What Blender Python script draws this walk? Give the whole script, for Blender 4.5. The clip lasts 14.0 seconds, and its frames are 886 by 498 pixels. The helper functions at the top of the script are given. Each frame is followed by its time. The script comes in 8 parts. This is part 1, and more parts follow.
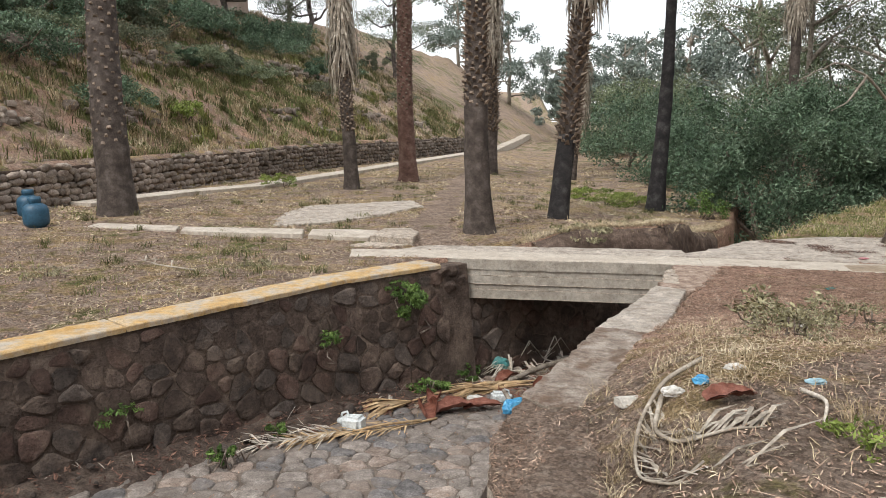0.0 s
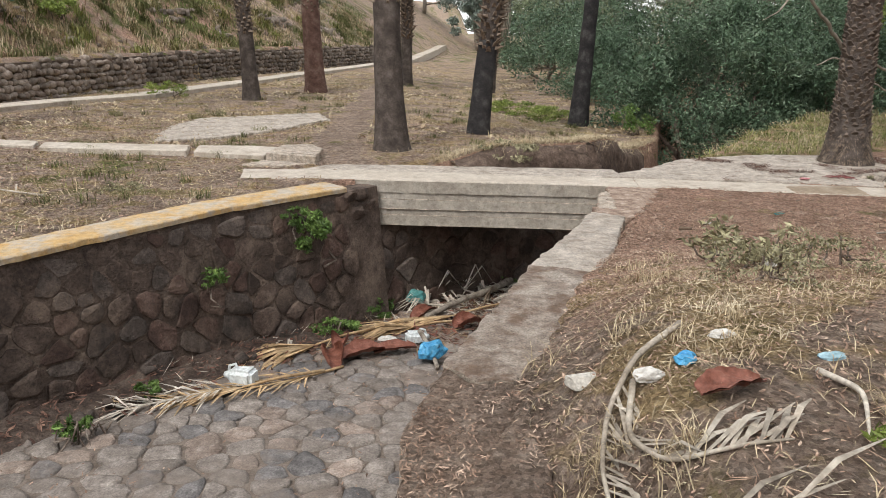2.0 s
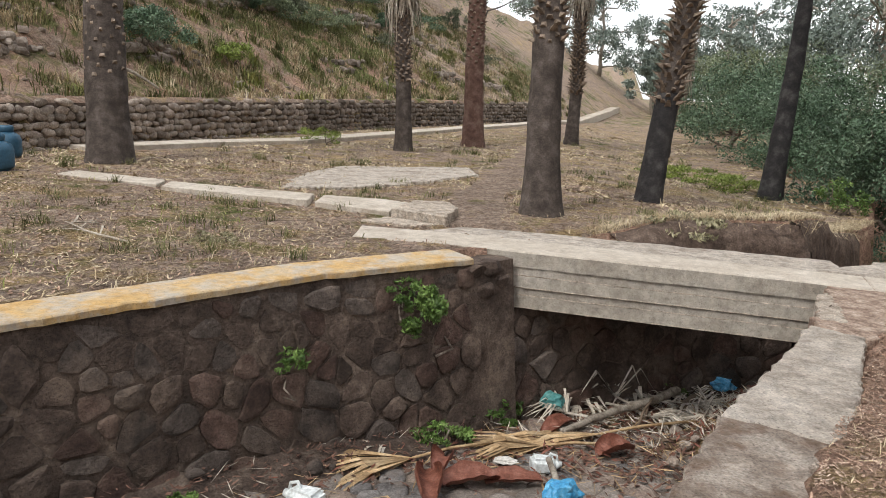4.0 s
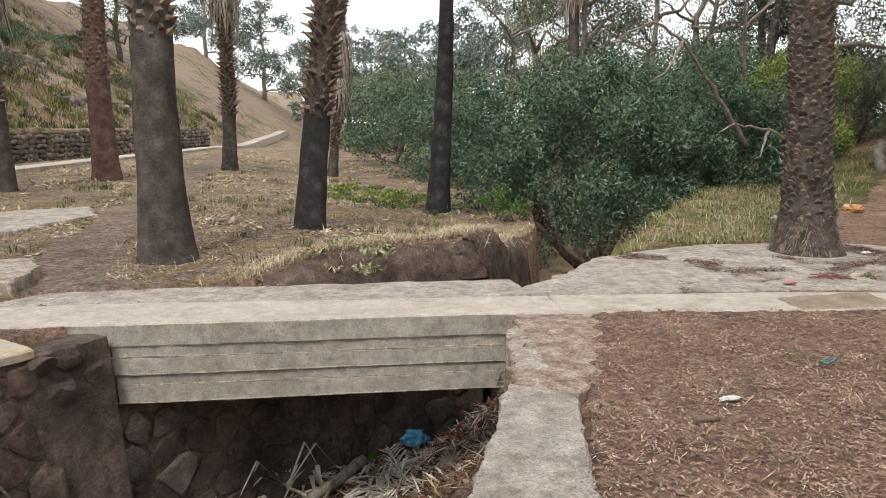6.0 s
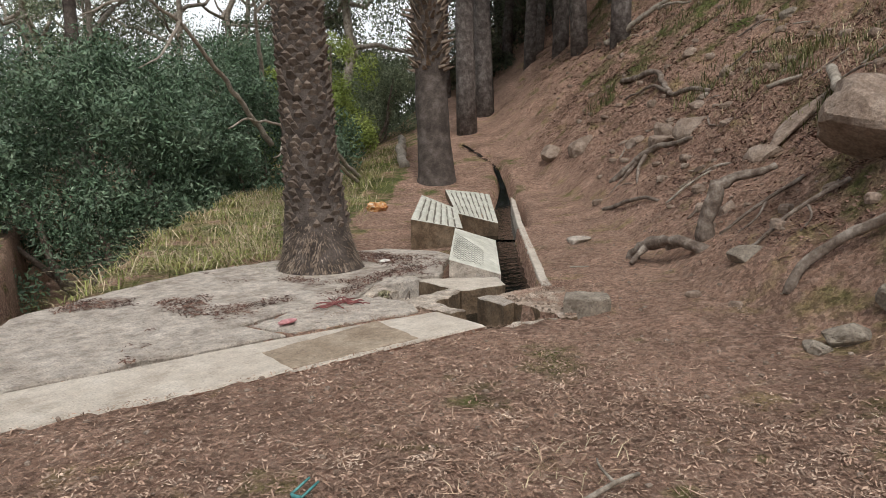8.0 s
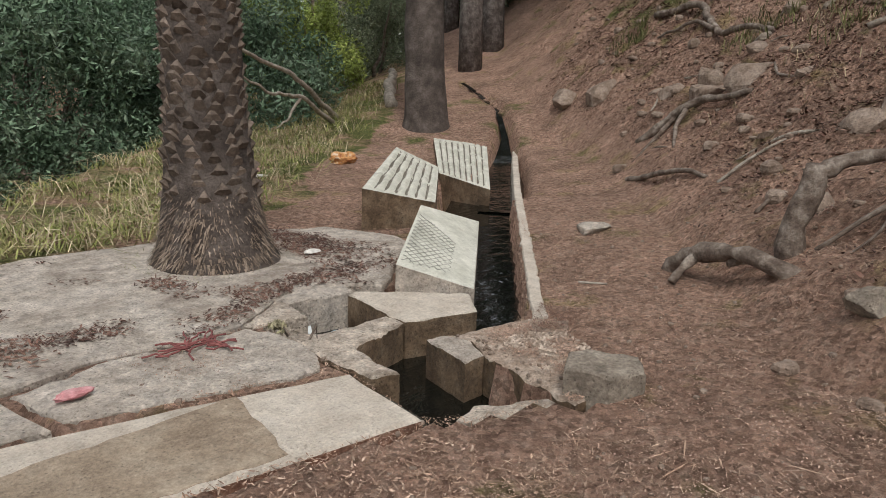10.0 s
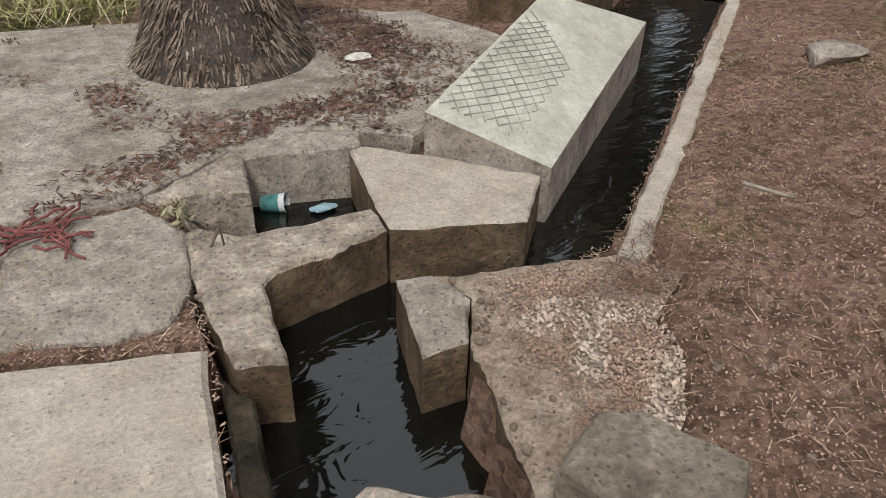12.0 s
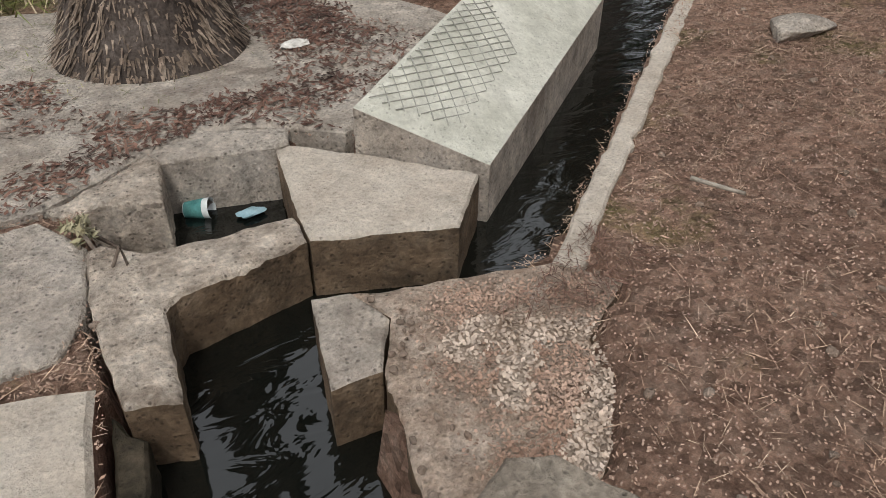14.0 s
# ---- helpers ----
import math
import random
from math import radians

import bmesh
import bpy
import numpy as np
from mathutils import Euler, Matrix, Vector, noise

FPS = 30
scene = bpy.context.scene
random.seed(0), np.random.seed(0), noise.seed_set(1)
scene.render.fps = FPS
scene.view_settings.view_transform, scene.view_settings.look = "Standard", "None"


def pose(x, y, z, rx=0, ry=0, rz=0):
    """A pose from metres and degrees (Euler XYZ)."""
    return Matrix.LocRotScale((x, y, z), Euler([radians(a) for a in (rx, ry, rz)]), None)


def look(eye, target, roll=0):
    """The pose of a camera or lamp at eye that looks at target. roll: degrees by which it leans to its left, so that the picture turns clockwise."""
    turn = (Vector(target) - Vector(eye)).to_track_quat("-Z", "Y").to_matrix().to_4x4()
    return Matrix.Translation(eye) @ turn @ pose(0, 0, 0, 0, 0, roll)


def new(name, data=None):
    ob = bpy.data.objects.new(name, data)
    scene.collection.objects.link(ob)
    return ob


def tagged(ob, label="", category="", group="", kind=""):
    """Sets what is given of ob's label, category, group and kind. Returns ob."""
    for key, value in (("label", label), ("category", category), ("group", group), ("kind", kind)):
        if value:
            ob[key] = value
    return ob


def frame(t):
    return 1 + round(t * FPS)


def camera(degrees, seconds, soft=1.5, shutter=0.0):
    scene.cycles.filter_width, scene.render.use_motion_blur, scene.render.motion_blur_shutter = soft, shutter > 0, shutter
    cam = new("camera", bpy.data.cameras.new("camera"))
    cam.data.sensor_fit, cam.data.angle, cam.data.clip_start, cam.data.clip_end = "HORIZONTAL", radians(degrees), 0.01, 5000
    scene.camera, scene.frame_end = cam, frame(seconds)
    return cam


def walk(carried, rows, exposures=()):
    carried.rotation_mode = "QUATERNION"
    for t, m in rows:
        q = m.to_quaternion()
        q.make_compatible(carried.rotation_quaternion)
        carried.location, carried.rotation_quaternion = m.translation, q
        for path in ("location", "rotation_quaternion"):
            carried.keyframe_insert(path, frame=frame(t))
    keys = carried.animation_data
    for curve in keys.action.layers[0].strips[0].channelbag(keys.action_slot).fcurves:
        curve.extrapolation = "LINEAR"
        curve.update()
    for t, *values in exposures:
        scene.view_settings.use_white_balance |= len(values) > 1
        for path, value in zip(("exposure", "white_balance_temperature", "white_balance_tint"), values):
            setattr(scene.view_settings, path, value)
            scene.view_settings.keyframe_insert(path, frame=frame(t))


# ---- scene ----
cam = camera(62.3, 14.0, soft=0.8)
PATH = [
    (0, (0.052, 0.0, 2.044), (0.042, 1.97, 1.699), -0.4),
    (0.5, (0.079, 0.396, 1.988), (0.139, 2.346, 1.551), 0.1),
    (1, (0.099, 0.709, 1.938), (0.283, 2.644, 1.465), -0.1),
    (1.5, (0.1, 0.99, 1.918), (0.343, 2.905, 1.392), -0.7),
    (2, (0.163, 1.305, 1.88), (0.378, 3.211, 1.311), 0.7),
    (2.1, (0.188, 1.392, 1.886), (0.394, 3.307, 1.346), 1.1),
    (2.5, (0.205, 1.84, 1.83), (0.225, 3.779, 1.342), 2.2),
    (2.7, (0.186, 2.026, 1.79), (0.01, 3.963, 1.326), 2.0),
    (4.8, (0.689, 3.965, 1.532), (0.469, 5.914, 1.143), 2.6),
    (5, (0.74, 4.128, 1.497), (0.626, 6.102, 1.192), 2.9),
    (5.5, (0.872, 4.687, 1.472), (1.077, 6.643, 1.111), 2.3),
    (5.7, (0.916, 4.906, 1.434), (1.379, 6.821, 1.089), 0.9),
    (6, (1.07, 5.235, 1.457), (1.679, 7.109, 1.116), 0.3),
    (6.2, (1.23, 5.409, 1.443), (1.98, 7.25, 1.225), 0.1),
    (6.5, (1.463, 5.711, 1.434), (2.394, 7.454, 1.126), -0.6),
    (6.6, (1.542, 5.785, 1.424), (2.569, 7.476, 1.134), -0.8),
    (7, (1.908, 6.098, 1.418), (3.197, 7.599, 1.126), -2.7),
    (7.5, (2.468, 6.374, 1.377), (3.822, 7.807, 1.044), -0.6),
    (8, (3.072, 6.661, 1.312), (4.602, 7.906, 0.981), -0.6),
    (8.5, (3.576, 6.946, 1.343), (5.136, 8.153, 1.016), 0.7),
    (8.7, (3.772, 7.105, 1.314), (5.327, 8.321, 0.991), 1.3),
    (10.8, (5.872, 8.119, 1.301), (7.278, 9.402, 0.687), 1.1),
    (11, (6.091, 8.219, 1.258), (7.445, 9.558, 0.647), 1.5),
    (11.5, (6.49, 8.419, 1.188), (7.628, 9.779, 0.263), 3.4),
    (12, (6.829, 8.512, 1.216), (7.674, 9.926, 0.082), 1.9),
    (12.5, (7.019, 8.574, 1.201), (7.878, 9.928, 0.005), 2.1),
    (13, (7.089, 8.568, 1.206), (7.901, 9.935, -0.007), 1.0),
    (13.5, (7.09, 8.569, 1.211), (7.921, 9.922, -0.006), 1.0),
    (14, (7.092, 8.583, 1.226), (7.931, 9.944, 0.024), 0.8),
]
walk(cam, [(t, look(eye, target, roll)) for t, eye, target, roll in PATH], exposures=[(0, 0.12), (6.0, 0.12), (8.5, -0.02), (11, -0.05), (12.5, -0.12), (14, -0.12)])

# ---- light ----
world = bpy.data.worlds.new("overcast_sky")
scene.world = world
world.use_nodes = True
wn = world.node_tree.nodes
sky = wn.new("ShaderNodeTexSky")
sky.sky_type = 'NISHITA'
sky.sun_disc = False
sky.sun_elevation = radians(55)
sky.sun_rotation = radians(218)
sky.air_density, sky.dust_density = 1.0, 3.0
cloud = wn.new("ShaderNodeMixRGB")
cloud.inputs[0].default_value = 0.72
cloud.inputs[2].default_value = (13.2, 13.4, 13.7, 1)
world.node_tree.links.new(sky.outputs[0], cloud.inputs[1])
world.node_tree.links.new(cloud.outputs[0], wn["Background"].inputs[0])
wn["Background"].inputs[1].default_value = 0.108
sun = new("sun", bpy.data.lights.new("sun", 'SUN'))
sun.data.energy, sun.data.angle, sun.data.color = 1.7, radians(12), (1, 0.95, 0.88)
sun.rotation_euler = (radians(35), 0, radians(-38))

# ---- materials ----
def material(name, colours, scale=3.0, rough=0.9, bump=0.3, bump_scale=None, fine=40.0, metal=0.0, island=0.0, rnd=0.0, spec=0.3, stain=None, grain=0.3, pits=0.0):
    """Noise-blended colours at two scales, with relief. colours: two or three of (r, g, b)."""
    m = bpy.data.materials.new(name)
    m.use_nodes = True
    nt = m.node_tree
    n, l = nt.nodes, nt.links
    bs = n["Principled BSDF"]
    bs.inputs["Roughness"].default_value = rough
    bs.inputs["Metallic"].default_value = metal
    bs.inputs["Specular IOR Level"].default_value = spec
    tc = n.new("ShaderNodeNewGeometry")
    big = n.new("ShaderNodeTexNoise")
    big.inputs["Scale"].default_value = scale
    big.inputs["Detail"].default_value = 6
    big.inputs["Roughness"].default_value = 0.65
    l.new(tc.outputs["Position"], big.inputs["Vector"])
    ramp = n.new("ShaderNodeValToRGB")
    e = ramp.color_ramp.elements
    e[0].position, e[1].position = 0.33, 0.68
    e[0].color, e[1].color = (*colours[0], 1), (*colours[-1], 1)
    if len(colours) == 3:
        ramp.color_ramp.elements.new(0.5).color = (*colours[1], 1)
    l.new(big.outputs[0], ramp.inputs[0])
    small = n.new("ShaderNodeTexNoise")
    small.inputs["Scale"].default_value = fine
    small.inputs["Detail"].default_value = 4
    l.new(tc.outputs["Position"], small.inputs["Vector"])
    hsv = n.new("ShaderNodeHueSaturation")
    mr = n.new("ShaderNodeMapRange")
    mr.inputs[1].default_value, mr.inputs[2].default_value = 0.25, 0.75
    mr.inputs[3].default_value, mr.inputs[4].default_value = 1 - grain, 1 + grain
    l.new(small.outputs[0], mr.inputs[0])
    value = mr.outputs[0]
    for amount, socket in ((island, tc.outputs["Random Per Island"]), (rnd, None)):
        if amount:
            if socket is None:
                socket = n.new("ShaderNodeObjectInfo").outputs["Random"]
            r = n.new("ShaderNodeMapRange")
            r.inputs[3].default_value, r.inputs[4].default_value = 1 - amount, 1 + amount
            l.new(socket, r.inputs[0])
            mul = n.new("ShaderNodeMath")
            mul.operation = 'MULTIPLY'
            l.new(value, mul.inputs[0])
            l.new(r.outputs[0], mul.inputs[1])
            value = mul.outputs[0]
    l.new(value, hsv.inputs["Value"])
    l.new(ramp.outputs[0], hsv.inputs["Color"])
    colour = hsv.outputs[0]
    if stain:
        sc, col, lo, hi = stain
        sn = n.new("ShaderNodeTexNoise")
        sn.inputs["Scale"].default_value = sc
        sn.inputs["Detail"].default_value = 7
        sn.inputs["Roughness"].default_value = 0.7
        l.new(tc.outputs["Position"], sn.inputs["Vector"])
        sr = n.new("ShaderNodeMapRange")
        sr.inputs[1].default_value, sr.inputs[2].default_value = lo, hi
        l.new(sn.outputs[0], sr.inputs[0])
        mx = n.new("ShaderNodeMixRGB")
        l.new(sr.outputs[0], mx.inputs[0])
        l.new(colour, mx.inputs[1])
        mx.inputs[2].default_value = (*col, 1)
        colour = mx.outputs[0]
    if pits:
        vo = n.new("ShaderNodeTexVoronoi")
        vo.inputs["Scale"].default_value = 46
        l.new(tc.outputs["Position"], vo.inputs["Vector"])
        vr = n.new("ShaderNodeMapRange")
        vr.inputs[1].default_value, vr.inputs[2].default_value = 0.10, 0.26
        vr.inputs[3].default_value, vr.inputs[4].default_value = 1 - pits, 1.0
        l.new(vo.outputs["Distance"], vr.inputs[0])
        gn = n.new("ShaderNodeTexNoise")
        gn.inputs["Scale"].default_value, gn.inputs["Detail"].default_value, gn.inputs["Roughness"].default_value = 13, 8, 0.75
        l.new(tc.outputs["Position"], gn.inputs["Vector"])
        gr = n.new("ShaderNodeMapRange")
        gr.inputs[1].default_value, gr.inputs[2].default_value = 0.34, 0.6
        gr.inputs[3].default_value, gr.inputs[4].default_value = 1 - pits * 0.9, 1.06
        l.new(gn.outputs[0], gr.inputs[0])
        pm = n.new("ShaderNodeMath")
        pm.operation = 'MULTIPLY'
        l.new(vr.outputs[0], pm.inputs[0])
        l.new(gr.outputs[0], pm.inputs[1])
        ph = n.new("ShaderNodeHueSaturation")
        l.new(pm.outputs[0], ph.inputs["Value"])
        l.new(colour, ph.inputs["Color"])
        colour = ph.outputs[0]
    l.new(colour, bs.inputs["Base Color"])
    if bump:
        bn = n.new("ShaderNodeTexNoise")
        bn.inputs["Scale"].default_value = bump_scale or fine
        bn.inputs["Detail"].default_value = 5
        bn.inputs["Roughness"].default_value = 0.7
        l.new(tc.outputs["Position"], bn.inputs["Vector"])
        bp = n.new("ShaderNodeBump")
        bp.inputs["Strength"].default_value = bump
        bp.inputs["Distance"].default_value = 0.03
        l.new(bn.outputs[0], bp.inputs["Height"])
        l.new(bp.outputs[0], bs.inputs["Normal"])
        if pits:
            b2 = n.new("ShaderNodeBump")
            b2.inputs["Strength"].default_value, b2.inputs["Distance"].default_value = 0.7, 0.02
            l.new(pm.outputs[0], b2.inputs["Height"])
            l.new(bp.outputs[0], b2.inputs["Normal"])
            l.new(b2.outputs[0], bs.inputs["Normal"])
    return m


def ground_material():
    """Soil, straw and weeds, blended by the 'zone' attribute (r straw, g green, b red soil) broken up by noise."""
    m = bpy.data.materials.new("ground")
    m.use_nodes = True
    nt = m.node_tree
    n, l = nt.nodes, nt.links
    bs = n["Principled BSDF"]
    bs.inputs["Roughness"].default_value = 0.95
    bs.inputs["Specular IOR Level"].default_value = 0.15
    geo = n.new("ShaderNodeNewGeometry")
    zone = n.new("ShaderNodeAttribute")
    zone.attribute_name = "zone"
    sep = n.new("ShaderNodeSeparateColor")
    l.new(zone.outputs["Color"], sep.inputs[0])

    def noise_tex(scale, detail=6, rough=0.65):
        t = n.new("ShaderNodeTexNoise")
        t.inputs["Scale"].default_value, t.inputs["Detail"].default_value, t.inputs["Roughness"].default_value = scale, detail, rough
        l.new(geo.outputs["Position"], t.inputs["Vector"])
        return t.outputs[0]

    def ramp(fac, stops):
        r = n.new("ShaderNodeValToRGB")
        el = r.color_ramp.elements
        el[0].position, el[0].color = stops[0][0], (*stops[0][1], 1)
        el[1].position, el[1].color = stops[-1][0], (*stops[-1][1], 1)
        for p, c in stops[1:-1]:
            el.new(p).color = (*c, 1)
        l.new(fac, r.inputs[0])
        return r.outputs[0]

    def mix(fac, a, b):
        x = n.new("ShaderNodeMixRGB")
        l.new(fac, x.inputs[0])
        l.new(a, x.inputs[1])
        l.new(b, x.inputs[2])
        return x.outputs[0]

    def mask(channel, scale, spread):
        """zone value broken up by noise"""
        a = n.new("ShaderNodeMath")
        a.operation = 'ADD'
        l.new(sep.outputs[channel], a.inputs[0])
        s = n.new("ShaderNodeMapRange")
        s.inputs[1].default_value, s.inputs[2].default_value = 0.3, 0.7
        s.inputs[3].default_value, s.inputs[4].default_value = -spread, spread
        l.new(noise_tex(scale), s.inputs[0])
        l.new(s.outputs[0], a.inputs[1])
        c = n.new("ShaderNodeMapRange")
        c.inputs[1].default_value, c.inputs[2].default_value = 0.3, 0.7
        l.new(a.outputs[0], c.inputs[0])
        return c.outputs[0]

    soil = ramp(noise_tex(9), [(0.3, (0.21, 0.145, 0.108)), (0.5, (0.335, 0.25, 0.195)), (0.7, (0.46, 0.37, 0.30))])
    red = ramp(noise_tex(14, 8, 0.75), [(0.3, (0.25, 0.147, 0.106)), (0.5, (0.415, 0.264, 0.195)), (0.72, (0.57, 0.41, 0.32))])
    straw = ramp(noise_tex(30, 8, 0.8), [(0.3, (0.22, 0.145, 0.075)), (0.5, (0.38, 0.275, 0.15)), (0.72, (0.54, 0.42, 0.25))])
    green = ramp(noise_tex(20, 8, 0.75), [(0.3, (0.06, 0.075, 0.025)), (0.7, (0.19, 0.20, 0.07))])
    c = mix(mask(2, 1.3, 0.35), soil, red)
    c = mix(mask(0, 2.2, 0.75), c, straw)
    c = mix(mask(1, 1.1, 0.6), c, green)
    grain = n.new("ShaderNodeMapRange")
    grain.inputs[1].default_value, grain.inputs[2].default_value = 0.3, 0.7
    grain.inputs[3].default_value, grain.inputs[4].default_value = 0.55, 1.4
    l.new(noise_tex(75, 5, 0.8), grain.inputs[0])
    broad = n.new("ShaderNodeMapRange")
    broad.inputs[1].default_value, broad.inputs[2].default_value = 0.32, 0.68
    broad.inputs[3].default_value, broad.inputs[4].default_value = 0.72, 1.22
    l.new(noise_tex(1.7, 5, 0.6), broad.inputs[0])
    both = n.new("ShaderNodeMath")
    both.operation = 'MULTIPLY'
    l.new(grain.outputs[0], both.inputs[0])
    l.new(broad.outputs[0], both.inputs[1])
    chips = n.new("ShaderNodeTexVoronoi")
    chips.inputs["Scale"].default_value = 42
    l.new(geo.outputs["Position"], chips.inputs["Vector"])
    tone = n.new("ShaderNodeSeparateColor")
    l.new(chips.outputs["Color"], tone.inputs[0])
    speck = n.new("ShaderNodeMapRange")
    speck.inputs[3].default_value, speck.inputs[4].default_value = 0.62, 1.36
    l.new(tone.outputs[0], speck.inputs[0])
    all_ = n.new("ShaderNodeMath")
    all_.operation = 'MULTIPLY'
    l.new(both.outputs[0], all_.inputs[0])
    l.new(speck.outputs[0], all_.inputs[1])
    hsv = n.new("ShaderNodeHueSaturation")
    l.new(all_.outputs[0], hsv.inputs["Value"])
    l.new(c, hsv.inputs["Color"])
    l.new(hsv.outputs[0], bs.inputs["Base Color"])
    b1 = n.new("ShaderNodeBump")
    b1.inputs["Strength"].default_value, b1.inputs["Distance"].default_value = 1.0, 0.07
    l.new(noise_tex(28, 8, 0.8), b1.inputs["Height"])
    l.new(b1.outputs[0], bs.inputs["Normal"])
    return m


def water_material():
    m = bpy.data.materials.new("dark_water")
    m.use_nodes = True
    n, l = m.node_tree.nodes, m.node_tree.links
    bs = n["Principled BSDF"]
    bs.inputs["Base Color"].default_value = (0.004, 0.005, 0.004, 1)
    bs.inputs["Roughness"].default_value = 0.04
    bs.inputs["IOR"].default_value = 1.6
    geo = n.new("ShaderNodeNewGeometry")
    mp = n.new("ShaderNodeMapping")
    mp.inputs["Rotation"].default_value = (0, 0, radians(-40))
    mp.inputs["Scale"].default_value = (4.5, 10, 1)
    l.new(geo.outputs["Position"], mp.inputs["Vector"])
    t = n.new("ShaderNodeTexNoise")
    t.inputs["Scale"].default_value, t.inputs["Detail"].default_value = 1.0, 3
    t.inputs["Distortion"].default_value = 0.8
    l.new(mp.outputs[0], t.inputs["Vector"])
    b = n.new("ShaderNodeBump")
    b.inputs["Strength"].default_value, b.inputs["Distance"].default_value = 0.26, 0.03
    l.new(t.outputs[0], b.inputs["Height"])
    l.new(b.outputs[0], bs.inputs["Normal"])
    return m


GROUND = ground_material()
WATER = water_material()
CONCRETE = material("weathered_concrete", [(0.44, 0.375, 0.312), (0.59, 0.52, 0.445), (0.70, 0.63, 0.555)], 4.5, 0.92, 0.9, 45, 70, stain=(2.0, (0.25, 0.19, 0.155), 0.54, 0.76), grain=0.25, pits=0.45)
PALE = material("pale_concrete", [(0.465, 0.399, 0.328), (0.564, 0.5, 0.422), (0.647, 0.586, 0.508)], 3.5, 0.9, 0.6, 45, 80, stain=(2.4, (0.27, 0.22, 0.165), 0.56, 0.8), grain=0.18, pits=0.22)
BEAM = material("formed_concrete", [(0.38, 0.335, 0.28), (0.48, 0.435, 0.37), (0.55, 0.505, 0.44)], 3.0, 0.9, 0.35, 45, 60, stain=(3.5, (0.19, 0.155, 0.12), 0.58, 0.8), grain=0.1, pits=0.38)
ROUGH = material("rough_old_concrete", [(0.42, 0.345, 0.275), (0.61, 0.52, 0.43), (0.75, 0.665, 0.565)], 9, 0.95, 1.0, 32, 60, stain=(3, (0.20, 0.15, 0.11), 0.54, 0.74), grain=0.3, pits=0.5)
# browner and darker than the slab tops; for sides and block bodies
BROWN_CEMENT = material("dark_brown_concrete", [(0.116, 0.0762, 0.0462), (0.211, 0.146, 0.0918), (0.313, 0.235, 0.163)], 5, 0.75, 0.7, 40, 60, stain=(3.5, (0.06, 0.045, 0.03), 0.5, 0.72), grain=0.28, pits=0.45)
# wet algae on cement, darkened further by shade put into the colour
SHADED_ALGAE = material("shaded_algae_cement", [(0.02, 0.018, 0.012), (0.05, 0.042, 0.028), (0.10, 0.08, 0.056)], 7, 0.7, 0.6, 35, 60, spec=0.2, pits=0.3)
WHITE = material("whitewashed_cement", [(0.47, 0.465, 0.395), (0.57, 0.565, 0.49), (0.65, 0.64, 0.565)], 4, 0.85, 0.2, 60, 60, stain=(5, (0.34, 0.29, 0.23), 0.62, 0.8), grain=0.1, pits=0.22)
YELLOW = material("yellow_painted_cap", [(0.52, 0.31, 0.10), (0.60, 0.40, 0.18), (0.56, 0.46, 0.32)], 2.6, 0.85, 0.3, 50, 70, stain=(3.0, (0.52, 0.46, 0.38), 0.45, 0.62), grain=0.1, pits=0.3)
MORTAR = material("dark_mortar", [(0.0675, 0.05, 0.0405), (0.124, 0.0918, 0.0743), (0.243, 0.186, 0.149)], 2.6, 0.95, 0.9, 22, 45, stain=(1.5, (0.19, 0.14, 0.108), 0.5, 0.72), pits=0.4)
BASALT = material("basalt_stone", [(0.0607, 0.0446, 0.0365), (0.108, 0.0783, 0.0635), (0.196, 0.149, 0.121)], 3, 0.9, 1.0, 18, 45, rnd=0.28, stain=(1.5, (0.19, 0.14, 0.108), 0.5, 0.72), pits=0.4)
COBBLE = material("river_cobble", [(0.169, 0.143, 0.125), (0.273, 0.237, 0.208), (0.403, 0.354, 0.315)], 6, 0.85, 0.8, 30, 60, rnd=0.22, grain=0.35, stain=(2.0, (0.24, 0.20, 0.17), 0.5, 0.66), pits=0.25)
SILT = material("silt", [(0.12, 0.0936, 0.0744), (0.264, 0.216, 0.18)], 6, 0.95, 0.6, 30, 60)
DRYSTONE = material("dry_stone", [(0.15, 0.115, 0.092), (0.25, 0.205, 0.17), (0.37, 0.32, 0.275)], 5, 0.92, 0.6, 22, 40, rnd=0.35, island=0.35)
ROCK = material("hillside_rock", [(0.17, 0.12, 0.09), (0.27, 0.205, 0.16), (0.36, 0.29, 0.235)], 7, 0.92, 0.6, 25, 50, pits=0.3)
BARK = material("palm_bark", [(0.042, 0.033, 0.028), (0.08, 0.064, 0.055), (0.145, 0.122, 0.107)], 5, 0.9, 0.8, 30, 60)
CHAR = material("charred_palm_bark", [(0.018, 0.017, 0.018), (0.035, 0.032, 0.032), (0.085, 0.08, 0.078)], 4, 0.85, 0.6, 30, 60)
REDBARK = material("reddish_palm_bark", [(0.085, 0.045, 0.036), (0.15, 0.085, 0.066), (0.22, 0.15, 0.12)], 5, 0.9, 0.8, 30, 60)
BOOT = material("leaf_base_fibre", [(0.095, 0.07, 0.054), (0.19, 0.145, 0.11), (0.33, 0.27, 0.215)], 10, 0.9, 0.4, 40, 60, island=0.4)
PINE = material("pine_bark", [(0.06, 0.05, 0.045), (0.125, 0.105, 0.095), (0.23, 0.205, 0.19)], 7, 0.95, 0.9, 14, 30)
WOOD = material("grey_dead_wood", [(0.16, 0.13, 0.10), (0.30, 0.26, 0.215), (0.42, 0.38, 0.32)], 9, 0.9, 0.6, 40, 50)
ROOT = material("weathered_root", [(0.085, 0.06, 0.046), (0.18, 0.142, 0.115), (0.34, 0.295, 0.25)], 10, 0.9, 0.7, 35, 50)
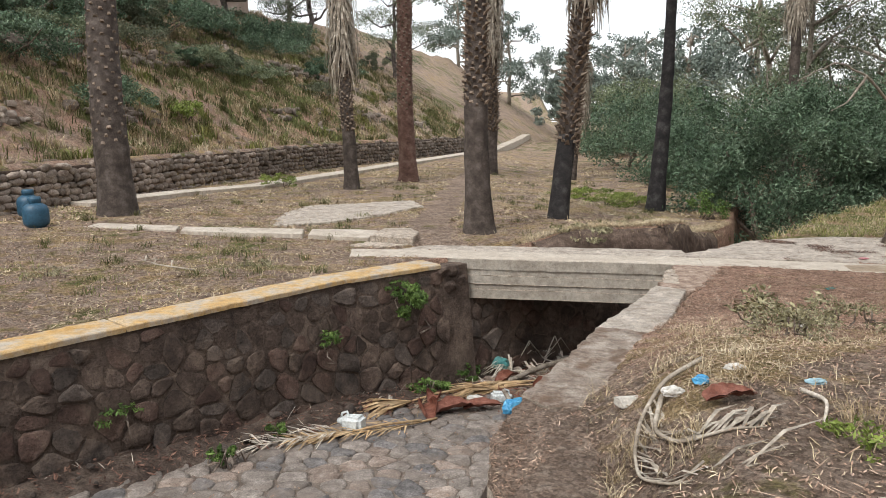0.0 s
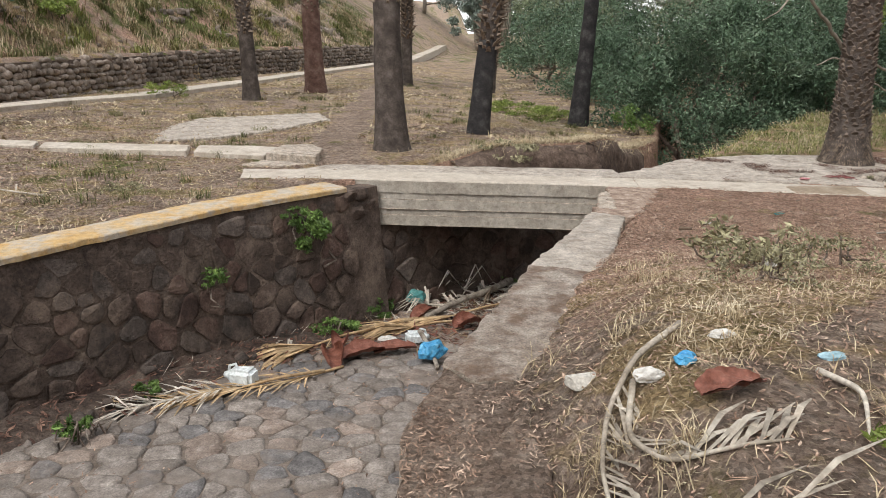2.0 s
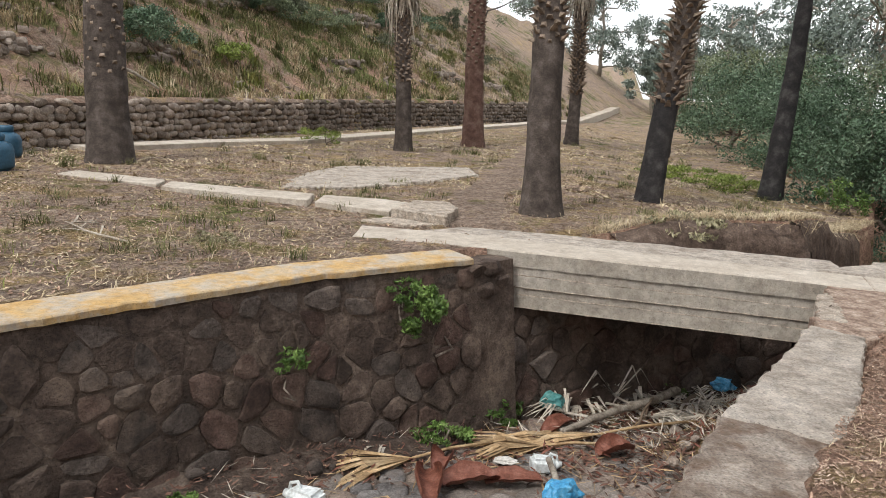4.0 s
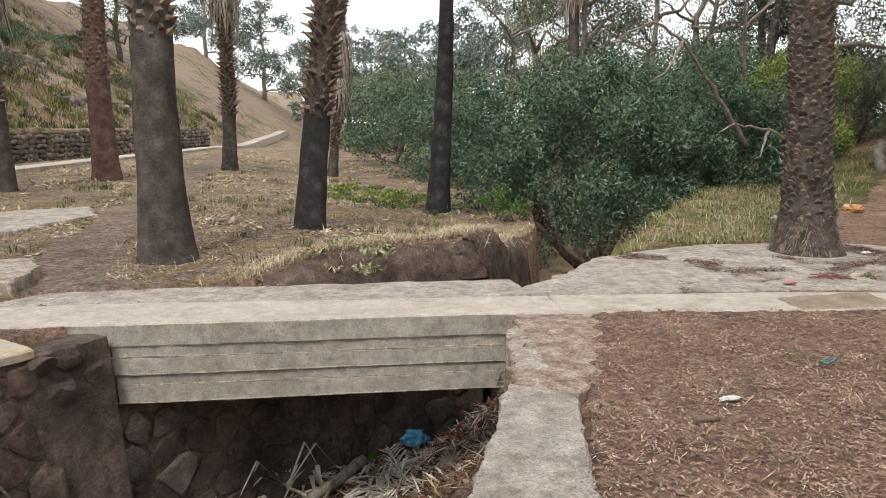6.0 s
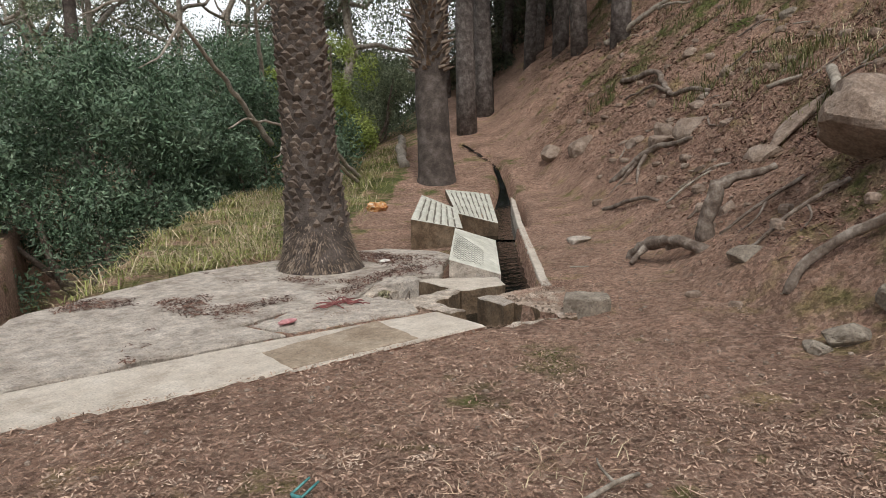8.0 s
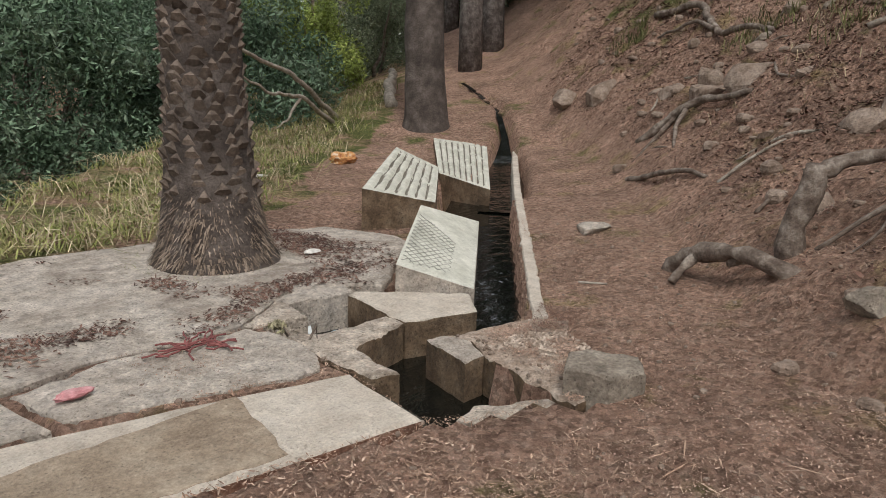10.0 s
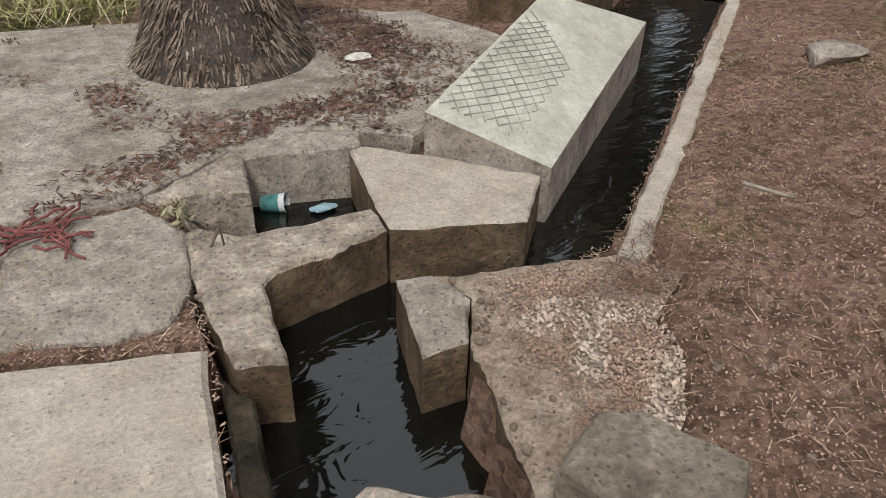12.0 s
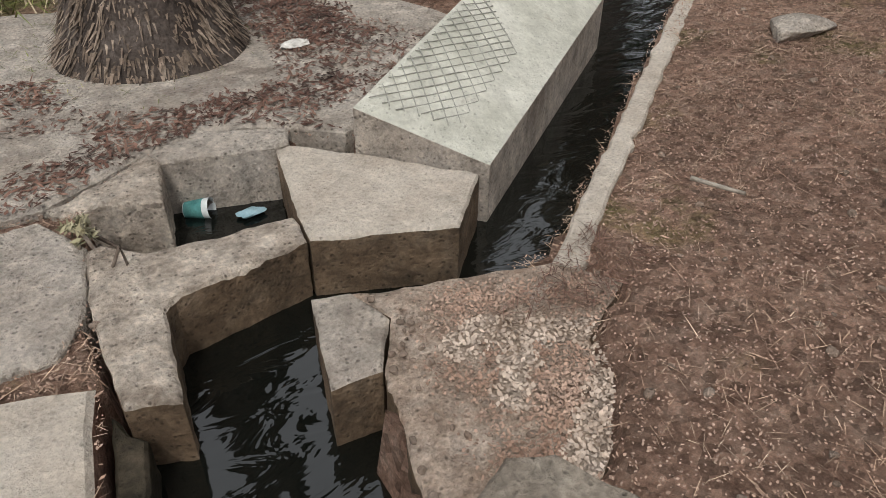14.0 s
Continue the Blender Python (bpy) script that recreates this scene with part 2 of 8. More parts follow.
FROND = material("dry_palm_frond", [(0.20, 0.165, 0.125), (0.33, 0.285, 0.23), (0.50, 0.455, 0.38)], 6, 0.8, 0.2, 40, 40, island=0.3)
STRAW = material("dry_grass_blades", [(0.33, 0.25, 0.15), (0.47, 0.38, 0.25), (0.62, 0.54, 0.39)], 2, 0.9, 0, island=0.4)
GRASS = material("green_grass_blades", [(0.12, 0.14, 0.04), (0.22, 0.24, 0.075), (0.36, 0.34, 0.14)], 1.5, 0.85, 0, island=0.4)
CHIPS = material("pine_litter", [(0.17, 0.105, 0.073), (0.31, 0.205, 0.148), (0.52, 0.40, 0.31)], 5, 0.95, 0, island=0.5)
GRAVEL = material("gravelly_cement", [(0.389, 0.281, 0.21), (0.562, 0.442, 0.35), (0.691, 0.577, 0.48)], 9, 0.95, 1.0, 45, 80, stain=(6, (0.33, 0.225, 0.165), 0.55, 0.66), pits=0.45)
CRUMB = material("soil_crumb", [(0.26, 0.165, 0.12), (0.36, 0.24, 0.178), (0.45, 0.325, 0.255)], 6, 0.95, 0, island=0.28)
NEEDLE = material("dry_pine_needles", [(0.26, 0.155, 0.105), (0.40, 0.275, 0.195), (0.54, 0.41, 0.31)], 6, 0.9, 0, island=0.45)
# pale grey fronds, lightened beyond FROND for skylight missing under the bridge
PALE_LIT_FROND = material("pale_lit_frond", [(0.36, 0.31, 0.25), (0.50, 0.45, 0.38), (0.64, 0.59, 0.52)], 6, 0.85, 0, island=0.35)
LIMEY = material("lime_gravel", [(0.37, 0.288, 0.223), (0.466, 0.374, 0.302), (0.554, 0.46, 0.382)], 9, 0.95, 0, island=0.25)
GREYROCK = material("grey_stone", [(0.20, 0.165, 0.13), (0.30, 0.255, 0.205), (0.40, 0.35, 0.285)], 8, 0.9, 0.7, 30, 60, pits=0.4)
HILLGRASS = material("olive_grass_blades", [(0.07, 0.078, 0.03), (0.135, 0.14, 0.055), (0.25, 0.23, 0.11)], 1.5, 0.85, 0, island=0.45)
SCAR = material("date_palm_scale", [(0.06, 0.045, 0.036), (0.12, 0.092, 0.073), (0.20, 0.16, 0.13)], 8, 0.9, 0.4, 40, 60, island=0.35)
SCOREGREY = material("scored_cement", [(0.26, 0.26, 0.225), (0.38, 0.38, 0.335)], 9, 0.9, 0.2, 40, 60)
CREASE_SHADE = material("crease_shade", [(0.12, 0.105, 0.085), (0.22, 0.20, 0.165)], 9, 0.95, 0.3, 40, 60)
DARKLIT = material("dark_leaf_litter", [(0.05, 0.03, 0.024), (0.13, 0.07, 0.052), (0.24, 0.15, 0.11)], 4, 0.95, 0, island=0.5)
SOILCRUST = material("soil_crust", [(0.195, 0.13, 0.101), (0.351, 0.26, 0.202), (0.546, 0.442, 0.364)], 9, 0.95, 1.0, 26, 60, stain=(2.5, (0.46, 0.40, 0.34), 0.6, 0.72), grain=0.45)
REDCRUST = material("red_soil_crust", [(0.15, 0.08, 0.055), (0.24, 0.13, 0.09), (0.33, 0.21, 0.155)], 6, 0.95, 0.9, 30, 60, grain=0.35)
GRITTY = material("gritty_soiled_cement", [(0.291, 0.23, 0.185), (0.426, 0.353, 0.293), (0.56, 0.487, 0.42)], 5, 0.95, 1.0, 40, 70, stain=(3.0, (0.24, 0.165, 0.12), 0.48, 0.62), grain=0.35, pits=0.4)
FOOTSOIL = material("damp_dark_soil", [(0.05, 0.035, 0.028), (0.09, 0.066, 0.053), (0.16, 0.125, 0.10)], 6, 0.95, 1.0, 26, 50, grain=0.4)
EARTH = material("eroded_earth", [(0.075, 0.052, 0.04), (0.13, 0.092, 0.072), (0.22, 0.165, 0.13)], 5, 0.95, 1.0, 16, 45, grain=0.4, pits=0.3)
TANPATCH = material("sandy_mortar", [(0.30, 0.23, 0.165), (0.38, 0.30, 0.22), (0.46, 0.38, 0.29)], 5, 0.92, 0.7, 50, 80, grain=0.2, pits=0.3)
BASALT_RED = material("reddish_basalt", [(0.0607, 0.0392, 0.0324), (0.111, 0.0702, 0.0567), (0.189, 0.128, 0.105)], 3, 0.9, 1.0, 18, 45, rnd=0.28, stain=(1.5, (0.19, 0.14, 0.108), 0.5, 0.72), pits=0.35)
BASALT_GREY = material("grey_basalt", [(0.0607, 0.0486, 0.0419), (0.111, 0.0891, 0.077), (0.189, 0.155, 0.135)], 3, 0.9, 1.0, 18, 45, rnd=0.28, stain=(1.5, (0.19, 0.14, 0.108), 0.5, 0.72), pits=0.35)
COBBLE_WARM = material("warm_cobble", [(0.208, 0.156, 0.127), (0.312, 0.247, 0.205), (0.442, 0.37, 0.319)], 7, 0.85, 0.8, 30, 60, rnd=0.22, grain=0.35, stain=(2.0, (0.24, 0.20, 0.17), 0.5, 0.66), pits=0.25)
COBBLE_BLUE = material("blue_grey_cobble", [(0.117, 0.108, 0.104), (0.195, 0.182, 0.177), (0.312, 0.293, 0.28)], 7, 0.85, 0.8, 30, 60, rnd=0.22, grain=0.35, stain=(2.0, (0.24, 0.20, 0.17), 0.5, 0.66), pits=0.25)
TAN = material("golden_dry_frond", [(0.26, 0.165, 0.085), (0.42, 0.29, 0.16), (0.56, 0.43, 0.27)], 6, 0.8, 0, island=0.4)
HUSK = material("red_brown_sheath", [(0.10, 0.035, 0.022), (0.20, 0.075, 0.05), (0.28, 0.13, 0.095)], 9, 0.55, 0.3, 30, 60)


def leafy(name, dark, mid, light, scale=1.2):
    m = material(name, [dark, mid, light], scale, 0.6, 0, fine=6, island=0.5, spec=0.35)
    m.node_tree.nodes["Principled BSDF"].inputs["Transmission Weight"].default_value = 0.0
    return m


LEAF_DARK = leafy("dark_shrub_leaves", (0.035, 0.066, 0.036), (0.095, 0.155, 0.092), (0.235, 0.31, 0.215), 2.2)
LEAF_MID = leafy("eucalyptus_leaves", (0.09, 0.12, 0.065), (0.155, 0.19, 0.11), (0.25, 0.285, 0.18))
LEAF_LIGHT = leafy("yellow_green_leaves", (0.12, 0.16, 0.03), (0.21, 0.27, 0.06), (0.33, 0.38, 0.11))
LEAF_OLIVE = leafy("olive_leaves", (0.07, 0.085, 0.05), (0.115, 0.13, 0.08), (0.18, 0.19, 0.13))
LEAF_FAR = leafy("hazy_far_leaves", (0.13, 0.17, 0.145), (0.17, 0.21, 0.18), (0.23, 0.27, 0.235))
LEAF_DRY = leafy("withered_weed_leaves", (0.17, 0.16, 0.085), (0.27, 0.25, 0.145), (0.36, 0.33, 0.22), 4)
LEAF_IVY = leafy("bright_weed_leaves", (0.05, 0.10, 0.02), (0.10, 0.17, 0.04), (0.17, 0.25, 0.07), 6)

# ---- mesh helpers ----
rng = np.random.default_rng(7)


def mesh_of(name, verts, faces, mat=None, smooth=False):
    me = bpy.data.meshes.new(name)
    me.from_pydata([tuple(map(float, v)) for v in verts], [], [tuple(map(int, f)) for f in faces])
    me.validate()
    if mat:
        me.materials.append(mat)
    if smooth:
        me.polygons.foreach_set("use_smooth", [True] * len(me.polygons))
    return me


def quads_mesh(name, verts, mat):
    """verts: (n, 4, 3) array, one quad each."""
    n = len(verts)
    me = bpy.data.meshes.new(name)
    me.vertices.add(n * 4)
    me.vertices.foreach_set("co", np.asarray(verts, dtype=np.float32).reshape(-1))
    me.loops.add(n * 4)
    me.loops.foreach_set("vertex_index", np.arange(n * 4, dtype=np.int32))
    me.polygons.add(n)
    me.polygons.foreach_set("loop_start", np.arange(0, n * 4, 4, dtype=np.int32))
    me.polygons.foreach_set("loop_total", np.full(n, 4, dtype=np.int32))
    me.materials.append(mat)
    me.update(calc_edges=True)
    return me


def part(name, data, mat=None, parent=None, label=""):
    """Link a bmesh or mesh as one object, under a thing or part where one is given."""
    if isinstance(data, bmesh.types.BMesh):
        me = bpy.data.meshes.new(name)
        bmesh.ops.recalc_face_normals(data, faces=data.faces)
        data.to_mesh(me)
        data.free()
    else:
        me = data
    if mat and not me.materials:
        for m in mat if isinstance(mat, tuple) else (mat, mat):
            me.materials.append(m)
    ob = new(name, me)
    if parent is not None:
        ob.parent = parent
        ob.matrix_parent_inverse = parent.matrix_basis.inverted()
    if label:
        tagged(ob, label)
    return ob


class Geo:
    """Collects vertices and faces of one mesh."""
    def __init__(self):
        self.v, self.f = [], []

    def add(self, verts, faces):
        o = len(self.v)
        self.v.extend(verts)
        self.f.extend([tuple(i + o for i in f) for f in faces])

    def tube(self, pts, radii, sides=8, cap=True):
        pts = [Vector(p) for p in pts]
        rings = []
        side = None
        for i, p in enumerate(pts):
            d = (pts[min(i + 1, len(pts) - 1)] - pts[max(i - 1, 0)]).normalized()
            if side is None:
                side = d.orthogonal().normalized()
            side = (side - d * side.dot(d)).normalized()
            up = d.cross(side)
            r = radii[i] if hasattr(radii, "__len__") else radii
            rings.append([p + (side * math.cos(a) + up * math.sin(a)) * r for a in (2 * math.pi * k / sides for k in range(sides))])
        vs = [v for ring in rings for v in ring]
        fs = []
        for i in range(len(pts) - 1):
            for k in range(sides):
                a, b = i * sides + k, i * sides + (k + 1) % sides
                fs.append((a, b, b + sides, a + sides))
        if cap:
            fs.append(tuple(range(sides))[::-1])
            fs.append(tuple(range((len(pts) - 1) * sides, len(pts) * sides)))
        self.add(vs, fs)

    def mesh(self, name, mat=None, smooth=False):
        return mesh_of(name, self.v, self.f, mat, smooth)


def wander(a, b, n, amount, seed):
    """Points from a to b on an uneven line."""
    a, b = Vector(a), Vector(b)
    out = []
    for i in range(n + 1):
        t = i / n
        w = amount * math.sin(math.pi * min(1, t * 1.5 + 0.1))
        out.append(a.lerp(b, t) + Vector([noise.noise((seed * 3.7 + k * 11.3, t * 3.1, seed)) * w * 2 for k in range(3)]))
    return out


def densify(pts, step, jitter, seed, closed=True):
    """A polygon with an uneven, chipped outline."""
    r = random.Random(seed)
    out = []
    n = len(pts)
    for i in range(n if closed else n - 1):
        a, b = Vector(pts[i][:2]), Vector(pts[(i + 1) % n][:2])
        k = max(1, int((b - a).length / step))
        nrm = Vector((-(b - a).y, (b - a).x)).normalized()
        for j in range(k):
            p = a.lerp(b, j / k)
            if j:
                p = p + nrm * r.uniform(-jitter, jitter) * (2.4 if r.random() < 0.12 else 1)
            out.append(p)
    return out


def slab_bm(pts, z0, z1, step=0.08, jitter=0.006, bevel=0.012, seed=1, top=None):
    """A prism over a plan polygon. top(x, y): the height of its upper face."""
    outline = densify(pts, step, jitter, seed)
    bm = bmesh.new()
    lo = [bm.verts.new((p.x, p.y, z0)) for p in outline]
    up = [bm.verts.new((p.x, p.y, top(p.x, p.y) if top else z1)) for p in outline]
    n = len(outline)
    bm.faces.new(up)
    bm.faces.new(lo[::-1])
    for i in range(n):
        bm.faces.new((lo[i], lo[(i + 1) % n], up[(i + 1) % n], up[i]))
    bmesh.ops.recalc_face_normals(bm, faces=bm.faces)
    if bevel:
        ed = [e for e in bm.edges if e.verts[0] in set(up) and e.verts[1] in set(up)]
        bmesh.ops.bevel(bm, geom=ed, offset=bevel, segments=1, affect='EDGES', clamp_overlap=True)
    bm.normal_update()
    for f in bm.faces:
        f.material_index = 1 if abs(f.normal.z) < 0.35 else 0
    return bm


def worn_slab(pts, z0, z1, seed, rough=0.006, chip=0.012, cell=0.024):
    """A prism with an uneven upper face, chipped rims and rough sides."""
    bm = slab_bm(pts, z0, z1, 0.04, rough * 0.45, 0.008, seed)
    for _ in range(9):
        bmesh.ops.triangulate(bm, faces=[f for f in bm.faces if len(f.verts) > 3])
        long_ = [e for e in bm.edges if e.calc_length() > cell * 1.6 and max(e.verts[0].co.z, e.verts[1].co.z) > z1 - 0.3]
        if not long_:
            break
        bmesh.ops.subdivide_edges(bm, edges=long_, cuts=1)
    bmesh.ops.triangulate(bm, faces=[f for f in bm.faces if len(f.verts) > 3])
    bm.normal_update()
    co = np.array([v.co[:] for v in bm.verts])
    rim = seg_dist(co[:, 0], co[:, 1], list(pts) + [pts[0]])[0]
    o = Vector((seed * 3.1, seed * 1.7, 0))
    for v, d in zip(bm.verts, rim):
        p = v.co.copy()
        low = noise.noise(p * 6 + o) * 0.25 + noise.noise(p * 19 + o) * 0.5
        fine = noise.noise(p * 45 + o)
        edge = math.exp(-d / 0.022) * (1 if p.z > z1 - 0.03 else 0)
        v.co += v.normal * (rough * (0.7 * low + 0.6 * fine) if p.z > z0 + 0.01 else 0)
        v.co.z -= edge * chip * max(0.0, 0.25 + 1.6 * noise.noise(p * 11 + o) + 0.6 * fine)
    bm.normal_update()
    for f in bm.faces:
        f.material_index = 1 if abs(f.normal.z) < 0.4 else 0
    return bm


def stone_mesh(name, seed, mat, flat=0.0):
    """A rounded, uneven stone about 1 across; 44 faces."""
    r = random.Random(seed)
    g = Geo()
    sides, vs = 7, []
    prof = [(0.85, -0.5), (1.0, -0.12), (0.92, 0.26), (0.66, 0.43)]
    wob = [1 + r.uniform(-0.16, 0.16) for _ in range(sides)]
    for rad, z in prof:
        for k in range(sides):
            a = 2 * math.pi * (k + 0.5) / sides
            q = 0.5 * rad * wob[k] * (1 + r.uniform(-0.06, 0.06))
            c, s = math.cos(a), math.sin(a)
            sq = 1 / max(abs(c), abs(s)) ** 0.55
            vs.append((q * c * sq, q * s * sq, z * (1 - flat) + r.uniform(-0.03, 0.03)))
    vs.append((0, 0, 0.5 * (1 - flat)))
    fs = []
    for i in range(3):
        for k in range(sides):
            a, b = i * sides + k, i * sides + (k + 1) % sides
            fs.append((a, b, b + sides, a + sides))
    for k in range(sides):
        fs.append((3 * sides + k, 3 * sides + (k + 1) % sides, 4 * sides))
    fs.append(tuple(range(sides))[::-1])
    g.add(vs, fs)
    return g.mesh(name, mat, True)


def cells(pts, reach):
    """The polygon round each point that lies nearer to it than to any other, as offsets from the point."""
    pts = np.asarray(pts, float)
    out = []
    for p in pts:
        d = pts - p
        q = np.einsum("ij,ij->i", d, d)
        poly = [np.array(c, float) * reach for c in ((-1, -1), (1, -1), (1, 1), (-1, 1))]
        for k in np.argsort(q)[1:15]:
            keep = []
            lim = q[k] / 2
            for a, b in zip(poly, poly[1:] + poly[:1]):
                fa, fb = a @ d[k] - lim, b @ d[k] - lim
                if fa <= 0:
                    keep.append(a)
                if fa * fb < 0:
                    keep.append(a + (b - a) * fa / (fa - fb))
            poly = keep
            if len(poly) < 3:
                break
        out.append(poly)
    return out


def cell_stone(name, poly, depth, gap, mat, r, belly=0.25, smooth=True):
    """A fitted stone over a polygon, proud by depth, with knocked-off corners; z looks out."""
    ring = []
    for a, b in zip(poly, poly[1:] + poly[:1]):
        if np.hypot(*(b - a)) > 0.03:
            ring += [a * 0.78 + b * 0.22, a * 0.22 + b * 0.78]
    n = len(ring)
    if n < 5:
        return None
    size = max(0.05, float(np.mean([np.hypot(*p) for p in ring])))
    k = max(0.6, 1 - gap / size)
    wob = [1 + r.uniform(-0.10, 0.05) for _ in ring]
    vs = []
    for f, z in ((k, -0.06), (k * 0.97, depth * 0.55), (k * 0.80, depth * 0.97)):
        vs += [(float(p[0]) * f * w, float(p[1]) * f * w, z + (r.uniform(-0.12, 0.12) * depth if z > 0 else 0)) for p, w in zip(ring, wob)]
    vs.append((0, 0, depth * (1 + belly * r.uniform(-0.3, 1))))
    fs = [(i * n + j, i * n + (j + 1) % n, (i + 1) * n + (j + 1) % n, (i + 1) * n + j) for i in range(2) for j in range(n)]
    fs += [(2 * n + j, 2 * n + (j + 1) % n, 3 * n) for j in range(n)]
    return mesh_of(name, vs, fs, mat, smooth)


def place_stones(items, limit, parent, name):
    """items: (order, pose, mesh). The first ones are objects, the others one mesh for each material."""
    items.sort(key=lambda it: it[0])
    rest = {}
    for i, (_, m, me) in enumerate(items):
        if i < limit:
            ob = new(name, me)
            ob.parent = parent
            ob.matrix_parent_inverse = parent.matrix_basis.inverted()
            ob.matrix_basis = m
        else:
            g = rest.setdefault(me.materials[0].name, (Geo(), me.materials[0]))[0]
            g.add([m @ v.co for v in me.vertices], [tuple(p.vertices) for p in me.polygons])
    for g, mat in rest.values():
        tagged(part(name + "_rest", g.mesh(name + "_rest", mat, True), None, parent), kind="stuff")


def ss(a, b, x):
    t = np.clip((np.asarray(x, dtype=float) - a) / (b - a), 0, 1)
    return t * t * (3 - 2 * t)


def fbm(x, y, scale, octaves=4, seed=0):
    """Cheap value noise on arrays, -1 to 1."""
    x, y = np.asarray(x, float) / scale, np.asarray(y, float) / scale
    tot, amp, norm = 0, 1.0, 0
    for o in range(octaves):
        xi, yi = np.floor(x), np.floor(y)
        xf, yf = x - xi, y - yi
        u, v = xf * xf * (3 - 2 * xf), yf * yf * (3 - 2 * yf)

        def hsh(a, b):
            s = np.sin(a * 127.1 + b * 311.7 + seed * 74.7 + o * 19.19) * 43758.5453
            return (s - np.floor(s)) * 2 - 1
        tot = tot + amp * ((hsh(xi, yi) * (1 - u) + hsh(xi + 1, yi) * u) * (1 - v) + (hsh(xi, yi + 1) * (1 - u) + hsh(xi + 1, yi + 1) * u) * v)
        norm += amp
        amp *= 0.5
        x, y = x * 2.03, y * 2.03
    return tot / norm


# ---- plan ----
CHAN_L = [(-12.0, -3.0), (-6.8, 3.2), (-4.0, 6.36), (-1.36, 9.37), (0.0, 10.45), (1.5, 11.75), (2.9, 12.45), (4.1, 12.8), (5.0, 14.4), (7.2, 17.5), (10, 24), (16, 38), (30, 60)]
CHAN_R = [(-7.2, -9.0), (-2.25, 0.0), (-0.5, 2.95), (0.30, 3.35), (0.35, 4.3), (0.63, 5.08), (0.92, 5.66), (1.78, 7.33), (2.99, 9.44), (4.05, 11.35), (4.85, 12.85), (7.1, 15.6), (12, 20.3), (17, 27), (24, 38), (40, 60)]
WALL_W = [(-19, 2), (-13, 9.5), (-9.6, 15.5), (-8.5, 19.3), (-7.5, 23.2), (-4.9, 31.8), (-3.0, 35.5), (1.3, 45.6), (6, 62), (12, 85), (20, 120), (40, 300)]


FOOT_TRACK = [(-0.2, 12.4), (-0.35, 14.5), (0.0, 17.5), (0.2, 21), (0.9, 28), (2.2, 40), (2.6, 46)]
HILL_TRACK = [(2.2, 46), (1.6, 57), (3.6, 75), (8, 95)]


def seg_dist(x, y, line):
    """Distance to a polyline, and whether the point lies to its right."""
    best = np.full(np.shape(x), 1e9)
    right = np.zeros(np.shape(x), bool)
    for (ax, ay), (bx, by) in zip(line[:-1], line[1:]):
        dx, dy = bx - ax, by - ay
        t = np.clip(((x - ax) * dx + (y - ay) * dy) / (dx * dx + dy * dy), 0, 1)
        d = np.hypot(x - ax - t * dx, y - ay - t * dy)
        cr = (x - ax) * dy - (y - ay) * dx > 0
        closer = d < best
        right = np.where(closer, cr, right)
        best = np.minimum(best, d)
    return best, right


def floor_z(y):
    return np.clip(-1.58 - 0.12 * (np.asarray(y, float) - 8.2), -3.4, -0.9)


POOL_CUT = [(7.12, 9.3), (7.42, 9.2), (7.56, 9.6), (7.75, 9.8), (8.2, 9.83), (10.1, 11.22), (11.35, 12.15), (11.25, 13.0), (9.5, 11.7), (9.0, 11.3), (8.2, 10.6), (7.85, 10.82), (7.4, 10.9), (7.1, 10.62), (7.05, 10.0), (6.95, 9.48)]
DITCH = [(11.1, 12.08), (12.6, 13.1), (13.6, 13.85), (14.7, 14.62), (15.7, 15.5), (16.4, 16.5), (16.9, 17.3)]
CURB = [(-1.44, 10.99), (0.1, 10.93), (1.1, 10.73), (2.05, 10.57), (3.14, 10.37), (4.32, 10.06), (5.55, 9.74), (6.93, 9.44)]
CURB_IN = [(-1.5, 11.75), (0.1, 11.58), (1.07, 11.37), (2.12, 11.13), (3.76, 10.80), (5.86, 10.3), (6.7, 10.04), (7.02, 9.93)]
PLAZA = [(3.4, 10.88), (4.36, 11.5), (5.0, 12.15), (5.9, 12.45), (6.74, 12.62), (7.3, 12.5), (8.1, 12.45), (8.75, 12.1), (8.95, 11.5), (8.85, 11.25), (8.0, 10.72), (7.84, 10.86), (7.57, 10.98), (7.37, 10.92), (7.2, 10.82), (7.02, 10.73), (6.8, 10.72), (6.3, 10.8), (5.9, 10.72), (5.95, 10.31)]
BASIN_EDGE = [(7.652, 9.935), (7.82, 9.875), (8.19, 9.775), (8.3, 9.62), (8.08, 9.5), (8.03, 9.36), (7.88, 9.2), (7.6, 9.06), (7.44, 9.08), (7.492, 9.26), (7.596, 9.645), (7.694, 9.8)]
DECK_BACK = [(-0.9, 11.7), (0.1, 11.6), (1.07, 11.39), (2.12, 11.15), (3.76, 10.82), (3.82, 11.58), (2.21, 11.86), (0.72, 12.12), (-0.3, 12.2)]


def mound(x, y):
    """Soil and rubbish banked up under the right edge of the channel by the bridge."""
    return 0.55 * ss(1.5, 0.1, seg_dist(x, y, CHAN_R)[0]) * ss(9.2, 10.6, y) * ss(15.5, 13.5, y)


def in_poly(x, y, poly):
    c = np.zeros(np.shape(x), bool)
    n = len(poly)
    for i in range(n):
        (ax, ay), (bx, by) = poly[i], poly[(i + 1) % n]
        if ay == by:
            continue
        c ^= ((ay > y) != (by > y)) & (x < (bx - ax) * (y - ay) / (by - ay) + ax)
    return c


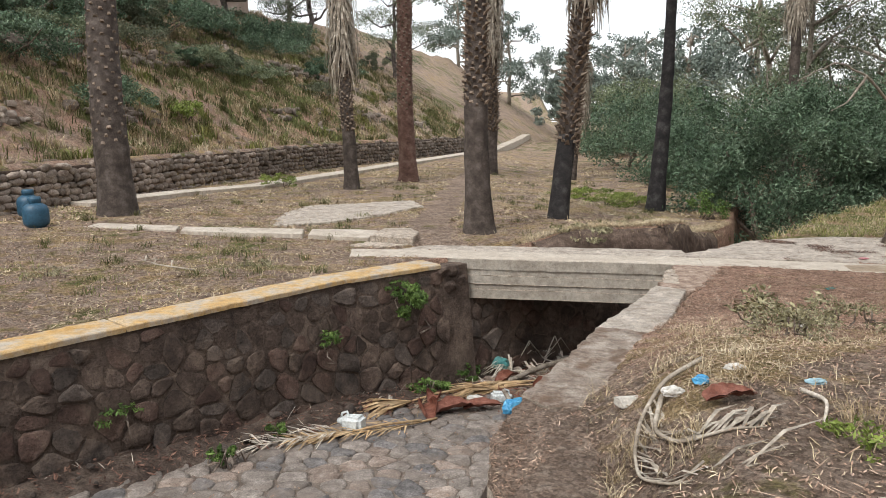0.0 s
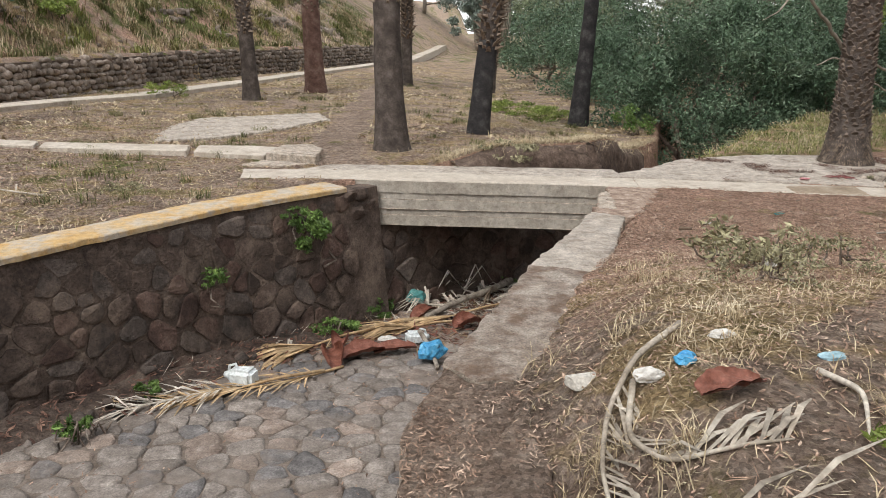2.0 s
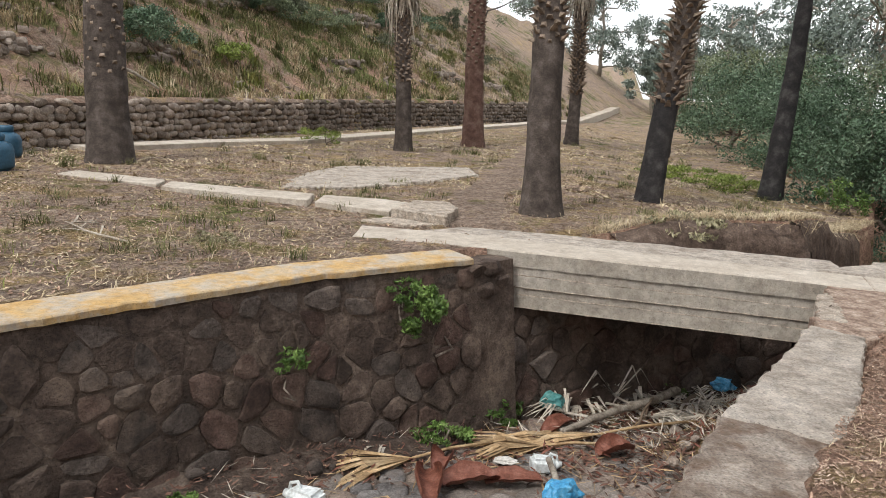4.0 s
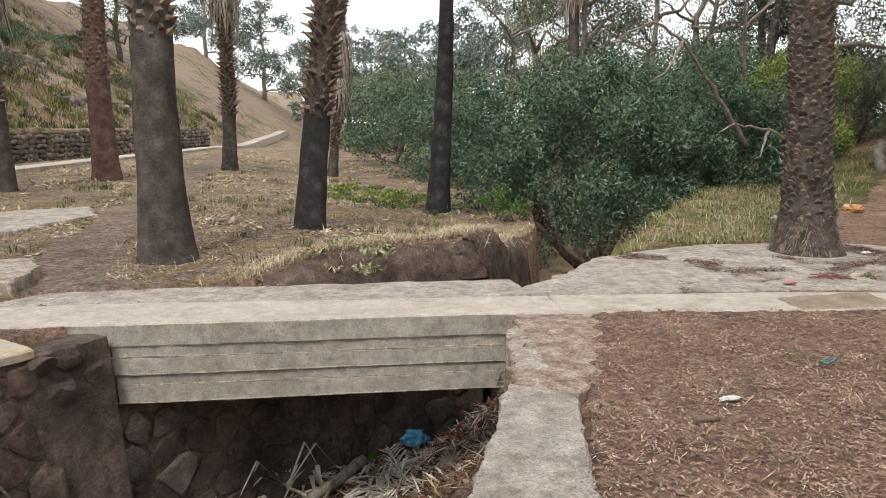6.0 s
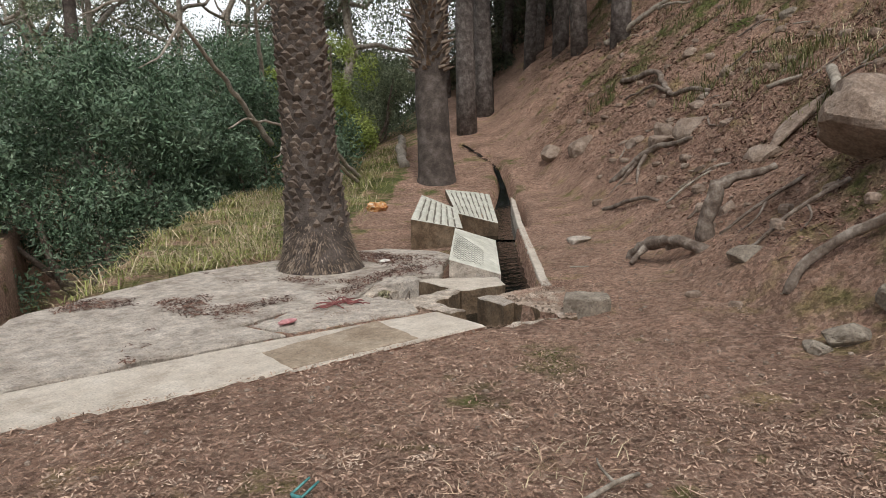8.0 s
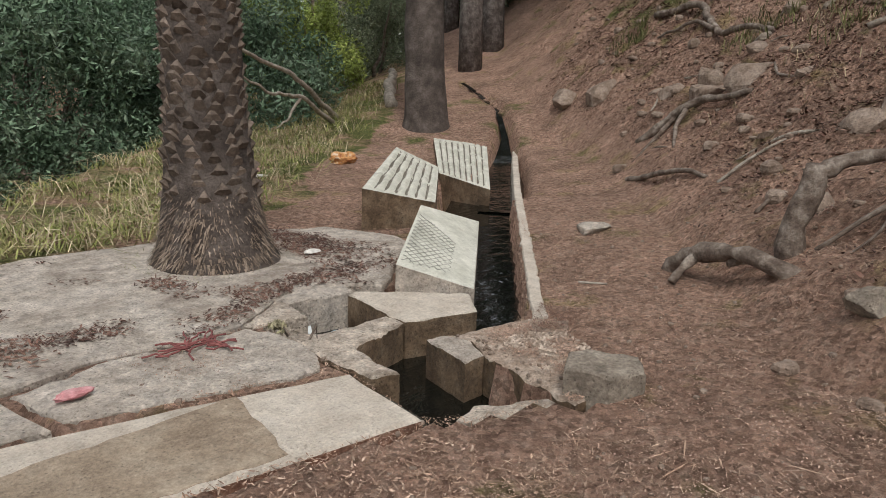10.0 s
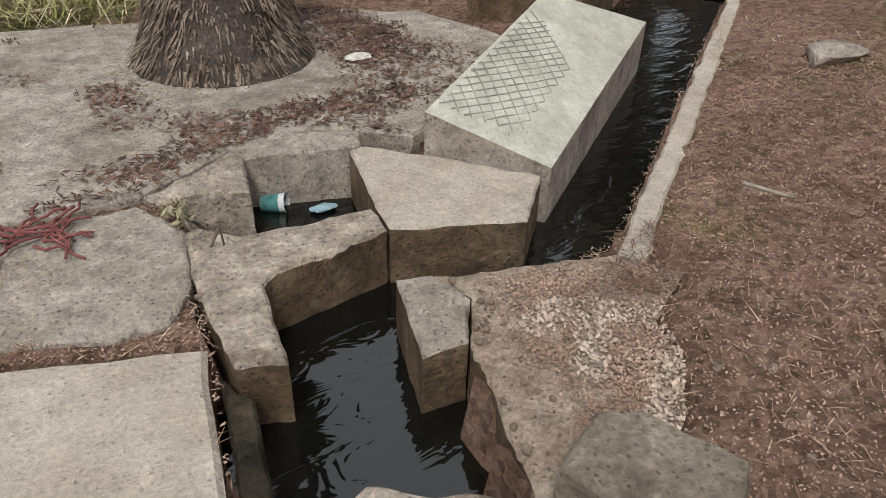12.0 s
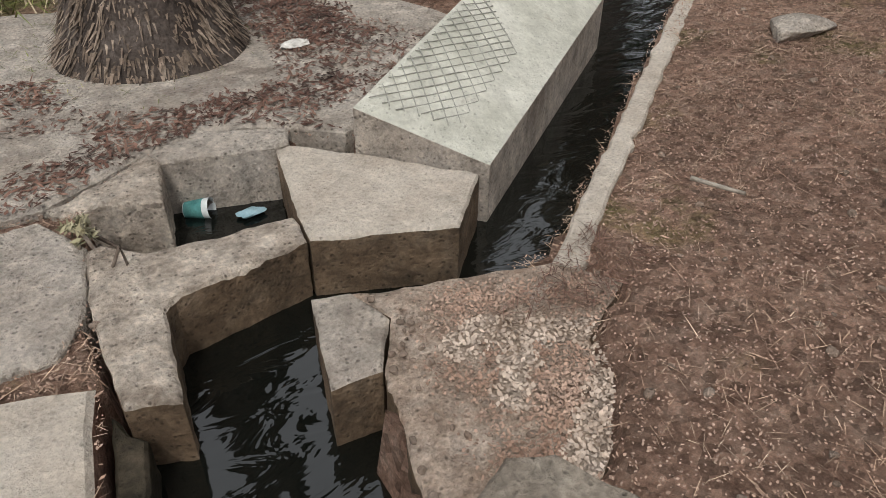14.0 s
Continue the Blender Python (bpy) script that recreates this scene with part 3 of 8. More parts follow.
def height(x, y, fine=True, cut=True):
    x, y = np.asarray(x, float), np.asarray(y, float)
    dl, rl = seg_dist(x, y, CHAN_L)
    dr, rr = seg_dist(x, y, CHAN_R)
    dw, rw = seg_dist(x, y, WALL_W)
    right_bank = rr
    z = np.zeros(np.shape(x))
    # right bank rises towards the start of the walk
    z = z + np.where(right_bank, 0.45 * ss(7.6, 3.8, y) * ss(0.4, 1.2, dr), 0)
    z = z + np.where(right_bank & (y < 8), 0.10 * ss(0.22, 0.42, dr) * ss(7.6, 6.0, y), 0)
    # hillside beside the spring
    u, s = (x - 8.18) * 0.8 + (y - 9.77) * 0.6, (x - 8.18) * 0.6 - (y - 9.77) * 0.8
    back = np.maximum(0, -u - 0.8)
    s2 = s - 0.32 * back + 0.14 * np.clip(u - 5.0, 0, 8)
    hill = 0.11 * np.clip(s2, 0, 1.15) + 0.78 * np.clip(s2 - 1.1, 0, 9) + 0.45 * np.clip(s2 - 10.1, 0, 25)
    hill = hill * (1 + 0.10 * fbm(x, y, 1.7, 3, 3)) + ss(1.1, 2.0, s2) * (0.24 * fbm(x, y, 0.9, 3, 9) + 0.10 * fbm(x, y, 0.3, 3, 19))
    z = z + np.where(right_bank & (s > -6), hill, 0)
    z = z + np.where(right_bank, (0.02 * np.clip(u - 4.3, 0, 2.7) + 0.2 * np.clip(u - 7.0, 0, 1.5) + 0.17 * np.clip(u - 8.5, 0, 41)) * ss(-6, -0.5, s), 0)
    # land falls away towards the stream on both sides past the bridge
    z = z - np.where(~right_bank, 0.5 * ss(0.8, 6.5, x) * ss(12.6, 17, y), 0)
    z = z + np.where(~right_bank & (y > 11.5) & (y < 15), 0.16 * ss(1.6, 0.3, dl) * ss(1.2, 2.2, x), 0)
    # hill behind the dry-stone wall
    fade = 1 - ss(38, 48, y)
    up = np.where(~rw, 1.0 * fade + 0.60 * np.minimum(dw, 13.0 + 0.1 * np.clip(y - 32, 0, 60)) + 0.05 * np.clip(dw - 13.0, 0, 200), 0)
    up = up * np.where(~rw, 1 + 0.06 * fbm(x, y, 3.0, 3, 5), 1)
    terrace = np.where(~rw, 0.22 * (ss(2.6, 3.0, dw) - 1) * fade + 0.3 * (ss(6.0, 6.6, dw) - 1) * fade, 0)
    z = z + up + terrace * ss(0.2, 1.0, dw)
    z = z + np.where(rw & ~right_bank, 0.1 * ss(7, 2, dw), 0)
    # channel
    inside = rl & ~rr
    d = np.where(inside, -np.minimum(dl, dr), np.minimum(dl, dr))
    lefts = dl < dr
    built = ss(12.0, 10.6, y)
    wid = np.where(lefts, 0.22, 0.22 * built + (1 - built) * 0.9)
    mid = np.where(lefts, 0.2, 0.2 * built + (1 - built) * 0.45)
    k = ss(0, 1, (d - (mid - wid / 2)) / wid)
    z = np.where(d < mid + wid, floor_z(y) - 0.12 * (y < 10.2) + (z - floor_z(y)) * k, z)
    z = np.where(inside & (y > 9.2), z + mound(x, y) * (1 - k), z)
    if cut:
        for poly in (CURB + CURB_IN[::-1], PLAZA, DECK_BACK, BASIN_EDGE):
            z = np.where(in_poly(x, y, poly) & (z > -0.4), -0.07, z)
        z = np.where(in_poly(x, y, POOL_CUT), -0.42, z)
        dd, _ = seg_dist(x, y, DITCH)
        half = 0.27 - 0.18 * ss(12.6, 15.5, x)
        z = z - (0.38 - 0.24 * ss(14.5, 17.5, x)) * (1 - ss(half - 0.08, half + 0.04, dd)) * (~in_poly(x, y, POOL_CUT))
    if fine:
        near = ss(60, 10, np.hypot(x - 2, y - 8))
        z = z + near * (0.018 * fbm(x, y, 0.5, 3, 1) + 0.03 * fbm(x, y, 2.2, 2, 2)) * np.where(d > 0.5, 1, 0) * np.where(in_poly(x, y, POOL_CUT) | in_poly(x, y, PLAZA), 0, 1) + (1 - near) * 0.25 * fbm(x, y, 9, 3, 4)
    return z


def gz(x, y):
    return float(height(np.array([x]), np.array([y]), False)[0])


# ---- ground ----
def axis(lo, hi, stops):
    """Grid lines: stops of (until, step), growing outside."""
    out = [stops[0][0]]
    for until, step in stops[1:]:
        while out[-1] < until - 1e-6:
            out.append(out[-1] + step)
    step = stops[-1][1]
    while out[-1] < hi:
        step *= 1.16
        out.append(out[-1] + step)
    step, head = stops[1][1], out[0]
    pre = []
    while head > lo:
        step *= 1.16
        head -= step
        pre.append(head)
    return np.array(pre[::-1] + out)


def build_ground():
    xs = axis(-600, 600, [(-11.0, 0), (5.6, 0.14), (11.6, 0.065), (15.6, 0.09), (20, 0.16), (30, 0.35)])
    ys = axis(-600, 900, [(-3.0, 0), (8.6, 0.15), (13.2, 0.065), (16.0, 0.09), (24, 0.16), (50, 0.4)])
    gx, gy = np.meshgrid(xs, ys)
    z = height(gx, gy)
    nx, ny = len(xs), len(ys)
    co = np.stack([gx, gy, z], -1).reshape(-1, 3)
    i = np.arange(ny - 1)[:, None] * nx + np.arange(nx - 1)[None, :]
    quads = np.stack([i, i + 1, i + 1 + nx, i + nx], -1).reshape(-1, 4)
    me = bpy.data.meshes.new("ground")
    me.vertices.add(len(co))
    me.vertices.foreach_set("co", co.astype(np.float32).reshape(-1))
    me.loops.add(quads.size)
    me.loops.foreach_set("vertex_index", quads.astype(np.int32).reshape(-1))
    me.polygons.add(len(quads))
    me.polygons.foreach_set("loop_start", np.arange(0, quads.size, 4, dtype=np.int32))
    me.polygons.foreach_set("loop_total", np.full(len(quads), 4, dtype=np.int32))
    me.polygons.foreach_set("use_smooth", np.ones(len(quads), bool))
    x, y = gx.reshape(-1), gy.reshape(-1)
    straw, green, red = zones(x, y)
    at = me.color_attributes.new("zone", 'FLOAT_COLOR', 'POINT')
    at.data.foreach_set("color", np.stack([straw, green, red, np.ones_like(x)], -1).astype(np.float32).reshape(-1))
    me.materials.append(GROUND)
    me.update(calc_edges=True)
    return tagged(new("ground", me), "bare reddish soil and dry grass falling to a stone channel", "ground", kind="structure")


def zones(x, y):
    """Where straw, weeds and red soil prevail, 0 to 1."""
    dr, rr = seg_dist(x, y, CHAN_R)
    dl, rl = seg_dist(x, y, CHAN_L)
    dw, rw = seg_dist(x, y, WALL_W)
    s = (x - 8.18) * 0.6 - (y - 9.77) * 0.8
    u = (x - 8.18) * 0.8 + (y - 9.77) * 0.6
    n1, n2 = fbm(x, y, 1.6, 3, 11), fbm(x, y, 3.5, 3, 12)
    red = np.where(rr, ss(4.5, 7.5, y + 0.4 * x), 0.1)
    red = np.where(~rw, 0.55 + 0.4 * n2 - 0.4 * ss(34, 46, y), red)
    straw = np.where(rr, 0.75 * ss(8.3, 6.2, y + 0.35 * x) + 0.25 * n1, 0.38 + 0.35 * n1)
    straw = np.where(rr & (y < 8), straw * (0.25 + 0.75 * ss(0.6, 1.5, dr + 0.5 * n1)), straw)
    straw = np.where(rr & (s > 0.8), 0.12 + 0.2 * n1 + 0.25 * ss(4, 8, s), straw)
    straw = np.where(~rw, 0.22 + 0.45 * n1, straw)
    green = np.where(~rr, 0.14 + 0.3 * n2, 0.02 + 0.15 * n2)
    green = np.where(~rw, 0.40 + 0.6 * n2 + 0.3 * ss(5.5, 9.5, dw) * ss(34, 26, y) - 0.2 * ss(30, 45, y), green)
    green = np.where(rr & (s > 1.3), (0.16 + 0.5 * n2 + 0.12 * ss(2.5, 5.0, s)) * ss(1.3, 2.4, s), green)
    bank = rr & (s < -2.1 + 0.4 * n1) & (y > 11.0)
    green = np.where(bank, 0.45 + 0.3 * n2, green)
    straw = np.where(bank, 0.6 + 0.3 * n1, straw)
    far = ss(30, 60, np.hypot(x, y - 8)) * rw
    green = np.maximum(green, 0.4 * far)
    inside = rl & ~rr
    # lighter soil and straw tints put skylight into the bed under the bridge
    red = np.where(inside, 0.2, red)
    straw = np.where(inside, 0.55, straw)
    track = np.minimum(seg_dist(x, y, FOOT_TRACK)[0] - 0.0, seg_dist(x, y, HILL_TRACK)[0] * 0.4)
    bare = ss(0.55, 0.25, track + 0.15 * n1)
    straw, green, red = straw * (1 - bare), green * (1 - bare), red * (1 - bare)
    steep = (np.minimum(dl, dr) < 0.42) & (y > 10.5)
    straw, green, red = np.where(steep, 0, straw), np.where(steep, 0, green), np.where(steep, 1.0, red)
    return np.clip(straw, 0, 1), np.clip(green, 0, 1), np.clip(red, 0, 1)


build_ground()

# ---- channel: walls, caps, floor ----
def offset_line(line, d):
    """A polyline moved to its right by d."""
    out = []
    for i, p in enumerate(line):
        a, b = Vector(line[max(i - 1, 0)]), Vector(line[min(i + 1, len(line) - 1)])
        t = (b - a).normalized()
        out.append((p[0] + t.y * d, p[1] - t.x * d))
    return out


def resample(line, step):
    out = []
    for a, b in zip(line[:-1], line[1:]):
        k = max(1, round((Vector(b) - Vector(a)).length / step))
        out += [tuple(Vector(a).lerp(Vector(b), i / k)) for i in range(k)]
    return out + [line[-1]]


def wall_body(name, line, thick, z_top, batter, mat, label, sign):
    """A battered masonry wall along a line; its face looks to the line's right (sign 1) or left (-1)."""
    pts = resample(line, 0.3)
    inner, foot, outer = pts, offset_line(pts, sign * batter), offset_line(pts, -sign * thick)
    g = Geo()
    n = len(pts)
    vs = []
    for i in range(n):
        zt = z_top(pts[i][1])
        zb = float(floor_z(pts[i][1])) - 0.25
        vs += [(*foot[i], zb), (*inner[i], zt), (*outer[i], zt), (*outer[i], zb)]
    fs = []
    for i in range(n - 1):
        for k in range(4):
            a, b = i * 4 + k, i * 4 + (k + 1) % 4
            fs.append((a, b, b + 4, a + 4))
    fs += [(0, 1, 2, 3), tuple((n - 1) * 4 + k for k in (3, 2, 1, 0))]
    g.add(vs, fs)
    bm = bmesh.new()
    bm.from_mesh(g.mesh(name))
    return tagged(part(name, bm, mat), label, "wall", kind="structure")


def strip_bm(left, right, z0, z1, jit, seed):
    """A flat bar between two polylines."""
    return slab_bm(left + right[::-1], z0, z1, 0.11, jit, 0.014, seed)


WALL_LEFT = [(-9.5, 0.0), (-6.8, 3.2), (-4.0, 6.36), (-1.36, 9.37), (-0.02, 10.42), (0.35, 10.8)]
wall_left = wall_body("wall_left", WALL_LEFT, 0.46, lambda y: -0.07, 0.24, MORTAR, "dark basalt rubble wall lining the channel", 1)
wall_under = wall_body("wall_under_bridge", [(0.30, 10.85), (1.5, 11.75), (2.9, 12.4), (3.9, 12.72)], 0.4, lambda y: -0.18, 0.16, MORTAR, "rubble wall continuing under the concrete footbridge", 1)
wall_right = wall_body("wall_right", [(-6.1, -7.0), (-2.25, 0.0), (-0.5, 2.95), (0.30, 3.35), (0.35, 4.3), (0.63, 5.08), (0.92, 5.66), (1.78, 7.33), (2.99, 9.44), (3.55, 10.35)], 0.3, lambda y: -0.06 + 0.10 * float(ss(8, 4.5, y)), 0.12, MORTAR, "rubble wall with a worn concrete cap beside the channel", -1)

yl = resample([(-9.5, 0.0), (-6.8, 3.2), (-4.0, 6.36), (-1.36, 9.37), (-0.05, 10.40)], 0.6)


def coping(name, line, lo, hi, z0, top, cuts, mat, label, jit, seed):
    """A coping of cast sections with hairline cracks between them."""
    thing = tagged(new(name), label, "coping")
    n = len(line)
    a, b = offset_line(line, lo), offset_line(line, hi)
    edges = [0] + cuts + [n - 1]
    for k in range(len(edges) - 1):
        i0, i1 = edges[k], edges[k + 1]
        left, right = a[i0:i1 + 1], b[i0:i1 + 1]
        if k:
            left[0] = tuple(Vector(left[0]).lerp(Vector(left[1]), 0.03))
            right[0] = tuple(Vector(right[0]).lerp(Vector(right[1]), 0.05))
        part("coping_section", slab_bm(left + right[::-1], z0, 0, 0.09, jit, 0.012, seed + k, top), mat, thing)
    return thing


coping("yellow_coping", yl, 0.03, -0.44, -0.06, lambda x, y: 0.002 + 0.006 * noise.noise((x * 2, y * 2, 0)), [5, 9, 13, 16], YELLOW, "peeling yellow-painted cement coping on the channel wall", 0.010, 3)


def cap_z(x, y):
    return 0.03 + 0.05 * float(ss(8, 4.5, y)) + 0.006 * noise.noise((x * 3, y * 3, 0))


def cap_section(name, pts, mat, label, seed, jit):
    tagged(part(name, slab_bm(pts, -0.14, 0, 0.06, jit, 0.012, seed, cap_z), (mat, ROUGH)), label, "coping")


cap_section("concrete_coping", [(1.53, 6.98), (1.78, 7.39), (2.26, 8.18), (2.62, 8.82), (2.76, 8.72), (2.93, 8.6), (2.84, 8.40), (2.62, 7.9), (2.38, 7.35), (2.2, 7.02), (2.05, 6.74)], CONCRETE, "broken pale concrete coping along the channel edge", 5, 0.012)
cap_section("worn_coping", [(0.60, 5.10), (0.89, 5.66), (1.10, 6.06), (1.43, 6.76), (1.51, 6.97), (1.76, 6.86), (2.03, 6.72), (1.79, 6.45), (1.62, 5.9), (1.40, 5.42), (1.22, 5.02), (0.95, 4.82), (0.72, 4.9)], GRITTY, "worn gritty coping half covered with soil", 6, 0.02)
SOIL_EDGE = [(-2.5, -0.5), (-2.22, 0.0), (-0.52, 3.0), (0.26, 3.38), (0.31, 4.3), (0.42, 4.66), (0.60, 5.08), (0.72, 4.88), (0.96, 4.8), (1.18, 4.98), (0.92, 4.35), (0.86, 3.4), (0.5, 2.7), (-0.1, 2.5), (-1.75, -0.5)]


def edge_z(x, y):
    d = float(seg_dist(np.array(x), np.array(y), CHAN_R)[0])
    return 0.06 + 0.13 * float(ss(0.1, 0.55, d)) * float(ss(5.0, 4.2, y)) + 0.02 * noise.noise((x * 2.5, y * 2.5, 1))


bm = slab_bm(SOIL_EDGE, -0.3, 0, 0.07, 0.022, 0.015, 15, edge_z)
tagged(part("crumbling_edge", bm, (GROUND, ROUGH)), "crumbling soil-covered cement edge of the channel", "coping")


# ---- footbridge and plaza ----
bridge = tagged(new("footbridge"), "low board-formed concrete footbridge over a stone channel", "footbridge")
part("deck", slab_bm(DECK_BACK, -0.28, -0.025, 0.12, 0.02, 0.012, 8), CONCRETE, bridge)
part("curb_beam", strip_bm(CURB[:5] + [(3.70, 10.22)], CURB_IN[:4] + [(3.82, 10.785)], -0.17, 0.0, 0.005, 9), (PALE, BEAM), bridge, "pale worn concrete kerb beam")
tagged(part("paving_kerb", strip_bm([(3.702, 10.2195)] + CURB[5:], [(3.822, 10.7845), (5.86, 10.3), (6.7, 10.04), (7.02, 9.93)], -0.2, 0.0, 0.006, 10), (PALE, REDCRUST)), "pale concrete kerb with soil-stained face", "kerb")
tagged(part("kerb_patch", slab_bm([(5.55, 9.75), (5.63, 10.13), (6.55, 10.08), (6.42, 9.59)], -0.06, 0.004, 0.06, 0.008, 0.003, 11), (TANPATCH, REDCRUST)), "sandy brown mortar patch on the kerb", "patch")
BEAM_LINE = [(-0.02, 10.965), (1.1, 10.76), (2.05, 10.60), (3.14, 10.40), (3.75, 10.24)]
z = -0.165
for i, (h, off) in enumerate(((0.10, 0.008), (0.13, 0.016), (0.085, 0.004), (0.135, 0.012))):
    ln = resample(BEAM_LINE, 0.25)
    part("beam_course", slab_bm(offset_line(ln, off) + offset_line(ln, -0.4)[::-1], z - h + 0.006, z, 0.07, 0.005, 0.006, 20 + i), BEAM, bridge)
    g = Geo()
    pts = [(p[0], p[1], z - h + 0.004 + 0.004 * noise.noise((p[0] * 9, i, 0))) for p in resample(offset_line(resample(BEAM_LINE, 0.25), off + 0.002), 0.03)]
    g.tube(pts, [0.006 + 0.007 * max(0, noise.noise((p[0] * 14, i * 3.1, 5))) for p in pts], 5)
    part("mortar_ridge", g.mesh("mortar_ridge", ROUGH, True), None, bridge)
    z -= h
tagged(part("plaza", slab_bm(PLAZA, -0.3, 0.012, 0.14, 0.03, 0.012, 10), CONCRETE), "cracked weathered concrete paving strewn with litter", "pavement", kind="structure")

def flag(name, pts, zt, mat, label, seed, thick=0.2, cat="slab", jit=0.014, side=None):
    return tagged(part(name, slab_bm(pts, zt - thick, zt, 0.04, jit * 0.8, 0.010, seed), (mat, side or mat)), label, cat)


flag("concrete_slab", [(-8.1, 14.15), (-4.97, 13.42), (-5.1, 13.95), (-8.1, 14.75)], 0.09, PALE, "long pale concrete slab set in dry ground", 31)
flag("concrete_slab", [(-4.85, 13.33), (-2.52, 12.88), (-2.6, 13.5), (-4.98, 13.9)], 0.08, PALE, "pale concrete slab set in dry ground", 32)
flag("concrete_slab", [(-2.4, 12.85), (-1.3, 12.45), (-1.12, 13.25), (-1.6, 13.45), (-2.45, 13.52)], 0.07, PALE, "cracked pale concrete slab beside the bridge", 33)
flag("broken_slab", [(-1.26, 12.38), (-0.52, 12.05), (-0.44, 12.75), (-0.62, 13.25), (-1.08, 13.22)], 0.12, ROUGH, "raised broken concrete slab at the bridge end", 34, 0.3, jit=0.03)
flag("broken_slab", [(-1.55, 11.95), (-0.9, 11.8), (-0.62, 12.0), (-1.3, 12.3)], 0.03, ROUGH, "broken grey concrete piece beside the bridge kerb", 35, jit=0.03)
flag("pale_slab", [(-3.3, 14.25), (-3.55, 16.2), (-3.2, 17.6), (-0.85, 18.6), (-0.55, 17.4), (-1.58, 15.5), (-2.4, 14.6)], 0.05, CONCRETE, "worn pale concrete pad among dry weeds", 36, jit=0.09)

# path of slabs along the dry-stone wall
PATHLINE = [(-8.6, 17.2), (-7.2, 19.9), (-5.6, 21.9), (-4.0, 26.6), (-2.7, 30.8), (-0.6, 37.0), (1.9, 44.8), (5.0, 60), (8.3, 76)]
pl = resample(PATHLINE, 1.5)
footpath = tagged(new("footpath"), "narrow pale concrete footpath climbing past the palms", "path", kind="structure")
for i in range(len(pl) - 1):
    a, b = pl[i], pl[i + 1]
    q = offset_line([a, b], 0.38)
    w = offset_line([a, b], -0.38)
    zt = 0.10 + max(gz(*a), gz(*b), gz(*q[0]), gz(*w[1])) * (1 if i < 40 else 1)
    part("path_slab", slab_bm([q[0], q[1], w[1], w[0]], zt - 0.5, zt, 0.4, 0.02, 0.01, 50 + i), PALE, footpath)

# ---- spring basins and washing slabs ----
def cast(name, pts, zt, mat, label, seed, thick=0.2, cat="slab", jit=0.014, side=None):
    """A worn cement piece; its sides can take another material."""
    return tagged(part(name, worn_slab(pts, zt - thick, zt, seed, 0.002 + jit * 0.32, 0.006 + jit * 0.8), (mat, side or mat)), label, cat)


cast("basin_platform", [(7.80, 10.74), (7.97, 10.58), (8.26, 10.26), (8.045, 10.04), (7.645, 10.195), (7.665, 10.34), (7.75, 10.74)], 0.005, PALE, "smooth pale cement platform between two spring basins", 41, 0.5, "platform", 0.003, side=BROWN_CEMENT)
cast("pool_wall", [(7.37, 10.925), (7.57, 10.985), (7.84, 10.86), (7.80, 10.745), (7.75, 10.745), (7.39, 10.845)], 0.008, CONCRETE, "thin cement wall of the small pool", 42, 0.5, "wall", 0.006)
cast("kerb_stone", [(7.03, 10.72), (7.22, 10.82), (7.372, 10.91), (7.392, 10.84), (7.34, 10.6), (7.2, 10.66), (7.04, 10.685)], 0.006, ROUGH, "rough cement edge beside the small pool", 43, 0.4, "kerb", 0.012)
cast("basin_ledge", [(7.14, 10.47), (7.24, 10.37), (7.655, 10.345), (7.637, 10.2), (7.25, 10.14), (7.22, 10.10), (7.175, 9.79), (7.06, 9.83), (7.055, 10.07), (7.06, 10.25), (7.09, 10.46)], 0.0, ROUGH, "rough L-shaped cement ledge around the outlet basin", 44, 0.55, "ledge", 0.01, side=BROWN_CEMENT)
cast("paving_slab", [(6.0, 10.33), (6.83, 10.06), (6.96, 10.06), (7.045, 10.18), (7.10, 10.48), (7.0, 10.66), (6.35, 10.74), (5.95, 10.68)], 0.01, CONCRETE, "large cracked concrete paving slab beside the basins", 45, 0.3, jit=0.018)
cast("basin_step", [(7.03, 9.9), (7.055, 9.82), (7.085, 9.79), (7.03, 9.5), (6.965, 9.5)], -0.07, SHADED_ALGAE, "low wet algae-dark cement step with painted shade beside the water", 46, 0.4, "step", 0.008, side=SHADED_ALGAE)
cast("basin_pier", [(7.55, 9.965), (7.648, 9.935), (7.69, 9.8), (7.592, 9.65), (7.468, 9.66)], 0.0, CONCRETE, "square cement pier at the basin outlet", 47, 0.55, "pier", 0.006, side=BROWN_CEMENT)
cast("basin_edge_slab", BASIN_EDGE, 0.0, GRAVEL, "crumbling cement slab with exposed gravel beside the basin", 48, 0.5, jit=0.016, side=BROWN_CEMENT)
cast("edge_stone", [(7.06, 9.38), (7.2, 9.41), (7.47, 9.22), (7.43, 9.07), (7.12, 9.2)], -0.03, ROUGH, "low rough stone closing the basin end", 49, 0.4, "stone", 0.02)
cr = [(8.17, 9.765), (8.86, 10.275), (9.93, 11.06), (11.37, 12.12), (12.75, 13.1), (13.75, 13.8), (14.9, 14.6)]
tagged(part("channel_kerb", slab_bm(resample(cr, 0.3) + offset_line(resample(cr, 0.3), 0.078)[::-1], -0.5, 0.012, 0.05, 0.006, 0.008, 51), PALE), "narrow pale cement kerb between water and soil", "kerb")

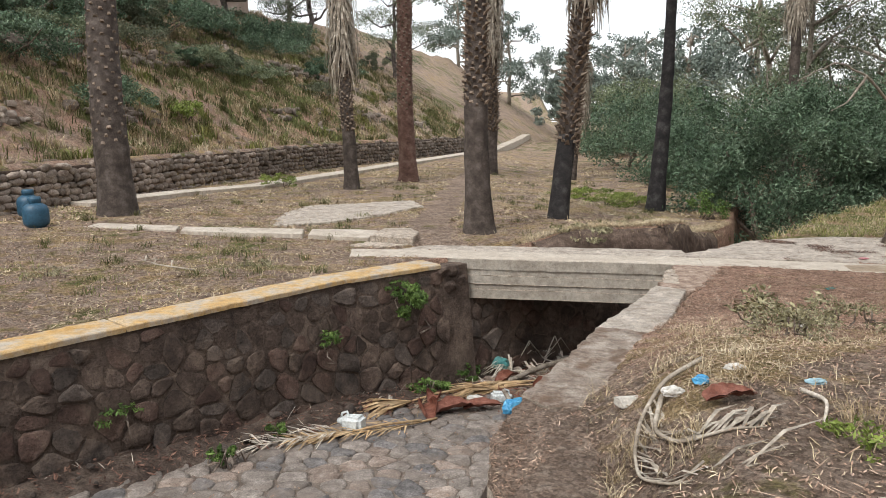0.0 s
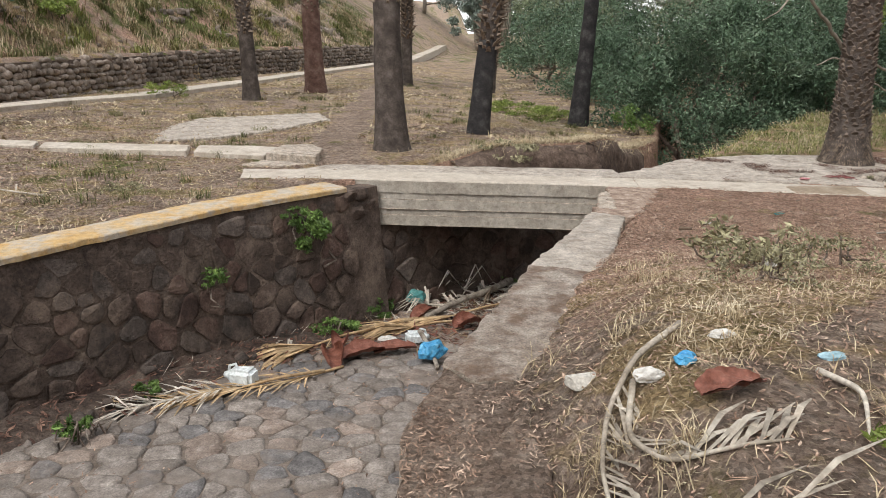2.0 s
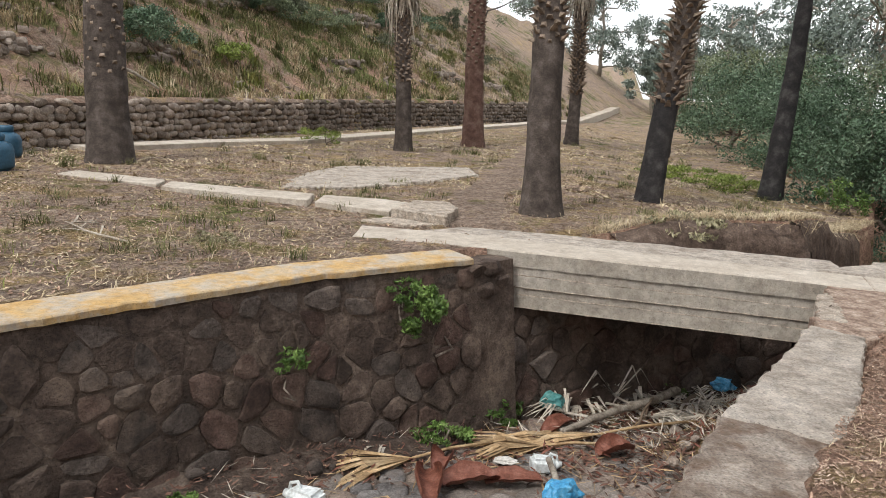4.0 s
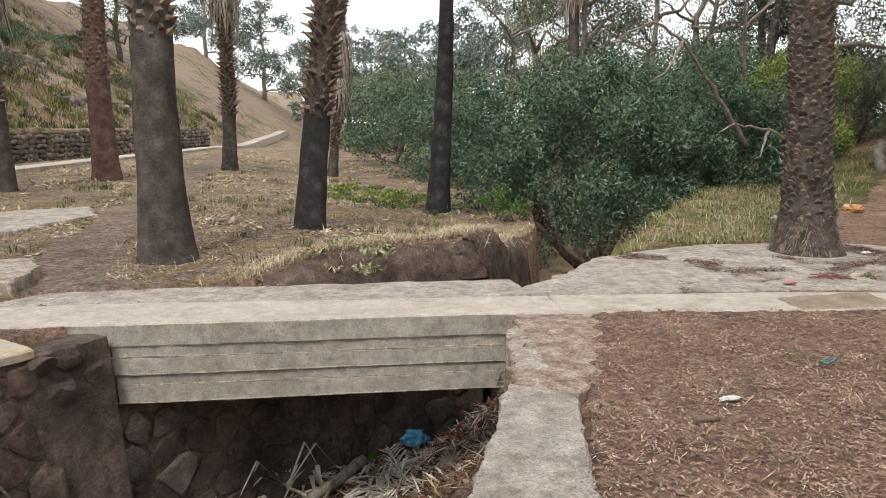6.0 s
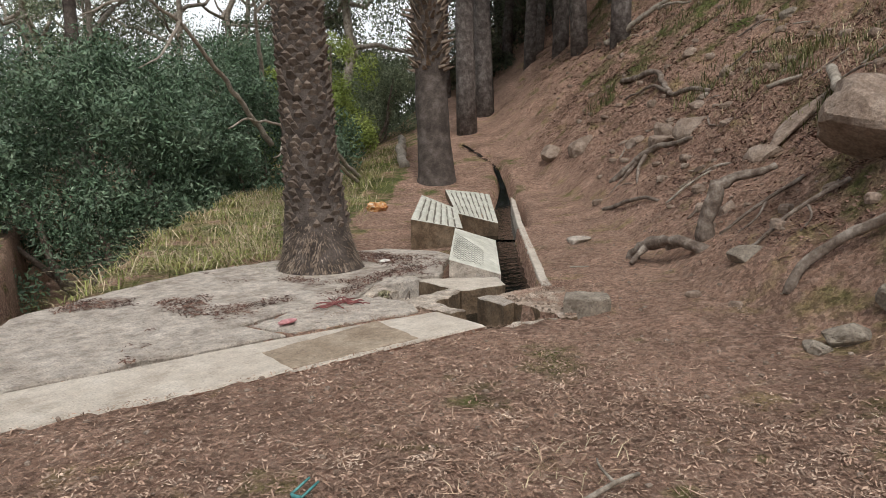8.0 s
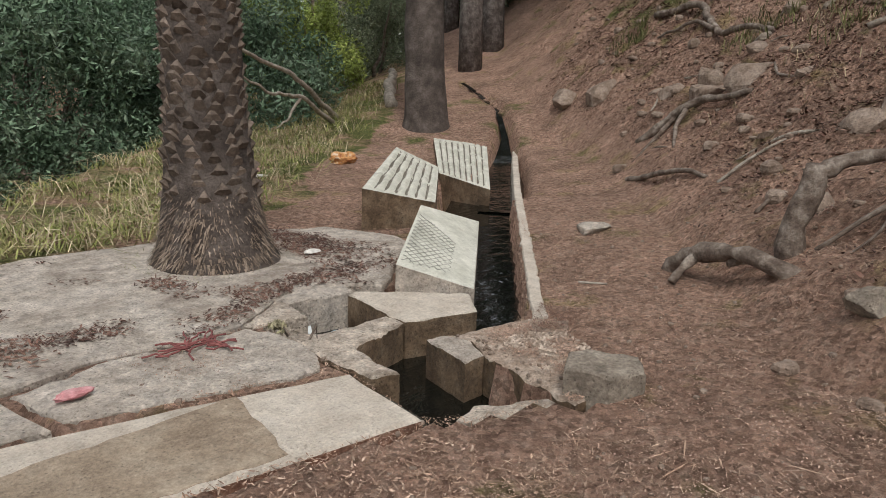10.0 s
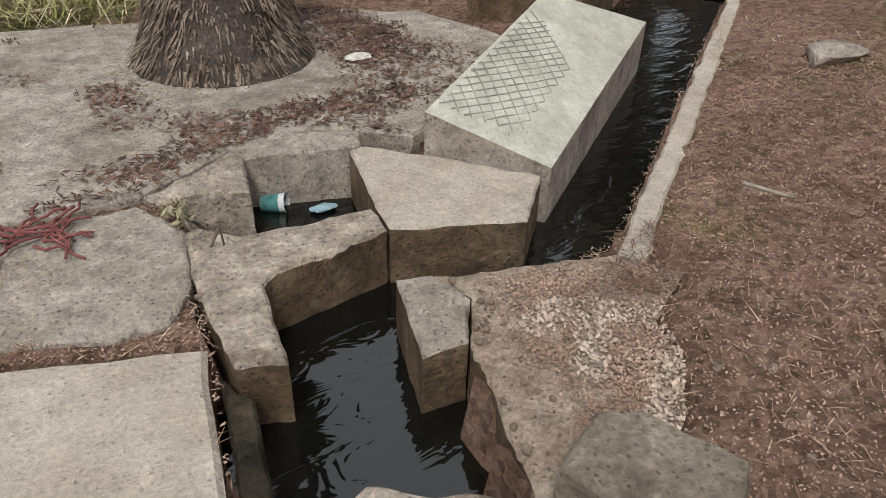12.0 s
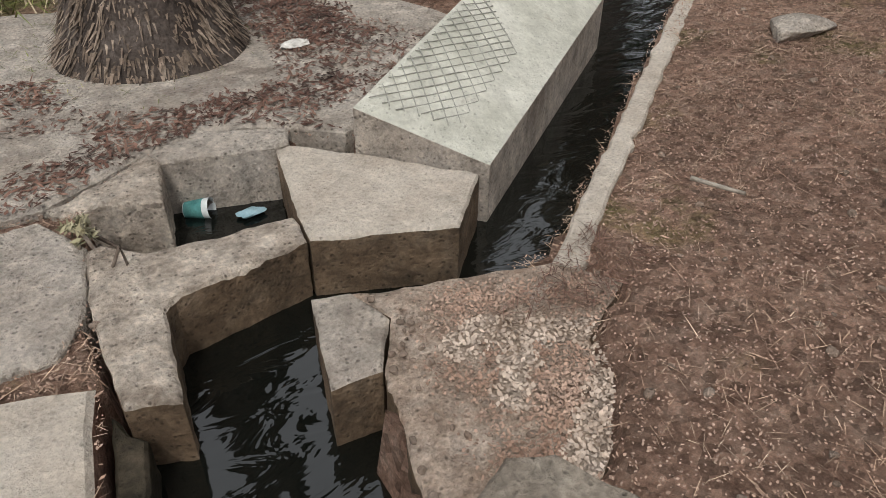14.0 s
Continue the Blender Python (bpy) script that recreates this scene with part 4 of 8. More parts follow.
wat = slab_bm([(6.94, 9.15), (7.6, 9.15), (7.75, 9.8), (8.25, 9.8), (11.5, 12.2), (11.3, 12.9), (9.6, 11.75), (8.9, 11.3), (8.1, 10.75), (7.85, 10.9), (7.3, 10.95), (7.0, 10.6)], -0.5, -0.205, 1, 0, 0, 1)
tagged(part("spring_water", wat, WATER), "dark rippled spring water in cement basins", "water", kind="structure")
g = Geo()
dl_ = resample(DITCH, 0.3)
dz = [gz(*p) for p in dl_]
wd_ = [0.24 - 0.19 * float(ss(12.6, 15.0, p[0])) for p in dl_]
a_ = [offset_line(dl_, w)[i] for i, w in enumerate(wd_)]
b_ = [offset_line(dl_, -w)[i] for i, w in enumerate(wd_)]
wz = [-0.19 + max(0.0, d_ + 0.36) * 1.0 for d_ in dz]
g.add([(*a_[i], wz[i]) for i in range(len(dl_))] + [(*b_[i], wz[i]) for i in range(len(dl_))], [(i, i + 1, i + 1 + len(dl_), i + len(dl_)) for i in range(len(dl_) - 1)])
tagged(part("ditch_water", g.mesh("ditch_water", WATER, True)), "dark water running down a narrow earth ditch", "water", kind="structure")


def washboard(name, corners, ribs, depth, label, mat, along=True):
    """A washing slab: four top corners (near left, near right, far right, far left); ribs run from near to far."""
    nl, nr, fr, fl = [Vector(c) for c in corners]
    nu, nv = max(6, ribs * 8), 40
    g = Geo()
    vs = []
    for j in range(nv + 1):
        for i in range(nu + 1):
            u, v = i / nu, j / nv
            p = nl.lerp(nr, u).lerp(fl.lerp(fr, u), v)
            edge = min(1, min(u, 1 - u, v, 1 - v) * 14)
            if ribs:
                w = u * ribs + 0.10 * math.sin(v * 19 + i // 8) * edge
                k = abs(math.sin(math.pi * w)) ** 0.55
                p.z += (k - 1) * depth * edge * (0.8 + 0.4 * noise.noise((v * 17, i // 8 * 3.3, 0)))
                p.z -= 0.008 * max(0, math.sin(v * 44 + (i // 8) * 1.9)) ** 6 * edge
            p.z += 0.004 * noise.noise((u * 9, v * 9, 2)) - 0.012 * (1 - edge)
            vs.append(p)
    fs = [(j * (nu + 1) + i, j * (nu + 1) + i + 1, (j + 1) * (nu + 1) + i + 1, (j + 1) * (nu + 1) + i) for j in range(nv) for i in range(nu)]
    g.add(vs, fs)
    thing = tagged(new(name), label, "washing slab")
    face = part("scrubbing_face", g.mesh("scrubbing_face", WHITE, True), None, thing, "whitish cement scrubbing face")
    face.data.materials.append(CREASE_SHADE)
    # faces in the creases are coloured darker, as painted shade between the ribs
    if ribs:
        for f in face.data.polygons:
            i, j = f.index % nu, f.index // nu
            if i % 8 in (0, 7) and 1 < j < nv - 2 and 0 < i < nu - 1 and noise.noise((i * 0.6, j * 0.35, 3)) > -0.35:
                f.material_index = 1
    s = Geo()
    loop = [vs[i] for i in range(nu + 1)] + [vs[j * (nu + 1) + nu] for j in range(1, nv + 1)] + [vs[nv * (nu + 1) + i] for i in range(nu - 1, -1, -1)] + [vs[j * (nu + 1)] for j in range(nv - 1, 0, -1)]
    n = len(loop)
    s.add([tuple(p) for p in loop] + [(p.x, p.y, -0.5) for p in loop], [(i + n, (i + 1) % n + n, (i + 1) % n, i) for i in range(n)])
    part("block", s.mesh("block", mat), None, thing, "rough cement block body")
    return thing


washboard("washing_slab", [(7.975, 10.585, 0.175), (8.30, 10.26, 0.03), (9.66, 11.27, 0.07), (9.05, 11.36, 0.27)], 0, 0.0, "sloping whitish cement washing slab scored with diamonds", CONCRETE)
washboard("ribbed_washing_slab", [(8.94, 11.88, 0.335), (9.52, 11.62, 0.19), (11.2, 13.02, 0.17), (11.1, 13.58, 0.345)], 7, 0.05, "ribbed whitish washing slab on a brown cement block", BROWN_CEMENT)
washboard("ribbed_washing_slab", [(11.24, 13.05, 0.10), (11.28, 12.36, 0.0), (13.9, 14.38, 0.11), (13.3, 14.92, 0.20)], 9, 0.05, "second ribbed washing slab sloping down to the water", BROWN_CEMENT)

# diamond scoring on the plain slab
g = Geo()
nl, nr, fr, fl = Vector((7.975, 10.585, 0.175)), Vector((8.30, 10.26, 0.03)), Vector((9.66, 11.27, 0.07)), Vector((9.05, 11.36, 0.27))
for k in range(-4, 13):
    for sgn in (1, -1):
        pts = []
        for i in range(13):
            u = 0.05 + 0.62 * i / 12
            v = 0.05 + 0.055 * k + sgn * (u - 0.4) * 0.5 + 0.12
            if 0.04 < v < 0.86 - 0.5 * u:
                p = nl.lerp(nr, u).lerp(fl.lerp(fr, u), v)
                pts.append(p + Vector((0, 0, 0.0015 + 0.004 * noise.noise((u * 9, v * 9, 2)))))
        if len(pts) > 2:
            g.tube(pts, [0.0016 + 0.0018 * max(0.0, 0.5 + noise.noise((p.x * 5, p.y * 5, 7))) for p in pts], 4)
SCORE = g.mesh("score_lines", SCOREGREY)
part("score_lines", SCORE, None, [o for o in scene.objects if o.name == "washing_slab"][0], "diamond scoring in the cement")

# ---- palms ----
def palm(name, base, top, r0, r1, flare, boots, mat, low_mat, label, height_m=10.5, skirt=None, boot_len=0.1, seed=1, dense=1.0, scars=False, crown=True, split=None):
    """A palm: leaning tapered trunk, leaf bases between two heights, dead skirt, crown."""
    r = random.Random(seed)
    b, t = Vector(base), Vector(top)
    axis_ = (t - b) / (t.z - b.z)
    thing = tagged(new(name), label, "palm tree")
    thing.matrix_basis = Matrix.Translation(b)

    def at(h):
        return b + axis_ * h + Vector((0.03 * math.sin(h * 0.9 + seed), 0.03 * math.cos(h * 0.7 + seed), 0))

    def rad(h):
        k = min(1, h / 5)
        return r0 + (r1 - r0) * k + flare * math.exp(-h / 0.28) + 0.35 * flare * math.exp(-h / 0.9)

    sides = 20
    cut = split if split else height_m
    for nm, lo, hi, m in (("trunk", -0.25, cut, low_mat), ("upper_trunk", cut, height_m, mat)):
        if hi - lo < 0.1:
            continue
        g = Geo()
        hs = np.arange(lo, hi + 0.12, 0.12)
        vs = []
        for h in hs:
            c = at(h)
            for k in range(sides):
                a = 2 * math.pi * k / sides
                q = rad(max(h, 0)) * (1 + 0.05 * noise.noise((math.cos(a) * 2, math.sin(a) * 2 + seed, h * 2.2)) + 0.025 * math.sin(h * 45 + 2 * noise.noise((a, h * 3, seed))))
                vs.append((c.x + q * math.cos(a), c.y + q * math.sin(a), c.z))
        fs = []
        for i in range(len(hs) - 1):
            for k in range(sides):
                p, q = i * sides + k, i * sides + (k + 1) % sides
                fs.append((p, q, q + sides, p + sides))
        fs.append(tuple(range((len(hs) - 1) * sides, len(hs) * sides)))
        g.add(vs, fs)
        part(nm, g.mesh(nm, m, True), None, thing)
    if boots:
        g = Geo()
        h, a = boots[0], 0.0
        while h < boots[1]:
            a += 2.39996 + r.uniform(-0.1, 0.1)
            c, q = at(h), rad(h)
            out, side = Vector((math.cos(a), math.sin(a), 0)), Vector((-math.sin(a), math.cos(a), 0))
            p = c + out * (q - 0.012)
            L = boot_len * r.uniform(0.45, 1.35)
            w = (0.052 if not scars else 0.06) * r.uniform(0.7, 1.2)
            if scars:
                tip = p + out * 0.034 * r.uniform(0.4, 1.5) + Vector((0, 0, 0.03 + 0.03 * r.random()))
                vs = [p - side * w, p + side * w, p + Vector((0, 0, 0.075)), p - Vector((0, 0, 0.03)), tip - side * w * 0.5, tip + side * w * 0.5]
                fs = [(0, 3, 4), (3, 1, 5), (3, 5, 4), (4, 5, 2), (0, 4, 2), (5, 1, 2)]
            else:
                tilt = r.uniform(0.2, 1.2)
                tip = p + out * L * math.cos(tilt * 0.8) + Vector((0, 0, L * math.sin(tilt)))
                vs = [p - side * w, p + side * w, p + side * w * 0.6 + Vector((0, 0, 0.07)), p - side * w * 0.6 + Vector((0, 0, 0.07)), tip - side * w * 0.35, tip + side * w * 0.35]
                fs = [(0, 1, 5, 4), (1, 2, 5), (2, 3, 4, 5), (3, 0, 4)]
            g.add(vs, fs)
            h += (0.0125 if not scars else 0.0135) / dense
        tagged(part("boot_layer", g.mesh("boot_layer", SCAR if scars else BOOT), None, thing, "ragged cut leaf bases"), kind="stuff")
    if scars:
        qs = []
        for i in range(2600):
            h, a = 0.5 * r.random() ** 1.3, r.uniform(0, 6.283)
            out, side = Vector((math.cos(a), math.sin(a), 0)), Vector((-math.sin(a), math.cos(a), 0))
            p = at(h) + out * (rad(h) - 0.01)
            L = r.uniform(0.03, 0.09)
            e = p + out * L * r.uniform(0.3, 0.8) - Vector((0, 0, L * r.uniform(0.3, 1.0))) + side * r.uniform(-0.02, 0.02)
            w = side * r.uniform(0.004, 0.009)
            qs.append([p - w, p + w, e + w * 0.3, e - w * 0.3])
        tagged(part("root_fibre", quads_mesh("root_fibre", np.array(qs), BOOT), None, thing, "shaggy dark root fibres at the base"), kind="stuff")
    if skirt:
        qs = []
        for i in range(int(190 * (skirt[1] - skirt[0]))):
            h = r.uniform(skirt[0] + 0.5, skirt[1])
            a = r.uniform(0, 2 * math.pi)
            c, q = at(h), rad(h)
            out, side = Vector((math.cos(a), math.sin(a), 0)), Vector((-math.sin(a), math.cos(a), 0))
            p0 = c + out * q
            L = r.uniform(0.7, 1.5)
            p1 = p0 + out * r.uniform(0.1, 0.34) - Vector((0, 0, L * 0.4))
            p2 = p1 + out * r.uniform(-0.1, 0.12) - Vector((0, 0, L * 0.6)) + side * r.uniform(-0.15, 0.15)
            w = r.uniform(0.012, 0.03)
            qs += [[p0 - side * w, p0 + side * w, p1 + side * w, p1 - side * w], [p1 - side * w, p1 + side * w, p2 + side * w * 0.3, p2 - side * w * 0.3]]
        tagged(part("dead_skirt", quads_mesh("dead_skirt", np.array(qs), FROND), None, thing, "hanging grey-brown dead fronds"), kind="stuff")
    if crown:
        top_p = at(height_m)
        for i in range(16):
            a, el = i * 2.4, 0.9 - 1.3 * (i / 16)
            qs = []
            out, side = Vector((math.cos(a), math.sin(a), 0)), Vector((-math.sin(a), math.cos(a), 0))
            hub = top_p + out * 0.75 * math.cos(el) + Vector((0, 0, 0.75 * math.sin(el)))
            qs.append([top_p - side * 0.02, top_p + side * 0.02, hub + side * 0.015, hub - side * 0.015])
            for k in range(15):
                f = (k - 7) / 7 * 1.25
                d = (out * math.cos(f) + side * math.sin(f)) * math.cos(el) + Vector((0, 0, math.sin(el)))
                e = hub + d * 0.6
                e2 = e + d * 0.4 - Vector((0, 0, 0.28))
                s2 = d.cross(Vector((0, 0, 1))).normalized() * 0.03
                qs += [[hub - s2 * 0.3, hub + s2 * 0.3, e + s2, e - s2], [e - s2, e + s2, e2 + s2 * 0.2, e2 - s2 * 0.2]]
            part("frond", quads_mesh("frond", np.array(qs), LEAF_MID), None, thing)
    return thing


palm("fan_palm", (-2.81, 21.97, 0.05), (-3.02, 22.67, 4.67), 0.2, 0.17, 0.05, (1.7, 7), BARK, BARK, "slender fan palm with a ragged dead skirt", skirt=(3.4, 6.5), seed=1)
palm("fan_palm", (-1.27, 25.2, 0.0), (-1.36, 26.01, 5.34), 0.29, 0.25, 0.08, (2.4, 7), REDBARK, REDBARK, "reddish fan palm trunk with rough leaf bases", seed=2, dense=0.8, boot_len=0.08)
palm("fan_palm", (0.66, 13.39, -0.08), (0.62, 13.89, 3.24), 0.235, 0.185, 0.085, (2.35, 6.5), BARK, BARK, "thick fan palm with spiky leaf bases above a bare trunk", seed=3, boot_len=0.11)
palm("fan_palm", (2.52, 16.05, -0.26), (2.99, 16.7, 3.84), 0.205, 0.19, 0.05, (1.75, 6.5), BARK, CHAR, "leaning fan palm, charred below and spiky above", seed=4, boot_len=0.17, split=2.0, skirt=(4.9, 6.8))
palm("burnt_palm", (6.0, 20.67, -0.5), (6.42, 21.51, 4.83), 0.24, 0.15, 0.05, None, CHAR, CHAR, "blackened burnt palm trunk leaning by the stream", seed=5)
palm("fan_palm", (1.83, 28.7, 0.1), (1.88, 29.63, 6.11), 0.2, 0.18, 0.05, (1.5, 8), BARK, BARK, "tall thin fan palm with shaggy leaf bases", seed=6, boot_len=0.2, skirt=(4.5, 8))
palm("fan_palm", (5.35, 31.0, -0.2), (5.95, 31.8, 5.6), 0.15, 0.13, 0.04, (0.7, 7), BARK, BARK, "slim fan palm with a hanging dead skirt", seed=7, boot_len=0.15, skirt=(2.4, 5.0))
palm("fan_palm", (-7.07, 15.7, -0.03), (-7.4, 16.52, 4.67), 0.36, 0.31, 0.1, (1.6, 6), BARK, BARK, "stout dark palm trunk with a broad fibrous base", seed=8, boot_len=0.05, dense=0.6)
palm("date_palm", (7.60, 11.87, -0.03), (7.84, 12.28, 2.69), 0.235, 0.215, 0.15, (0.42, 6.5), BARK, BARK, "date palm trunk patterned with leaf scars on paving", seed=9, scars=True, dense=2.5)
palm("fan_palm", (13.95, 15.65, gz(13.95, 15.65) - 0.05), (14.3, 16.1, gz(13.95, 15.65) + 3.4), 0.31, 0.29, 0.07, (2.1, 6.5), BARK, BARK, "thick grey palm with ragged leaf bases above the washing place", seed=10, boot_len=0.24, dense=1.3, skirt=(4.6, 6.5))
palm("fan_palm", (12.5, 27.0, -0.8), (12.9, 27.8, 5.0), 0.2, 0.17, 0.05, None, BARK, BARK, "palm behind the thicket with a long pale dead skirt", seed=11, skirt=(6.2, 8.5))

# ---- trees and shrubs ----
def leaf_quads(centres, radii, n, size, seed, flat=0.0, shell=0.5):
    """n leaves scattered in ellipsoid clumps."""
    r = np.random.default_rng(seed)
    c, q = np.asarray(centres, float), np.asarray(radii, float)
    if q.ndim == 1:
        q = np.repeat(q[:, None], 3, 1)
    w = (q[:, 0] * q[:, 1] * q[:, 2]) ** (2 / 3)
    k = r.choice(len(c), n, p=w / w.sum())
    d = r.normal(size=(n, 3))
    d /= np.linalg.norm(d, axis=1)[:, None]
    p = c[k] + d * q[k] * (r.random(n) ** shell)[:, None]
    a = r.normal(size=(n, 3))
    a[:, 2] -= flat
    a /= np.linalg.norm(a, axis=1)[:, None]
    b = np.cross(a, r.normal(size=(n, 3)))
    b /= np.linalg.norm(b, axis=1)[:, None]
    s = size * r.uniform(0.6, 1.4, n)[:, None]
    return np.stack([p - a * s, p + b * s * 0.32, p + a * s, p - b * s * 0.32], 1)


def shrub(name, base, size, n, leaf, mat, label, seed, clumps=22, stems=7, cat="shrub", low=0.1):
    r = random.Random(seed)
    thing = tagged(new(name), label, cat)
    bx, by = base[0], base[1]
    bz = gz(bx, by) if len(base) < 3 else base[2]
    thing.matrix_basis = Matrix.Translation((bx, by, bz))
    cs, rs = [], []
    g = Geo()
    clumps = int(clumps * 1.7)
    for i in range(clumps):
        a, d = r.uniform(0, 6.283), r.random() ** 0.55
        h = size[2] * (low + (1 - low) * r.random() ** 0.8) * (1 - 0.35 * d * d)
        c = (bx + size[0] * 0.8 * d * math.cos(a), by + size[1] * 0.8 * d * math.sin(a), bz + h * 0.85)
        k = r.uniform(0.13, 0.27)
        cs.append(c)
        rs.append((size[0] * k, size[1] * k, size[2] * k * 0.62))
        if i < stems:
            pts = wander((bx + 0.2 * math.cos(a), by + 0.2 * math.sin(a), bz - 0.2), c, 6, 0.25, seed + i)
            g.tube(pts, [0.05 * (size[2] / 3) * (1 - 0.8 * j / 6) + 0.006 for j in range(7)], 6)
    part("stem", g.mesh("stem", ROOT, True), None, thing)
    tagged(part("foliage", quads_mesh("foliage", leaf_quads(cs, rs, n, leaf, seed, 0, 0.42), mat), None, thing), kind="stuff")
    return thing


def tree(name, base, tall, spread, n, leaf, mat, bark, label, seed, trunk=0.18, lean=(0, 0), droop=0.0, first=0.3, limbs=9, bare=0.0, bend=0.06):
    """A tree: tapered trunk, forking limbs, leaf clumps at the ends of twigs."""
    r = random.Random(seed)
    bx, by = base
    bz = gz(bx, by)
    thing = tagged(new(name), label, "tree")
    thing.matrix_basis = Matrix.Translation((bx, by, bz))
    g = Geo()
    top = Vector((bx + lean[0], by + lean[1], bz + tall * 0.9))
    spine = wander((bx, by, bz - 0.3), top, 9, bend * tall, seed)
    g.tube(spine, [trunk * (1 - 0.85 * i / 9) + 0.012 for i in range(10)], 8)
    cs, rs = [], []
    for i in range(limbs):
        t = first + (0.97 - first) * i / max(1, limbs - 1)
        p = spine[min(9, int(t * 9))]
        a = i * 2.4 + r.uniform(-0.4, 0.4)
        L = spread * (1.15 - 0.6 * t) * r.uniform(0.7, 1.15)
        e = p + Vector((math.cos(a) * L, math.sin(a) * L, L * r.uniform(0.15, 0.75) - droop * L))
        br = wander(p, e, 6, 0.2 * L, seed * 7 + i)
        g.tube(br, [trunk * 0.42 * (1 - 0.85 * j / 6) + 0.008 for j in range(7)], 5)
        for k in range(4):
            q = br[3 + k % 4]
            d = Vector((r.uniform(-1, 1), r.uniform(-1, 1), r.uniform(-0.3, 0.9))).normalized() * L * 0.42
            tw = wander(q, q + d, 3, 0.1 * L, seed * 13 + i * 5 + k)
            g.tube(tw, [0.02, 0.014, 0.01, 0.006], 4)
            if r.random() >= bare:
                cs.append(q + d * r.uniform(0.6, 1.1))
                s = L * r.uniform(0.2, 0.36)
                rs.append((s, s, s * 0.75))
    part("trunk", g.mesh("trunk", bark, True), None, thing)
    if n:
        tagged(part("crown", quads_mesh("crown", leaf_quads(cs, rs, n, leaf, seed, 0.5, 0.5), mat), None, thing), kind="stuff")
    return thing


# dense thicket along the stream
shrub("thicket_shrub", (9.6, 20.4, -1.7), (3.5, 2.9, 5.3), 75000, 0.05, LEAF_DARK, "dense dark green evergreen thicket by the stream", 1, 44, 10)
shrub("thicket_shrub", (12.6, 19.4, -1.2), (2.4, 2.4, 4.2), 38000, 0.05, LEAF_DARK, "dark green evergreen shrub beside the grass", 2, 30, 8)
shrub("thicket_shrub", (9.4, 27.5, -1.4), (2.4, 2.4, 4.0), 26000, 0.055, LEAF_DARK, "dark green shrub behind the burnt palm", 3, 28, 6)
shrub("thicket_shrub", (15.0, 24.0, -0.6), (3.5, 3.5, 5.0), 34000, 0.055, LEAF_DARK, "tall dark green thicket shrub", 4, 34, 6)
shrub("thicket_shrub", (10.5, 31.0, -0.8), (3.8, 3.8, 4.6), 26000, 0.065, LEAF_DARK, "rounded dark green shrub across the stream", 5, 30, 5)
shrub("thicket_shrub", (10.0, 40.0, -0.5), (4.0, 4.5, 4.6), 20000, 0.08, LEAF_DARK, "dark shrub on the stream bank", 6, 30, 5)
shrub("thicket_shrub", (13.5, 52.0, -0.3), (5.0, 5.0, 6.0), 18000, 0.11, LEAF_MID, "green shrub further along the stream", 7, 30, 5)
shrub("yellow_green_shrub", (14.9, 19.8), (1.7, 1.7, 3.8), 26000, 0.04, LEAF_LIGHT, "light yellow-green feathery shrub behind the palm", 8, 22, 5)
shrub("green_shrub", (19.6, 22.8), (2.4, 2.4, 3.4), 20000, 0.04, LEAF_MID, "grey-green feathery shrub beyond the washing place", 9, 24, 5)

E_SPEC = [((14.5, 30), 13, 4.2, LEAF_MID, 1), ((19.5, 33), 15, 5.0, LEAF_OLIVE, 2), ((22.5, 27), 14, 4.5, LEAF_MID, 3), ((16.5, 40), 14, 5, LEAF_MID, 5), ((26, 38), 16, 5.5, LEAF_OLIVE, 6), ((24, 50), 16, 6, LEAF_MID, 7), ((31, 44), 17, 6, LEAF_MID, 8)]
for (b, tall, spread, lm, sd) in E_SPEC:
    tree("eucalyptus_tree", b, tall, spread, 17000, 0.075, lm, WOOD, "open-crowned grey-barked tree behind the thicket", 100 + sd, 0.22, droop=0.1, limbs=13, first=0.22, bare=0.15)

# far trees along the valley, with haze put into their pale leaf colour
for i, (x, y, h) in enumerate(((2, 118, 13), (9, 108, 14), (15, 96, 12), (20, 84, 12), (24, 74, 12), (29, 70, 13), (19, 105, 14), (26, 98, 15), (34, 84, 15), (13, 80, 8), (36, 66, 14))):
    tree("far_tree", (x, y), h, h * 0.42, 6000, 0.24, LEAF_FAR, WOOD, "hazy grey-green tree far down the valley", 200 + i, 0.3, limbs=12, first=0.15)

# trees on top of the left hill
for i, (x, y, h, sp, lm) in enumerate(((-21, 27, 8, 3.4, LEAF_DARK), (-17, 31, 7, 3.2, LEAF_DARK), (-14, 38, 9, 3.6, LEAF_OLIVE), (-12.5, 43, 7, 3.0, LEAF_DARK), (-9, 50, 9, 3.6, LEAF_OLIVE), (-24, 20, 8, 3.2, LEAF_DARK), (-12, 58, 11, 4.2, LEAF_OLIVE), (-4, 60, 9, 3.4, LEAF_MID), (-27, 30, 10, 4, LEAF_DARK), (-20, 42, 10, 4, LEAF_MID))):
    tree("hill_tree", (x, y), h, sp, 12000, 0.075, lm, PINE, "dark-crowned tree on top of the dry hill", 300 + i, 0.2, limbs=12, first=0.25)

